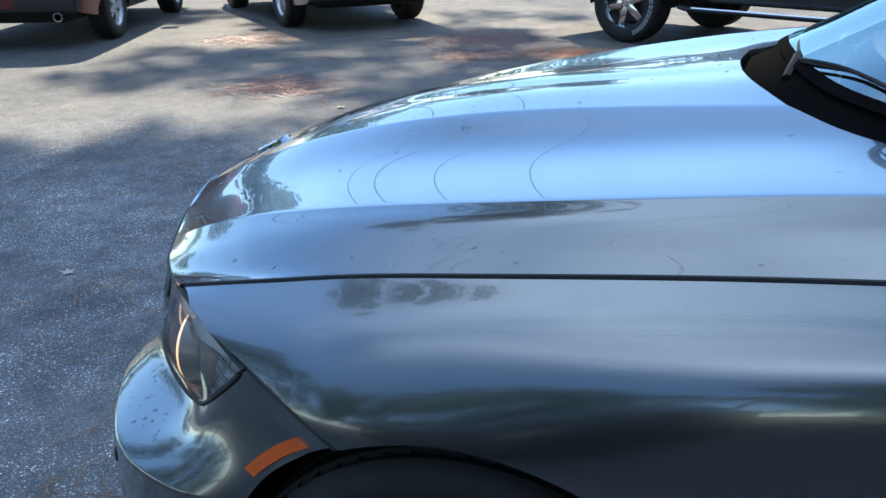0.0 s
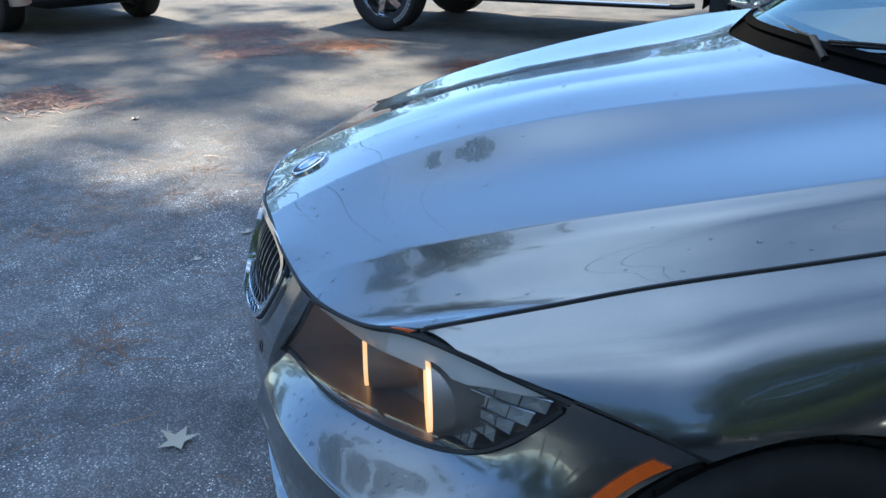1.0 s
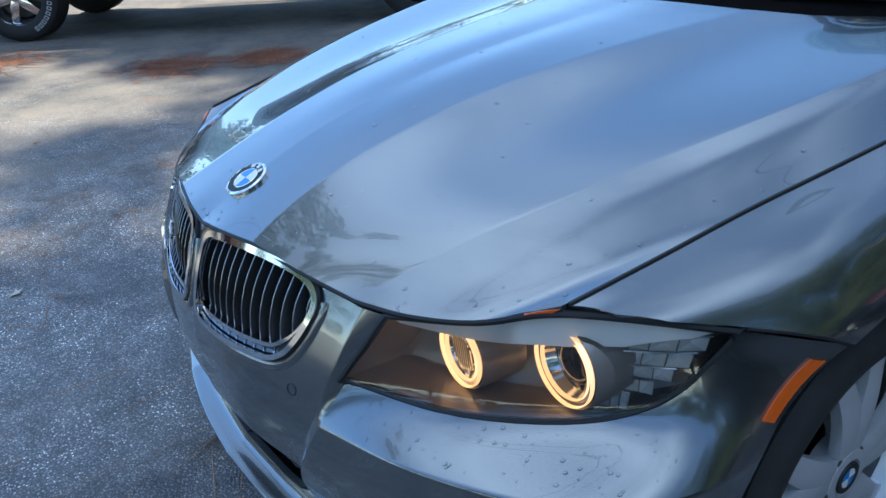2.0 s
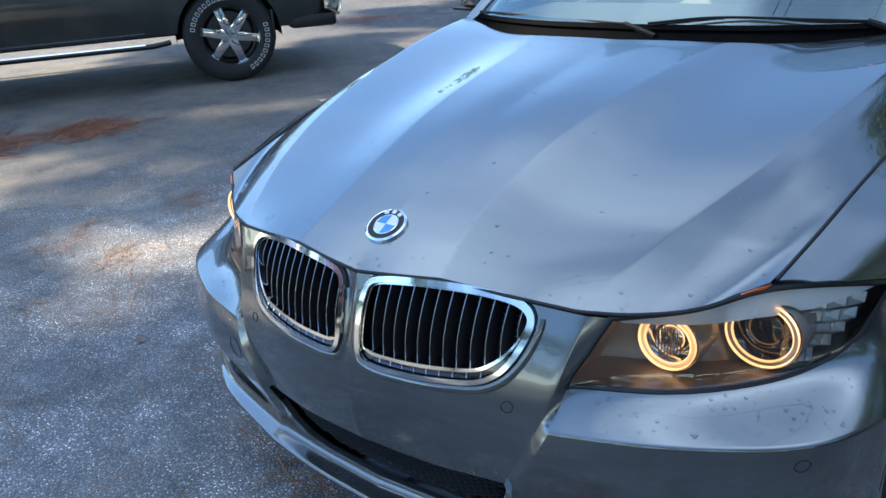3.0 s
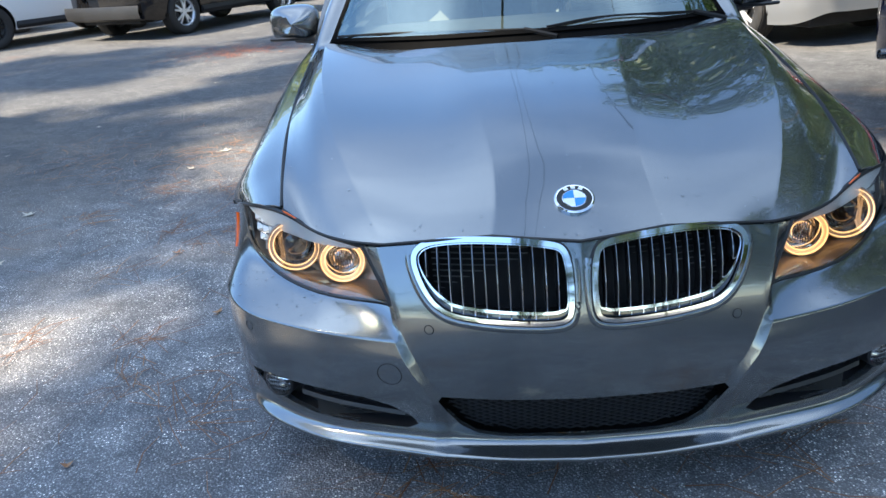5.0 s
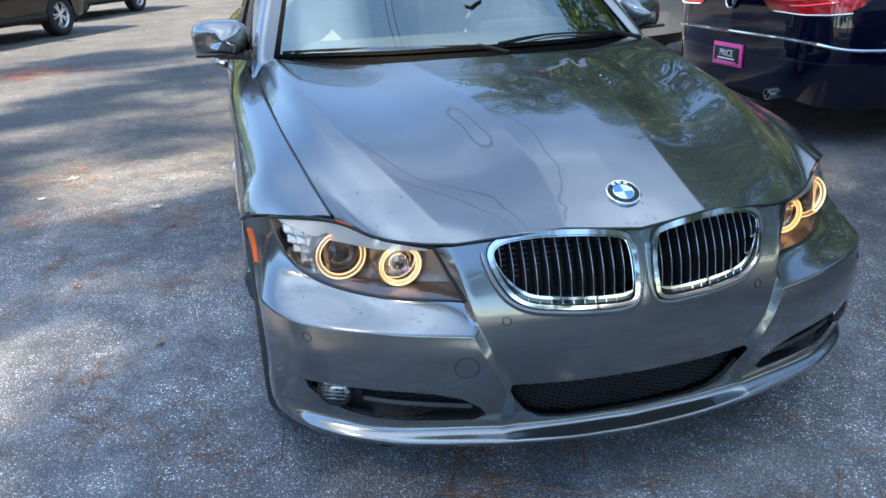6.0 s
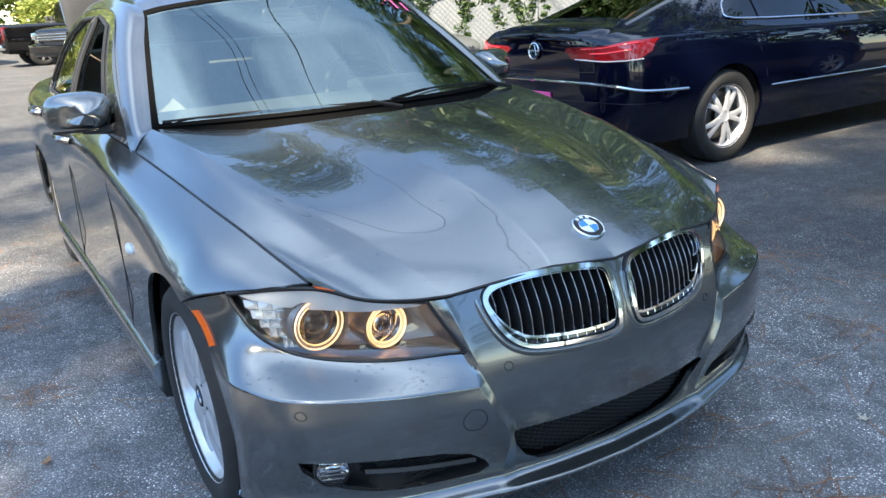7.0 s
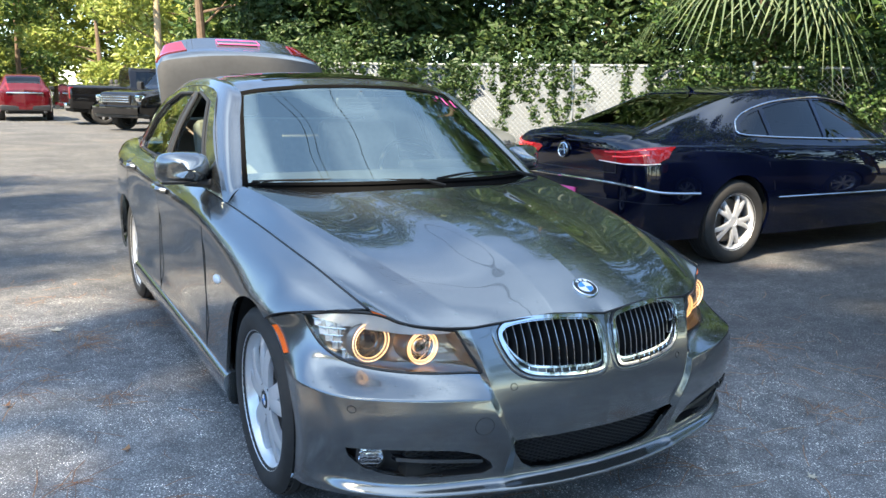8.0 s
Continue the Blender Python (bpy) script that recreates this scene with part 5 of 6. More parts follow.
st.matrix_basis = Matrix(((xx.x, yy.x, nn.x, pu[0] + nn.x * .008), (xx.y, yy.y, nn.y, pu[1] + nn.y * .008), (xx.z, yy.z, nn.z, pu[2] + nn.z * .008), (0, 0, 0, 1)))

# ---------------------------------------------------------------- other vehicles

def heading(fx, fy, x, y):
    """The pose of a vehicle whose front axle stands over (x, y) and that faces (fx, fy)."""
    return pose(x, y, 0, 0, 0, math.degrees(math.atan2(fx, -fy)))


def body_surf(stations):
    """Half a car body. Each station: y, half width, sill z, shoulder z, roof half width, roof z."""
    cols = []
    for y, w, zs, zb, wr, zr in stations:
        cols.append([(w * .93, y, zs), (w * .985, y, zs + (zb - zs) * .30), (w, y, zs + (zb - zs) * .62), (w * .975, y, zb - .05), (w * .93, y, zb),
                     (wr + (w * .93 - wr) * .42, y, zb + (zr - zb) * .58), (wr, y, zr - .035), (wr * .80, y, zr), (0, y, zr + .012)])
    first, last = cols[0], cols[-1]
    cols = [[(0, y - .05, z) for x, y, z in first], [(x * .6, y - .03, z) for x, y, z in first], *cols, [(x * .6, y + .03, z) for x, y, z in last], [(0, y + .05, z) for x, y, z in last]]
    return Surf([[c[r] for c in cols] for r in range(9)])


def ring_poly(S, yc, zc, r, bottom, n=16):
    a = math.asin(min(1, max(-1, (bottom - zc) / r)))
    pts = [(yc + r * math.cos(t), zc + r * math.sin(t)) for t in np.linspace(a, math.pi - a, n)]
    pts = [(pts[0][0], bottom - .08)] + pts + [(pts[-1][0], bottom - .08)]
    return [(u, v if k not in (0, len(pts) - 1) else -.35) for k, (u, v) in enumerate(S.where(pts, [1, 2]))]


def vehicle(name, label, m, stations, base, wheel, paint, glass, windows, screens, spokes=(5, True), rim_mat=None, track=.78, group=""):
    """windows: polygons (y, z) on the side; screens: pairs of y between which the top is glass."""
    tr, rr, tw = wheel
    ob = thing(name, label, "car", m, group)
    S = body_surf(stations)
    sill = min(s[2] for s in stations)
    holes = [ring_poly(S, yc, tr, tr + .045, sill) for yc in (0, base)]
    wins = [S.where(w, [1, 2]) for w in windows]
    ys_ = [s[0] for s in stations]
    tops = []
    for y0, y1 in screens:
        u0, u1 = (2 + np.interp(q, ys_, range(len(ys_))) for q in (y0, y1))
        tops.append([(u0, 6.35), (u1, 6.55), (u1, 8.4), (u0, 8.4)])
    half = sheet(S, [(0, 0), (S.nu - 1, 0), (S.nu - 1, 8), (0, 8)], holes + wins + tops, 0.14, 0.16, 0.03)
    put("body", both(half, mirrored(half)), paint, ob)
    for w in wins:
        g = sheet(S, w, (), .2, .2, 0, -.008)
        put("side_window", g, glass, ob)
        put("side_window", mirrored(g), glass, ob)
    for t in tops:
        t = [(u, min(v, 8)) for u, v in t]
        g = sheet(S, t, (), .2, .2, 0, -.006)
        put("screen_glass", both(g, mirrored(g)), glass, ob)
    w = stations[len(stations) // 2][1]
    y0, y1 = stations[0][0] + .12, stations[-1][0] - .12
    bm = bmesh.new()
    box(bm, -w * .72, y0, sill - .02, w * .72, y1, sill + .30, .05)
    part("underbody", bm, M_MATT, ob)
    bm = bmesh.new()
    box(bm, -w * .80, base * .30, sill + .2, w * .80, base * 1.02, min(s[3] for s in stations) - .12, .05)
    part("cabin_floor", bm, M_CLOTH, ob)
    for y in (base * .52, base * .82):
        for x in (-.36, .36):
            bm = bmesh.new()
            box(bm, x - .22, y, sill + .3, x + .22, y + .14, stations[len(stations) // 2][3] + .14, .05, 2)
            box(bm, x - .12, y + .04, stations[len(stations) // 2][3] + .15, x + .12, y + .12, stations[len(stations) // 2][3] + .30, .03, 2)
            part("seat", bm, M_CLOTH, ob)
    for sx in (1, -1):
        for y in (0, base):
            h = new("wheel")
            h.parent = ob
            wheel_parts(h, pose(track * sx, y, tr, 11 + 31 * (y > 0), 0, 0), tr, rr, tw, spokes[0], rim_mat or M_ALLOY, sx, spokes[1], spoke_w=.036 if spokes[1] else .078, splay=.05)
            bm = bmesh.new()
            lathe(bm, [(tr + .055, sx * (track + tw * .4)), (tr + .06, sx * (track - tw)), (.05, sx * (track - tw))], 20, "x", pose(0, y, tr), (radians(-5), radians(185)))
            part("arch_liner", bm, M_MATT, ob)
    return ob, S


def strip(ob, S, name, pts, material_, r=.010, lift=.004, label="", sides=(1, -1), flat=1.0):
    """A trim strip along points (y, z) of the flank."""
    uv = S.where(pts, [1, 2])
    path = [S(u, v)[0] + S.normal([u], [v])[0] * lift * np.sign(S.normal([u], [v])[0][0]) for u, v in uv]
    for sx in sides:
        bm = bmesh.new()
        tube(bm, [(p[0] * sx, p[1], p[2]) for p in path], r, 6, flat=flat)
        part(name, bm, material_, ob, label)


def patch(ob, S, name, pts, material_, label="", lift=.006, axes=(1, 2), sides=(1, -1)):
    g = sheet(S, S.where(pts, list(axes)), (), .08, .1, .012, lift, 1)
    made = []
    for sx in sides:
        made.append(put(name, g if sx > 0 else mirrored(g), material_, ob, label))
    return made


M_NAVY = paint_mat("navy_paint", (0.0016, 0.0028, 0.012), 0.0, 0.5, 0.1, 0.0)
M_BLACKP = paint_mat("black_paint", (0.006, 0.006, 0.007), 0.0, 0.45, 0.1, 0.02)
M_GREENGREY = paint_mat("dark_grey_paint", (0.040, 0.045, 0.042), 0.4, 0.42, 0.1, 0.15)
M_WHITEP = paint_mat("white_paint", (0.72, 0.73, 0.73), 0.0, 0.4, 0.02, 0.05)
M_REDP = paint_mat("red_paint", (0.085, 0.004, 0.008), 0.2, 0.4, 0.05, 0.04)
M_SILVERP = paint_mat("silver_paint", (0.32, 0.33, 0.34), 0.6, 0.4, 0.05, 0.1)
M_REDL = plain_mat("red_lamp_line", (0.75, 0.04, 0.05), 0.2)
M_DKSILV = plain_mat("black_wheel", (0.03, 0.03, 0.03), 0.35, 0.5)

# navy coupe-like saloon parked square to the grey one
cc = [(-.90, .62, .30, .60, .50, .66), (-.72, .82, .22, .68, .64, .74), (-.30, .905, .20, .76, .70, .84), (.15, .915, .20, .85, .72, .94), (.55, .918, .20, .90, .70, 1.00),
      (1.05, .92, .20, .925, .575, 1.30), (1.55, .92, .20, .935, .565, 1.39), (1.95, .92, .20, .945, .56, 1.395), (2.45, .925, .21, .955, .545, 1.335), (3.00, .92, .22, .965, .54, 1.17),
      (3.40, .90, .23, .965, .58, 1.05), (3.58, .86, .25, .955, .62, 1.03), (3.66, .79, .27, .945, .60, 1.005), (3.71, .66, .29, .93, .52, .985)]
CC_W = [[(.60, .965), (.75, 1.12), (1.02, 1.245), (1.36, 1.300), (1.55, 1.300), (1.57, .985)], [(1.62, .986), (1.60, 1.300), (1.95, 1.280), (2.23, 1.225), (2.26, 1.005)], [(2.31, 1.008), (2.28, 1.213), (2.44, 1.170), (2.56, 1.110), (2.61, 1.030)]]
navy, NS = vehicle("navy_saloon", "navy blue saloon car with red lamps and chrome trim", heading(1, 0.0, 6.26, 2.74), cc, 2.71, (.335, .225, .235), M_NAVY, M_TINT, CC_W, [(.58, 1.05), (2.45, 3.32)], (5, True), track=.785)


def wrap(ob, S, name, us, vs, material_, r=.008, lift=.004, label="", flat=1.0):
    """A strip round the end of a body, along its parameters, on both sides."""
    us = np.linspace(us[0], us[1], 40)
    vs = np.interp(us, np.linspace(us[0], us[-1], len(vs)), vs)
    path = S(us, vs) + S.normal(us, vs) * lift
    for sx in (1, -1):
        bm = bmesh.new()
        tube(bm, [(p[0] * sx, p[1], p[2]) for p in path], r, 6, flat=flat)
        part(name, bm, material_, ob, label)


dlo = curve_pts([(2.665, 1.045), (2.60, 1.125), (2.45, 1.195), (2.15, 1.268), (1.75, 1.312), (1.40, 1.318), (1.0, 1.262), (.72, 1.125), (.53, .965)], 5)
strip(navy, NS, "window_trim", [tuple(p) for p in dlo] + [(.53, .952), (1.0, .962), (1.6, .975), (2.2, .993), (2.58, 1.012), (2.655, 1.025), (2.665, 1.045)], M_CHROME, .007, .008, "chrome window surround")
strip(navy, NS, "door_trim", [(.45, .505), (1.2, .51), (1.9, .515), (2.26, .518)], M_CHROME, .0065, .006, "chrome door strip")
wrap(navy, NS, "bumper_trim", (11.35, 17.0), (1.60, 1.66, 1.78, 1.86, 1.88), M_CHROME, .0075, .012, "chrome bumper strip", 1.3)
strip(navy, NS, "door_gap", [(1.60, .96), (1.59, .60), (1.59, .26)], M_SEAL, .003, .0)
strip(navy, NS, "door_gap", [(.62, .92), (.58, .60), (.56, .26)], M_SEAL, .003, .0)
strip(navy, NS, "door_gap", [(2.34, .98), (2.40, .80), (2.32, .62), (2.28, .40)], M_SEAL, .003, .0)
for y, z in ((1.42, .855), (2.22, .875)):
    strip(navy, NS, "door_handle", [(y - .10, z), (y, z + .004), (y + .10, z + .006)], M_NAVY, .013, .016, flat=1.3)
lamp = sheet(NS, [(12.0, 3.28), (13, 3.36), (14, 3.36), (15, 3.30), (16.1, 3.16), (16.2, 2.95), (16.0, 2.62), (15, 2.55), (14, 2.5), (13, 2.5), (12.3, 2.72)], (), .08, .06, .012, .008)
for piece in (lamp, mirrored(lamp)):
    lamp_ob = put("tail_lamp", piece, M_RED, navy, "red wrapping rear lamp")
wrap(navy, NS, "lamp_line", (12.7, 15.9), (2.54, 2.53, 2.56, 2.62), M_WHITE, .0035, .011)
wrap(navy, NS, "lamp_line", (12.9, 15.7), (3.16, 3.16, 3.14, 3.06), M_REDL, .004, .009)
wrap(navy, NS, "lamp_line", (13.3, 15.4), (2.86, 2.85, 2.85, 2.84), M_REDL, .006, .009)
wrap(navy, NS, "boot_gap", (15.3, 17.0), (2.22, 2.20, 2.20), M_SEAL, .003, .001)
wrap(navy, NS, "boot_gap", (15.28, 15.30), (3.9, 3.0, 2.22), M_SEAL, .003, .009)
wrap(navy, NS, "bumper_crease", (12.0, 17.0), (1.28, 1.24, 1.22), M_SEAL, .002, .001)
bm = bmesh.new()
m4 = pose(0, 3.768, .868, -84, 0, 0)
lathe(bm, [(.062, .0), (.062, .010), (.054, .013), (.050, .008)], 32, "z", m4)
box(bm, -.048, -.005, .004, .048, .005, .011, .002, 1, m4)
box(bm, -.022, -.040, .004, -.014, .040, .011, .002, 1, m4 @ pose(0, 0, 0, 0, 0, 20))
box(bm, .014, -.040, .004, .022, .040, .011, .002, 1, m4 @ pose(0, 0, 0, 0, 0, -20))
emb = part("boot_emblem", bm, M_CHROME, navy, "round chrome emblem")
bm = bmesh.new()
lathe(bm, [(.050, .007), (.001, .007)], 28, "z", m4)
part("emblem_field", bm, M_NAVY, emb)
bm = bmesh.new()
box(bm, -.165, 3.755, .425, .165, 3.772, .578, .006)
pf = part("plate_frame", bm, M_PINK, navy, "pink dealer plate frame")
bm = bmesh.new()
box(bm, -.145, 3.770, .450, .145, 3.776, .553, .002)
part("plate", bm, M_SEAL, pf)
cu = bpy.data.curves.new("plate_word", "FONT")
cu.body, cu.size, cu.extrude, cu.align_x = "PRICE", .062, .0006, "CENTER"
tmp = bpy.data.objects.new("tmp", cu)
scene.collection.objects.link(tmp)
me = bpy.data.meshes.new_from_object(tmp)
bpy.data.objects.remove(tmp)
me.materials.append(M_WHITE)
word = new("plate_word", me)
word.parent = pf
word.matrix_basis = pose(0, 3.7775, .492, 90, 0, 180)
bm = bmesh.new()
box(bm, -.10, 3.7755, .470, .10, 3.778, .480, 0)
part("plate_mark", bm, M_WHITE, pf)
bm = bmesh.new()
box(bm, -.12, 3.7755, .436, .12, 3.779, .458, .002)
part("plate_panel", bm, M_PINK, pf)
bm = bmesh.new()
tube(bm, [(0, 2.36, 1.355), (0, 2.42, 1.40), (0, 2.46, 1.395)], [.022, .012, .006], 8, flat=.5)
part("roof_aerial", bm, M_NAVY, navy)
for x in (-.48, .48):
    bm = bmesh.new()
    lathe(bm, [(.034, 3.66), (.036, 3.77), (.030, 3.77), (.028, 3.66)], 20, "y", pose(x, 0, .30))
    part("exhaust_tip", bm, M_CHROME, navy)

# black car parked beside it
bk = [(-.85, .62, .32, .66, .5, .74), (-.60, .85, .22, .76, .66, .84), (.2, .90, .20, .90, .70, .98), (.8, .91, .20, .95, .68, 1.04), (1.40, .91, .20, .98, .58, 1.38), (2.1, .91, .20, .99, .57, 1.44), (2.8, .91, .21, 1.0, .56, 1.36),
      (3.3, .89, .24, 1.0, .56, 1.12), (3.65, .82, .28, .98, .58, 1.05), (3.78, .70, .32, .94, .55, .99)]
black, BS = vehicle("black_saloon", "black saloon car with red rear lamps", heading(1, 0.02, 6.86, -.38), bk, 2.75, (.33, .215, .225), M_BLACKP, M_TINT, [[(1.1, 1.0), (1.45, 1.30), (2.05, 1.37), (2.1, 1.02)], [(2.16, 1.02), (2.14, 1.37), (2.6, 1.30), (2.9, 1.04)]], [(.85, 1.42), (2.8, 3.3)], track=.77)
patch(black, BS, "tail_lamp", [(3.36, .95), (3.60, .955), (3.74, .93), (3.72, .80), (3.56, .77), (3.40, .82)], M_RED, "red rear lamp", .010)
strip(black, BS, "bumper_gap", [(3.0, .62), (3.3, .64), (3.6, .66), (3.74, .67)], M_SEAL, .004, .001)

# dark grey-green pickup
def pickup_stations(front=.92, bed=1.95, base=3.68):
    return [(-front, .70, .48, .92, .60, 1.06), (-front + .10, .93, .44, .98, .80, 1.14), (-.30, 1.0, .44, 1.10, .82, 1.20), (.45, 1.0, .46, 1.18, .80, 1.27), (.75, 1.0, .46, 1.20, .78, 1.34),
            (1.25, 1.0, .46, 1.22, .66, 1.86), (1.6, 1.0, .46, 1.23, .65, 1.93), (2.4, 1.0, .46, 1.24, .64, 1.93), (2.72, 1.0, .46, 1.25, .64, 1.90), (2.80, 1.0, .48, 1.26, .86, 1.31), (3.3, 1.0, .50, 1.27, .88, 1.32),
            (4.4, 1.0, .54, 1.28, .88, 1.33), (base + 1.05, .98, .58, 1.28, .86, 1.33)]


PW = [[(1.0, 1.27), (1.30, 1.74), (1.72, 1.80), (1.74, 1.28)], [(1.82, 1.29), (1.80, 1.80), (2.50, 1.80), (2.56, 1.31)]]


def pickup(label, m, paint, rim, group=""):
    ob, S = vehicle("pickup_truck", label, m, pickup_stations(), 3.68, (.405, .250, .275), paint, M_TINT, PW, [(.78, 1.28)], (6, False), rim, .83, group)
    strip(ob, S, "door_gap", [(.92, 1.15), (.88, .9), (.86, .52)], M_SEAL, .004, 0)
    strip(ob, S, "door_gap", [(1.80, 1.2), (1.80, .9), (1.80, .52)], M_SEAL, .004, 0)
    strip(ob, S, "door_gap", [(2.70, 1.2), (2.70, .9), (2.66, .52)], M_SEAL, .004, 0)
    for sx in (1, -1):
        bm = bmesh.new()
        tube(bm, [(sx * .98, .52, .40), (sx * 1.02, .66, .385), (sx * 1.02, 2.9, .385), (sx * .98, 3.02, .40)], .042, 10, flat=.55)
        part("side_step", bm, M_BLACK, ob, "black side step with a bright edge")
        bm = bmesh.new()
        tube(bm, [(sx * 1.045, .72, .402), (sx * 1.045, 2.86, .402)], .012, 6)
        part("step_edge", bm, M_CHROME, ob)
        bm = bmesh.new()
        box(bm, sx * 1.06 - .10, .78, 1.24, sx * 1.06 + .10, .92, 1.46, .04, 3)
        part("door_mirror", bm, M_BLACK, ob)
        bm = bmesh.new()
        box(bm, sx * .80 - .16, -.90, .86, sx * .80 + .12, -.70, 1.06, .04, 2)
        part("headlamp", bm, M_REFLECT, ob)
        bm = bmesh.new()
        box(bm, sx * .90 - .09, 4.60, .86, sx * .90 + .085, 4.755, 1.26, .03, 2)
        part("tail_lamp", bm, M_RED, ob, "red rear lamp")
        bm = bmesh.new()
        box(bm, sx * .86 - .12, -.40, .33, sx * .86 + .12, -.37, .60, .02, 2)
        part("mud_flap", bm, M_BLACK, ob)
    bm = bmesh.new()
    grid_mesh(bm, [[(x, -1.00 - .05 * (1 - (x / .98) ** 4) + dy, z) for x in np.linspace(-.98, .98, 15)] for dy, z in ((.10, .48), (.0, .50), (-.03, .60), (-.02, .72), (.10, .76), (.25, .76))])
    part("front_bumper", bm, paint, ob)
    bm = bmesh.new()
    box(bm, -.93, -.98, .40, .93, -.55, .52, .04, 2)
    part("lower_valance", bm, M_BLACK, ob)
    bm = bmesh.new()
    box(bm, -.62, -.98, .80, .62, -.86, 1.06, .04, 2)
    gr = part("grille", bm, M_BLACK, ob)
    for z in (.86, .93, 1.0):
        bm = bmesh.new()
        box(bm, -.60, -1.0, z - .016, .60, -.97, z + .016, .008, 2)
        part("grille_bar", bm, M_CHROME, gr)
    bm = bmesh.new()
    box(bm, -.92, 4.72, .56, .92, 4.90, .74, .05, 2)
    part("rear_bumper", bm, M_CHROME, ob)
    return ob


truck = pickup("dark grey-green pickup truck on chrome six-spoke wheels", heading(.56, .83, -5.73, 3.50), M_GREENGREY, M_CHROME)
# raised white lettering round the tyres, as plain blocks
for sx in (1, -1):
    for yc in (0, 3.68):
        for a0 in (166, 12):
            for k in range(10):
                a = radians(a0 - k * 8.3)
                r = .325
                c = Vector((sx * (.83 + .1425), yc + sx * r * math.cos(a), .405 + r * math.sin(a)))
                mb = Matrix.Translation(c) @ pose(0, 0, 0, 90, 0, 90 if sx > 0 else -90) @ pose(0, 0, 0, 0, 0, math.degrees(a) - 90)
                bm = bmesh.new()
                for edge in ((-.014, -.019, -.010, .019), (.010, -.019, .014, .019), (-.010, .015, .010, .019), (-.010, -.019, .010, -.015)):
                    box(bm, edge[0], edge[1], -.002, edge[2], edge[3], .0022, 0, 1, mb)
                part("tyre_mark", bm, M_WHITE, truck)

# a sport-utility body used for several parked cars
su = [(-.90, .60, .40, .82, .50, .92), (-.74, .86, .32, .92, .70, 1.00), (-.30, .92, .28, 1.00, .74, 1.08), (.45, .92, .28, 1.06, .72, 1.14), (.72, .92, .28, 1.08, .70, 1.20), (1.25, .92, .28, 1.10, .62, 1.60), (1.7, .92, .28, 1.11, .61, 1.68),
      (2.6, .92, .28, 1.13, .60, 1.67), (3.15, .91, .30, 1.15, .585, 1.60), (3.45, .88, .34, 1.15, .57, 1.42), (3.60, .82, .38, 1.12, .55, 1.20), (3.66, .70, .42, 1.05, .5, 1.12)]
SU_W = [[(.98, 1.12), (1.30, 1.50), (1.72, 1.57), (1.76, 1.15)], [(1.82, 1.15), (1.80, 1.57), (2.50, 1.57), (2.58, 1.17)], [(2.66, 1.18), (2.60, 1.56), (3.05, 1.52), (3.20, 1.22)]]


def suv(label, m, paint, rim=None, spokes=(5, True), group="cars parked in rows", red_bar=False):
    ob, S = vehicle("sport_utility_car", label, m, su, 2.72, (.36, .225, .235), paint, M_TINT, SU_W, [(.75, 1.27), (3.17, 3.50)], spokes, rim, .79, group)
    strip(ob, S, "door_gap", [(.90, 1.06), (.86, .8), (.84, .38)], M_SEAL, .004, 0)
    strip(ob, S, "door_gap", [(1.79, 1.1), (1.79, .8), (1.79, .38)], M_SEAL, .004, 0)
    strip(ob, S, "lower_cladding", [(.42, .36), (1.2, .36), (2.3, .37)], M_BLACK, .05, 0, flat=1.4)
    bm = bmesh.new()
    grid_mesh(bm, [[(x, -.93 - .05 * (1 - (x / .86) ** 4) + dy, z) for x in np.linspace(-.84, .84, 13)] for dy, z in ((.12, .32), (.0, .36), (-.02, .46), (.0, .56))])
    part("front_bumper", bm, M_BLACK, ob)
    bm = bmesh.new()
    box(bm, -.44, -1.0, .72, .44, -.86, .92, .04, 2)
    gr = part("grille", bm, M_BLACK, ob)
    for k in range(4):
        bm = bmesh.new()
        box(bm, -.42, -1.012, .735 + .05 * k, .42, -.99, .757 + .05 * k, .006, 2)
        part("grille_bar", bm, M_CHROME, gr)
    for sx in (1, -1):
        bm = bmesh.new()
        box(bm, sx * .66 - .17, -.90, .80, sx * .66 + .15, -.66, .93, .04, 2)
        part("headlamp", bm, M_REFLECT, ob)
        bm = bmesh.new()
        bmesh.ops.create_uvsphere(bm, u_segments=12, v_segments=8, radius=1, matrix=pose(sx * .66, -.90, .50) @ Matrix.Diagonal((.09, .03, .05, 1)))
        part("fog_lamp", bm, M_REFLECT, ob)
        bm = bmesh.new()
        box(bm, sx * 1.02 - .10, .80, 1.10, sx * 1.02 + .10, .92, 1.26, .04, 3)
        part("door_mirror", bm, M_BLACK, ob)
        patch(ob, S, "tail_lamp", [(3.30, 1.05), (3.55, 1.08), (3.62, 1.04), (3.62, .86), (3.50, .84), (3.34, .92)], M_RED, "red rear lamp", .012, sides=(sx,))
        bm = bmesh.new()
        lathe(bm, [(.042, 3.55), (.045, 3.70), (.036, 3.70), (.034, 3.55)], 18, "y", pose(sx * .62, 0, .33))
        part("exhaust_tip", bm, M_CHROME, ob)
    bm = bmesh.new()
    box(bm, -.82, 3.40, .36, .82, 3.70, .58, .06, 3)
    part("rear_bumper", bm, M_BLACK, ob)
    bm = bmesh.new()
    box(bm, -.60, 3.66, .985, .60, 3.722, 1.035, .01, 2)
    part("tailgate_trim", bm, M_CHROME, ob, "bright strip across the tailgate")
    return ob


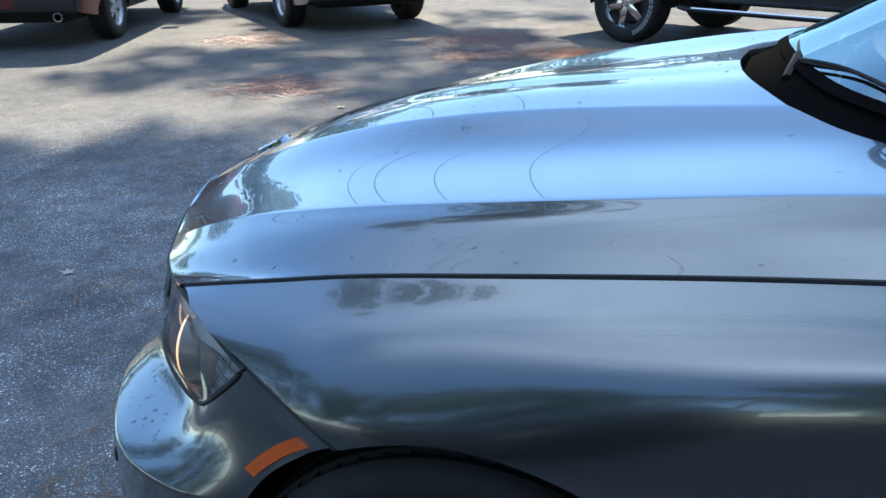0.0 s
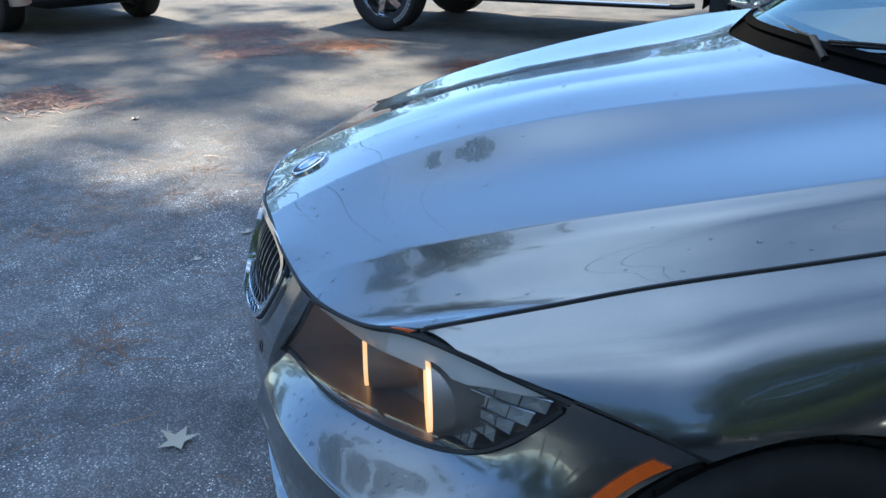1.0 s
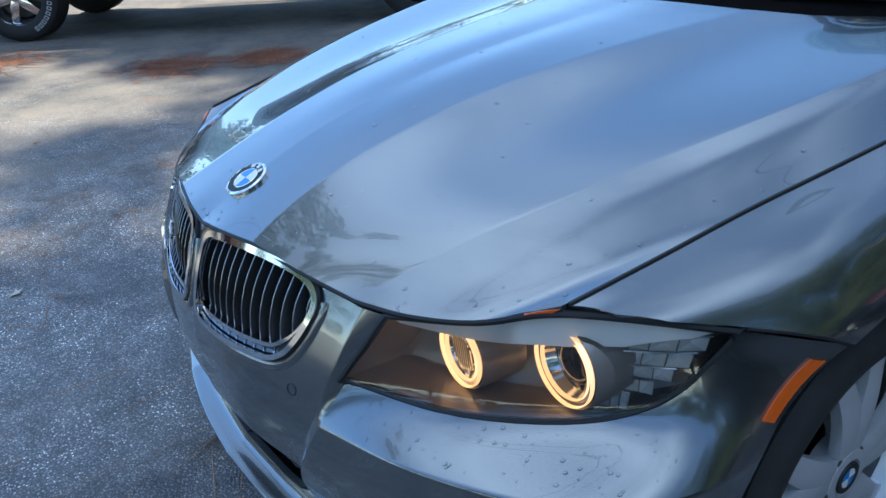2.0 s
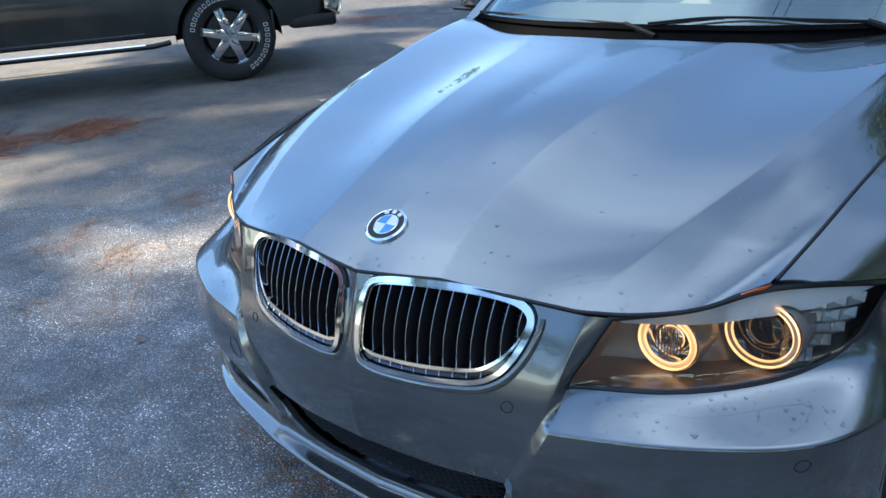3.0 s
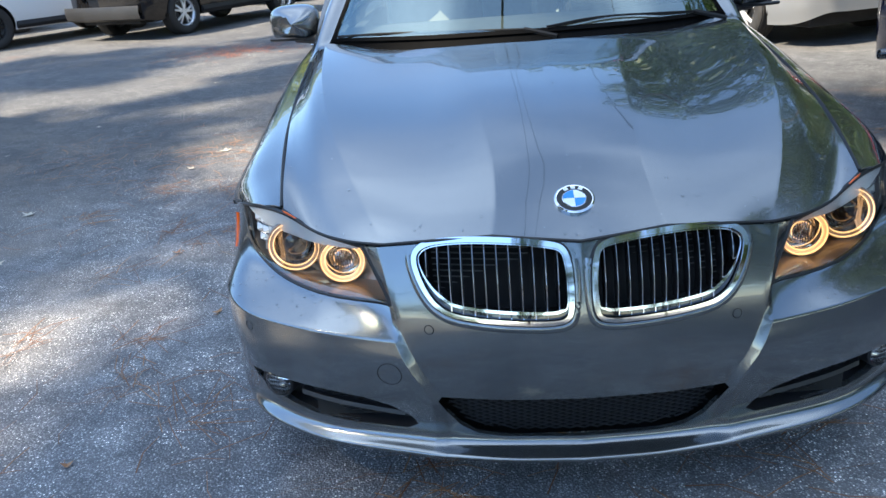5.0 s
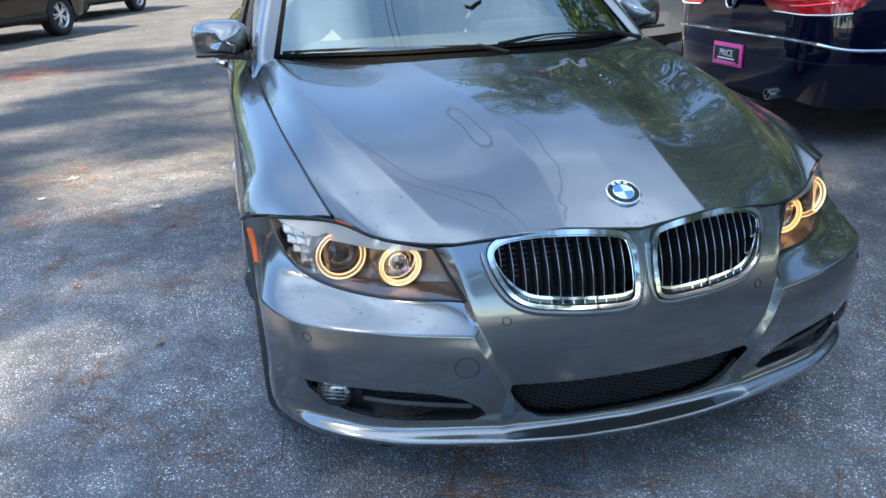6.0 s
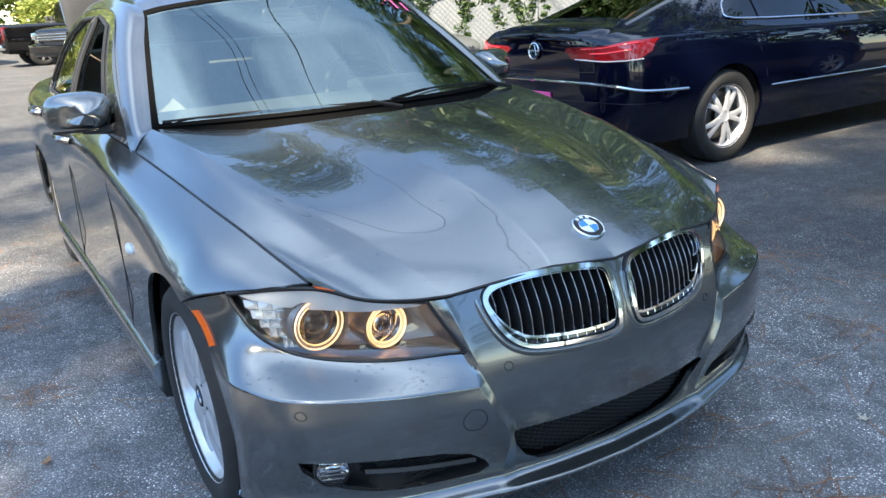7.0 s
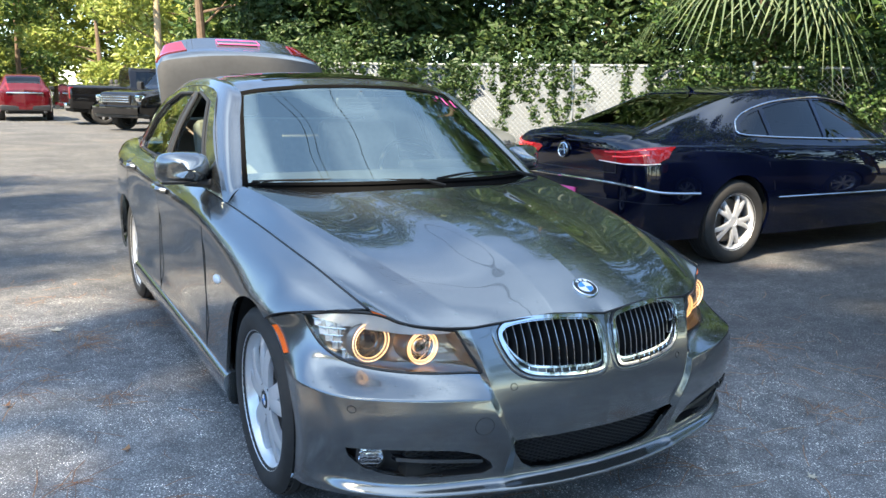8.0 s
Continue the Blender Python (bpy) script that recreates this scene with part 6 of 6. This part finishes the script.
def again(first, label, m, old, paint, rim=None, old_rim=None):
    """A copy of a car in another colour."""
    c = tagged(copy_thing(first, m), label)
    for o in c.children_recursive:
        if o.data and o.data.materials:
            for a, b in ((old, paint), (old_rim, rim)):
                if b is not None and a is not None and o.data.materials[0] == a and a != b:
                    o.data = o.data.copy()
                    o.data.materials[0] = b
    return c


first_suv = suv("red sport utility car with twin exhaust tips and black bumper", heading(-.95, -.31, -8.75, -7.35), M_REDP)
for label, m, paint, rim in (
        ("silver sport utility car on five-spoke wheels", heading(.75, .66, -8.25, -3.55), M_SILVERP, None),
        ("black compact sport utility car with chrome grille bars", heading(-.42, -.91, -5.75, 11.75), M_BLACKP, None),
        ("white sport utility car on black wheels", heading(-.55, -.83, -8.8, 11.5), M_WHITEP, M_DKSILV),
        ("white sport utility car on silver wheels", heading(-.55, -.83, -11.6, 12.4), M_WHITEP, None),
        ("dark grey sport utility car in the row", heading(-.55, -.83, -14.2, 13.0), M_GREENGREY, None),
        ("black sport utility car behind the others", heading(-.42, -.91, -5.0, 17.8), M_BLACKP, None),
        ("red sport utility car seen from behind", heading(0, 1, -.75, 33.6), M_REDP, None)):
    again(first_suv, label, m, M_REDP, paint, rim, M_ALLOY)
dark_pickup = pickup("dark pickup truck with a chrome-barred grille", heading(-.85, -.53, 2.25, 23.2), M_BLACKP, M_CHROME)
again(dark_pickup, "black pickup truck with red rear lamps", heading(.97, .10, 5.1, 28.2), M_BLACKP, M_BLACKP)
again(black, "dark grey saloon car parked by the fence", heading(.35, -.94, 3.30, 6.35), M_BLACKP, M_SILVERP)

# ---------------------------------------------------------------- ground
bm = bmesh.new()
bmesh.ops.create_grid(bm, x_segments=60, y_segments=60, size=300)
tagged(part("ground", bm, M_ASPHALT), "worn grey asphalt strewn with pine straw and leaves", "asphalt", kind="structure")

# ---------------------------------------------------------------- trees
M_BARK = plain_mat("bark", (0.13, 0.09, 0.06), 0.9, var=0.4, scale=12, bumpy=0.8)
M_LEAF = leaf_mat("green_leaves", (0.035, 0.075, 0.018), (0.07, 0.13, 0.03), (0.16, 0.20, 0.05))
M_LEAF_D = leaf_mat("dark_leaves", (0.026, 0.056, 0.016), (0.052, 0.095, 0.027), (0.10, 0.14, 0.042))
M_PINE = leaf_mat("pine_foliage", (0.085, 0.11, 0.05), (0.12, 0.15, 0.07), (0.18, 0.20, 0.10), 0.6)
# brighter, yellower leaves for the far trees: sunlight put into the colour
M_LEAF_Y = leaf_mat("sun_coloured_leaves", (0.16, 0.21, 0.04), (0.26, 0.31, 0.06), (0.42, 0.42, 0.10))


def leaf_cloud(rng, centres, radii, count, size, flatness=0.6):
    """Verts and faces of many small bent leaves gathered in clumps."""
    k = rng.integers(0, len(centres), count)
    d = rng.normal(size=(count, 3))
    d /= np.linalg.norm(d, axis=1)[:, None]
    r = np.asarray(radii)[k] * rng.random(count) ** 0.45
    c = np.asarray(centres)[k] + d * r[:, None] * np.array([1, 1, .75])
    a = rng.normal(size=(count, 3))
    a[:, 2] *= flatness
    a /= np.linalg.norm(a, axis=1)[:, None]
    b = np.cross(a, rng.normal(size=(count, 3)))
    b /= np.linalg.norm(b, axis=1)[:, None]
    s = size * (0.6 + 0.8 * rng.random(count))[:, None]
    n = np.cross(a, b)
    v = np.stack([c - a * s, c - b * s * .45 + n * s * .12, c + a * s, c + b * s * .45 + n * s * .12], 1).reshape(-1, 3)
    f = np.arange(count * 4).reshape(-1, 4)
    return v, f


def tree(name, label, base, height, spread, leaves, size, mat, seed, trunk_r=.16, low=.35, group="", top=None, clump=1.0):
    rng = np.random.default_rng(seed)
    ob = thing(name, label, "tree", Matrix.Translation(base), group)
    bm = bmesh.new()
    lean = rng.normal(size=2) * .04 * height if top is None else np.asarray(top, float)
    path = [(lean[0] * t ** 2, lean[1] * t ** 2, height * .8 * t) for t in np.linspace(0, 1, 8)]
    tube(bm, path, [trunk_r * (1.25 - t) for t in np.linspace(0, 1, 8)], 9)
    centres, radii = [], []
    for k in range(11):
        t = low + (1 - low) * (k + rng.random()) / 11
        a = rng.random() * 6.283
        reach = spread * (.35 + .65 * math.sin(math.pi * min(1, (t - low) / (1 - low) * .85 + .12))) * (.7 + .5 * rng.random())
        p0 = Vector((lean[0] * t ** 2, lean[1] * t ** 2, height * .8 * t))
        p1 = p0 + Vector((math.cos(a) * reach, math.sin(a) * reach, height * .12 * rng.random() + reach * .25))
        mid = (p0 + p1) / 2 + Vector((0, 0, -.06 * reach))
        tube(bm, [p0, mid, p1], [trunk_r * .35 * (1.2 - t), trunk_r * .25 * (1.2 - t), .015], 6)
        for q in (.5, .75, 1.0):
            p = p0.lerp(p1, q) + Vector(rng.normal(size=3) * .25)
            centres.append(tuple(p))
            radii.append(spread * clump * (.20 + .16 * rng.random()))
    centres.append((lean[0], lean[1], height * .86))
    radii.append(spread * .32)
    part("trunk", bm, M_BARK, ob)
    v, f = leaf_cloud(rng, centres, radii, leaves, size)
    tagged(link_mesh("crown", v, f, mat, ob, smooth=False), kind="stuff")
    return ob


# tall pines whose high crowns throw their shade over the yard
for k, (x, y, h, sp, nl) in enumerate(((-10.8, -5.2, 17, 3.8, 3200), (-14.6, -4.2, 21, 3.8, 4200), (-4.8, -9.8, 17, 5.6, 9000), (-16.5, -9.5, 18, 3.4, 2000), (-6.8, -10.2, 18, 4.4, 8000), (-7.2, -10.6, 17, 3.6, 5000), (-3.4, -10.4, 18, 4.6, 4500), (-17.0, -.7, 24, 4.6, 5200))):
    tree("pine_tree", "tall pine with a high crown shading the yard", (x - 9.4, y - 5.3, 0), h + 12, sp, nl, .17, M_PINE, 20 + k, .030, .80, "pines by the yard", top={4: (.3, 3.6), 5: (-1.6, 4.6), 6: (-1.4, 5.6)}.get(k), clump=.78 if k in (4, 5) else .50 if k in (0, 6) else .60)
# leafy edge of the yard behind the path
for k, (x, y, h, sp) in enumerate(((-1.5, -15.5, 8, 3.2), (3.0, -14.0, 8.5, 3.2), (7.2, -12.5, 8, 3.2), (11.2, -10.0, 9, 3.4), (14.8, -6.5, 8.5, 3.4), (16.5, -2.0, 8, 3.2))):
    tree("broadleaf_tree", "leafy green tree at the edge of the yard", (x, y, 0), h, sp, 5000, .13, M_LEAF_D, 120 + k, .15, .10, "trees round the yard")

# trees that close the yard on the far side of the parked rows
for k in range(13):
    a = radians(118 + 10.5 * k)
    d = 31 + 5 * (k * 29 % 7) / 7
    tree("broadleaf_tree", "leafy green tree at the edge of the yard", (d * math.cos(a), 4 + d * math.sin(a), 0), 5.4 + (k * 31 % 6) * .4, 3.6, 4500, .17, M_LEAF if k % 2 else M_LEAF_D, 150 + k, .16, .08, "trees round the yard")
for k, (x, y, h) in enumerate(((13.5, -8.5, 8.5), (15.5, -4.6, 9), (16.6, .2, 13), (17.0, 4.4, 15), (13.0, -11.8, 8.5))):
    tree("broadleaf_tree", "leafy green tree at the edge of the yard", (x, y, 0), h, 3.4, 5000, .14, M_LEAF, 180 + k, .16, .12, "trees round the yard")

# ---------------------------------------------------------------- fence and greenery
M_GALV = plain_mat("galvanised_steel", (0.42, 0.43, 0.43), 0.45, 0.8, var=0.15)
M_WALLP = plain_mat("pale_painted_wall", (0.15, 0.168, 0.190), 0.8, var=0.12, scale=3.0, bumpy=0.2)
F0, F1 = Vector((2.7, 11.7, 0)), Vector((12.5, 2.2, 0))
along = (F1 - F0).normalized()
out_dir = Vector((-along.y, along.x, 0))
if out_dir.x + out_dir.y < 0:
    out_dir = -out_dir
flen = (F1 - F0).length
fence = thing("chain_link_fence", "galvanised chain-link fence overgrown with vines", "fence")
for k in range(6):
    p = F0 + along * (flen * k / 5)
    bm = bmesh.new()
    tube(bm, [p, p + Vector((0, 0, 1.82))], .030, 10)
    lathe(bm, [(.036, 1.80), (.034, 1.84), (.002, 1.86)], 10, "z", Matrix.Translation(p))
    part("fence_post", bm, M_GALV, fence)
bm = bmesh.new()
tube(bm, [F0 + Vector((0, 0, 1.76)), F1 + Vector((0, 0, 1.76))], .021, 8)
part("top_rail", bm, M_GALV, fence)
bm = bmesh.new()
pitch, high = .085, 1.72
n = int(flen / pitch)
for k in range(-int(high / pitch), n):
    for sgn in (1, -1):
        a0, a1 = k * pitch, k * pitch + high
        if sgn < 0:
            a0, a1 = a1, a0
        z0, z1 = 0.03, high + .03
        # clip to the fence's ends
        def cl(a, z, b, w):
            if a < 0:
                return 0.0, z + (w - z) * (0 - a) / (b - a)
            if a > flen:
                return flen, z + (w - z) * (flen - a) / (b - a)
            return a, z
        (pa, za), (pb, zb) = cl(a0, z0, a1, z1), cl(a1, z1, a0, z0)
        p, q = F0 + along * pa + Vector((0, 0, za)), F0 + along * pb + Vector((0, 0, zb))
        if (p - q).length > .02:
            tube(bm, [p + out_dir * .004 * sgn, q + out_dir * .004 * sgn], .0028, 3, cap=False)
tagged(part("wire_mesh", bm, M_GALV, fence), kind="stuff")
bm = bmesh.new()
wa, wb = F0 + out_dir * 1.6, F1 + out_dir * 1.6
wm = Matrix.Translation(wa) @ pose(0, 0, 0, 0, 0, math.degrees(math.atan2(along.y, along.x)))
box(bm, 0, 0, 0, flen, .2, 1.85, .02, m=wm)
tagged(part("wall_1", bm, M_WALLP), "pale painted wall behind the fence", "wall", kind="structure")

rng = np.random.default_rng(5)
cs, rs = [], []
for k in range(150):
    t = rng.random() * flen
    z = 1.78 + rng.normal() * .22 + .3 * max(0, math.sin(t * .9 + .6))
    p = F0 + along * t + out_dir * rng.normal() * .12
    cs.append((p.x, p.y, max(1.25, z)))
    rs.append(.14 + .16 * rng.random())
for k in range(120):
    t = rng.random() * flen
    drop = rng.random() ** .6 * 1.5
    for q in np.linspace(0, drop, int(drop / .12) + 2):
        p = F0 + along * (t + rng.normal() * .05) - out_dir * .03
        cs.append((p.x, p.y, 1.75 - q))
        rs.append(.05 + .09 * rng.random())
v, f = leaf_cloud(rng, cs, rs, 42000, .042)
tagged(link_mesh("climbing_vine", v, f, M_LEAF_D, smooth=False), "dense green vine hanging over the fence", "vine", kind="stuff")
cs, rs = [], []
for k in range(110):
    t = flen * (.50 + .50 * rng.random() ** .8)
    p = F0 + along * t + out_dir * (.1 + rng.random() * .5)
    cs.append((p.x, p.y, .9 + rng.random() * 2.0))
    rs.append(.35 + .25 * rng.random())
v, f = leaf_cloud(rng, cs, rs, 30000, .055)
tagged(link_mesh("ivy_bank", v, f, M_LEAF, smooth=False), "bank of green ivy leaves behind the fence", "ivy", kind="stuff")

cs, rs = [], []
for k in range(300):
    t = -1.5 + (flen + 3) * rng.random()
    p = F0 + along * t + out_dir * (1.9 + rng.random() * 1.6)
    cs.append((p.x, p.y, 1.5 + 4.6 * rng.random() ** 1.3))
    rs.append(.45 + .35 * rng.random())
v, f = leaf_cloud(rng, cs, rs, 130000, .085)
tagged(link_mesh("tall_hedge", v, f, M_LEAF_D, smooth=False), "tall unclipped green hedge beyond the wall", "hedge", kind="stuff")

k = 0
for t in np.linspace(-.2, 1.05, 9):
    p = F0 + along * (flen * t) + out_dir * (2.4 + 1.4 * (k % 2))
    tree("hedge_tree", "dense broadleaf tree behind the fence", (p.x, p.y, 0), 7.6 + (k * 37 % 5) * .5 + 6.5 * max(0.0, t), 2.9 + .9 * max(0.0, t), 11000, .10 + .02 * max(0.0, t), M_LEAF_D if k % 3 else M_LEAF, 40 + k, .11, .16, "trees behind the fence")
    k += 1
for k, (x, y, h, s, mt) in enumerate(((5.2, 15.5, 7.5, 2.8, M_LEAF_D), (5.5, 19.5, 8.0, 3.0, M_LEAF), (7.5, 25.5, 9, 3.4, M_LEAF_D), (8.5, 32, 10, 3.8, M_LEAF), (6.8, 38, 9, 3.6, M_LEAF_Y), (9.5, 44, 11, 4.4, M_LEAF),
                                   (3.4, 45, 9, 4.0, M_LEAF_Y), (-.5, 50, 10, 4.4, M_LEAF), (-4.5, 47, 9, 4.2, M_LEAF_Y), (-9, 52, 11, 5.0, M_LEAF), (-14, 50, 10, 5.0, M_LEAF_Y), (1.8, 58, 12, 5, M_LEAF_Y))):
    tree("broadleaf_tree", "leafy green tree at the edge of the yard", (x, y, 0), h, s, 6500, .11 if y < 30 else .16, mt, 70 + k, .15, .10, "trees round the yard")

# wooden pole
bm = bmesh.new()
tube(bm, [(4.95, 36.0, 0), (4.95, 36.0, 5), (4.98, 36.0, 10)], [.17, .15, .12], 12)
tagged(part("utility_pole", bm, plain_mat("weathered_wood", (0.42, 0.32, 0.20), .85, var=.25, scale=9, bumpy=.5)), "weathered wooden utility pole", "pole")

# overhead cables that the windscreen mirrors
for a, b in (((1.0, -16, 7.3), (4.96, 36, 9.4)), ((-.55, -16, 7.2), (1.7, 58, 9.0)), ((-.25, -16, 7.5), (2.0, 58, 9.3))):
    bm = bmesh.new()
    tube(bm, [(a[0] + (b[0] - a[0]) * t, a[1] + (b[1] - a[1]) * t, a[2] + (b[2] - a[2]) * t - 2.0 * t * (1 - t)) for t in np.linspace(0, 1, 21)], .013, 6)
    tagged(part("overhead_cable", bm, M_SEAL), "thin black cable strung high over the yard", "cable", "overhead cables")

# fan palm
M_PALM = leaf_mat("palm_blades", (0.05, 0.085, 0.035), (0.085, 0.125, 0.058), (0.15, 0.185, 0.09), .25)
palm = thing("fan_palm", "fan palm with drooping grey-green fronds", "palm", Matrix.Translation((9.3, 6.4, .45)))
bm = bmesh.new()
tube(bm, [(.4, .3, 0), (.35, .25, 1.2), (.1, .1, 2.6), (0, 0, 3.8)], [.20, .17, .16, .18], 12)
part("trunk", bm, M_BARK, palm)
rng = np.random.default_rng(9)
for k in range(24):
    a = k * 2.4 + rng.normal() * .2
    up = .70 - 1.45 * (k / 24) + rng.normal() * .08
    d = Vector((math.cos(a), math.sin(a), up)).normalized()
    p0 = Vector((0, 0, 3.65))
    stalk = 1.25 + .3 * rng.random()
    path = [p0 + d * (stalk * t) + Vector((0, 0, -.30 * t * t)) for t in np.linspace(0, 1, 5)]
    bm = bmesh.new()
    tube(bm, path, [.022, .018, .015, .012, .009], 5)
    st = part("stalk", bm, M_PALM, palm)
    h = path[-1]
    d2 = (path[-1] - path[-2]).normalized()
    side = d2.cross(Vector((0, 0, 1))).normalized()
    upv = side.cross(d2).normalized()
    bm = bmesh.new()
    for j in range(30):
        b = radians(-118 + 236 * j / 29)
        w = (d2 * math.cos(b) + side * math.sin(b)).normalized()
        ln = (1.15 + .15 * rng.random()) * (1 - .22 * abs(b) / 2.06)
        ww = w.cross(upv).normalized() * .020
        row = []
        for t, wd in ((0, .25), (.3, 1.0), (.65, .75), (1.0, .08)):
            p = h + w * (ln * t) + upv * (.10 * t - .08 * abs(math.sin(b)) * t) + Vector((0, 0, -.34 * ln * t * t * (1 + .5 * rng.random())))
            row.append([p - ww * wd, p + upv * .010 * wd, p + ww * wd])
        grid_mesh(bm, row)
    part("frond", bm, M_PALM, palm, sharp=80)

# far wood that closes the yard
rng = np.random.default_rng(31)
cs, rs = [], []
for k in range(800):
    a = rng.random()
    x = -30 + 46 * a
    cs.append((x, 56 + 8 * rng.random() + .02 * x * x * .2, rng.random() ** .8 * 15))
    rs.append(1.3 + 1.0 * rng.random())
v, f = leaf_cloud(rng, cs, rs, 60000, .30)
tagged(link_mesh("far_wood", v, f, M_LEAF_Y, smooth=False), "wood beyond the yard with sunlight in its leaf colour", "woodland", kind="stuff")
rng = np.random.default_rng(32)
cs, rs = [], []
for k in range(150):
    y = 13 + 34 * rng.random()
    cs.append((6.0 + .16 * (y - 13) + 1.6 * rng.random(), y, rng.random() ** .8 * 5.5))
    rs.append(.7 + .6 * rng.random())
v, f = leaf_cloud(rng, cs, rs, 30000, .12)
tagged(link_mesh("side_thicket", v, f, M_LEAF, smooth=False), "thicket of green shrubs along the yard", "shrubs", kind="stuff")

# ---------------------------------------------------------------- litter on the asphalt
M_STRAW = leaf_mat("pine_straw", (0.16, 0.065, 0.025), (0.26, 0.12, 0.045), (0.38, 0.21, 0.09), 0.1)
M_DRY = leaf_mat("dry_leaves", (0.40, 0.33, 0.23), (0.52, 0.46, 0.35), (0.60, 0.55, 0.44), 0.1)
rng = np.random.default_rng(12)


def needles(centres, count, spread, lo, hi, wide=1.0):
    v, f = [], []
    for k in range(count):
        cx, cy, s = centres[rng.integers(0, len(centres))]
        x, y = cx + rng.normal() * s * spread, cy + rng.normal() * s * spread
        a, l, w = rng.random() * 6.283, lo + (hi - lo) * rng.random(), .0009 * wide + .0008 * wide * rng.random()
        bend = rng.normal() * .25
        p = np.array([x, y])
        s0 = len(v)
        for j, t in enumerate((0, .5, 1)):
            q = p + l * t * np.array([math.cos(a + bend * t), math.sin(a + bend * t)])
            nx, ny = -math.sin(a) * w, math.cos(a) * w
            z = .003 + .004 * math.sin(math.pi * t) + .004 * rng.random()
            v += [(q[0] - nx, q[1] - ny, z), (q[0] + nx, q[1] + ny, z + .0008)]
        f += [(s0, s0 + 2, s0 + 3, s0 + 1), (s0 + 2, s0 + 4, s0 + 5, s0 + 3)]
    return v, f


near = [(rng.uniform(-3.2, 2.4), rng.uniform(-2.6, 3.5), .25 + .3 * rng.random()) for _ in range(60)]
v, f = needles(near, 2000, 1.0, .08, .20)
tagged(link_mesh("pine_needles", v, f, M_STRAW, smooth=False), "loose brown pine needles scattered on asphalt", "pine needles", kind="stuff")
clumps = [(rng.uniform(-2.6, 2.6), rng.uniform(-1.8, 2.5), .05) for _ in range(60)]
v, f = needles(clumps, 1300, 1.0, .09, .21)
tagged(link_mesh("needle_clumps", v, f, M_STRAW, smooth=False), "small bundles of brown pine needles", "pine needles", kind="stuff")
mats = [(-6.9, -1.45, .30), (-6.5, -4.1, .26), (-4.1, -2.6, .22), (-6.1, -.55, .22), (-4.8, .6, .18), (-5.9, -1.4, .22), (-4.55, 1.25, .16), (-7.1, -1.6, .30), (-6.8, 6.9, .30), (-3.4, 8.5, .4)]
v, f = needles(mats, 4400, 1.0, .08, .20, 3.2)
M_STRAW_R = leaf_mat("red_pine_straw", (0.13, 0.035, 0.015), (0.22, 0.070, 0.028), (0.34, 0.15, 0.065), 0.1)
tagged(link_mesh("straw_mats", v, f, M_STRAW_R, smooth=False), "matted orange-brown pine straw on asphalt", "pine straw", kind="stuff")


def leaf_mesh(name, points, size, mat):
    """A curled fallen leaf with lobes and a stalk."""
    bm = bmesh.new()
    c = bm.verts.new((0, 0, .004))
    ring = []
    n = points * 2
    for k in range(n):
        a = 2 * math.pi * k / n
        r = size * (1.0 if k % 2 == 0 else .42)
        ring.append(bm.verts.new((r * math.cos(a), r * math.sin(a), .004 + (.010 if k % 2 == 0 else .002) * (1 + .6 * math.sin(a * 2)))))
    for k in range(n):
        bm.faces.new((c, ring[k], ring[(k + 1) % n]))
    tube(bm, [(0, 0, .004), (-size * .9, -size * .3, .008), (-size * 1.3, -size * .2, .012)], .0012, 4)
    return part(name, bm, mat)


star = tagged(leaf_mesh("fallen_leaf", 5, .054, M_DRY), "pale star-shaped fallen leaf on asphalt", "leaf", "fallen leaves")
star.matrix_basis = pose(-.125, -.993, .002, 0, 0, 20)
oval = tagged(leaf_mesh("fallen_leaf", 3, .026, M_STRAW), "small brown curled leaf on asphalt", "leaf", "fallen leaves")
oval.matrix_basis = pose(-1.2, .487, .002, 0, 0, 70)
for k, (x, y) in enumerate(((-1.247, -1.119), (-.675, -1.84), (-1.34, 2.19), (.90, -.82), (-2.0, 2.6), (-1.9, 3.0))):
    copy_thing(star, pose(x, y, .002, 0, 0, k * 77) @ Matrix.Scale(.45 + .2 * (k % 3), 4)).scale = (.45 + .2 * (k % 3),) * 3
for k in range(44):
    x, y = rng.uniform(-3.6, 2.8), rng.uniform(-2.4, 6.0)
    if abs(x) < 1.0 and -.8 < y < 4:
        continue
    o = copy_thing(oval if k % 3 else star, pose(x, y, .002, rng.normal() * 6, rng.normal() * 6, rng.random() * 360))
    o.scale = (.35 + .7 * rng.random(),) * 3
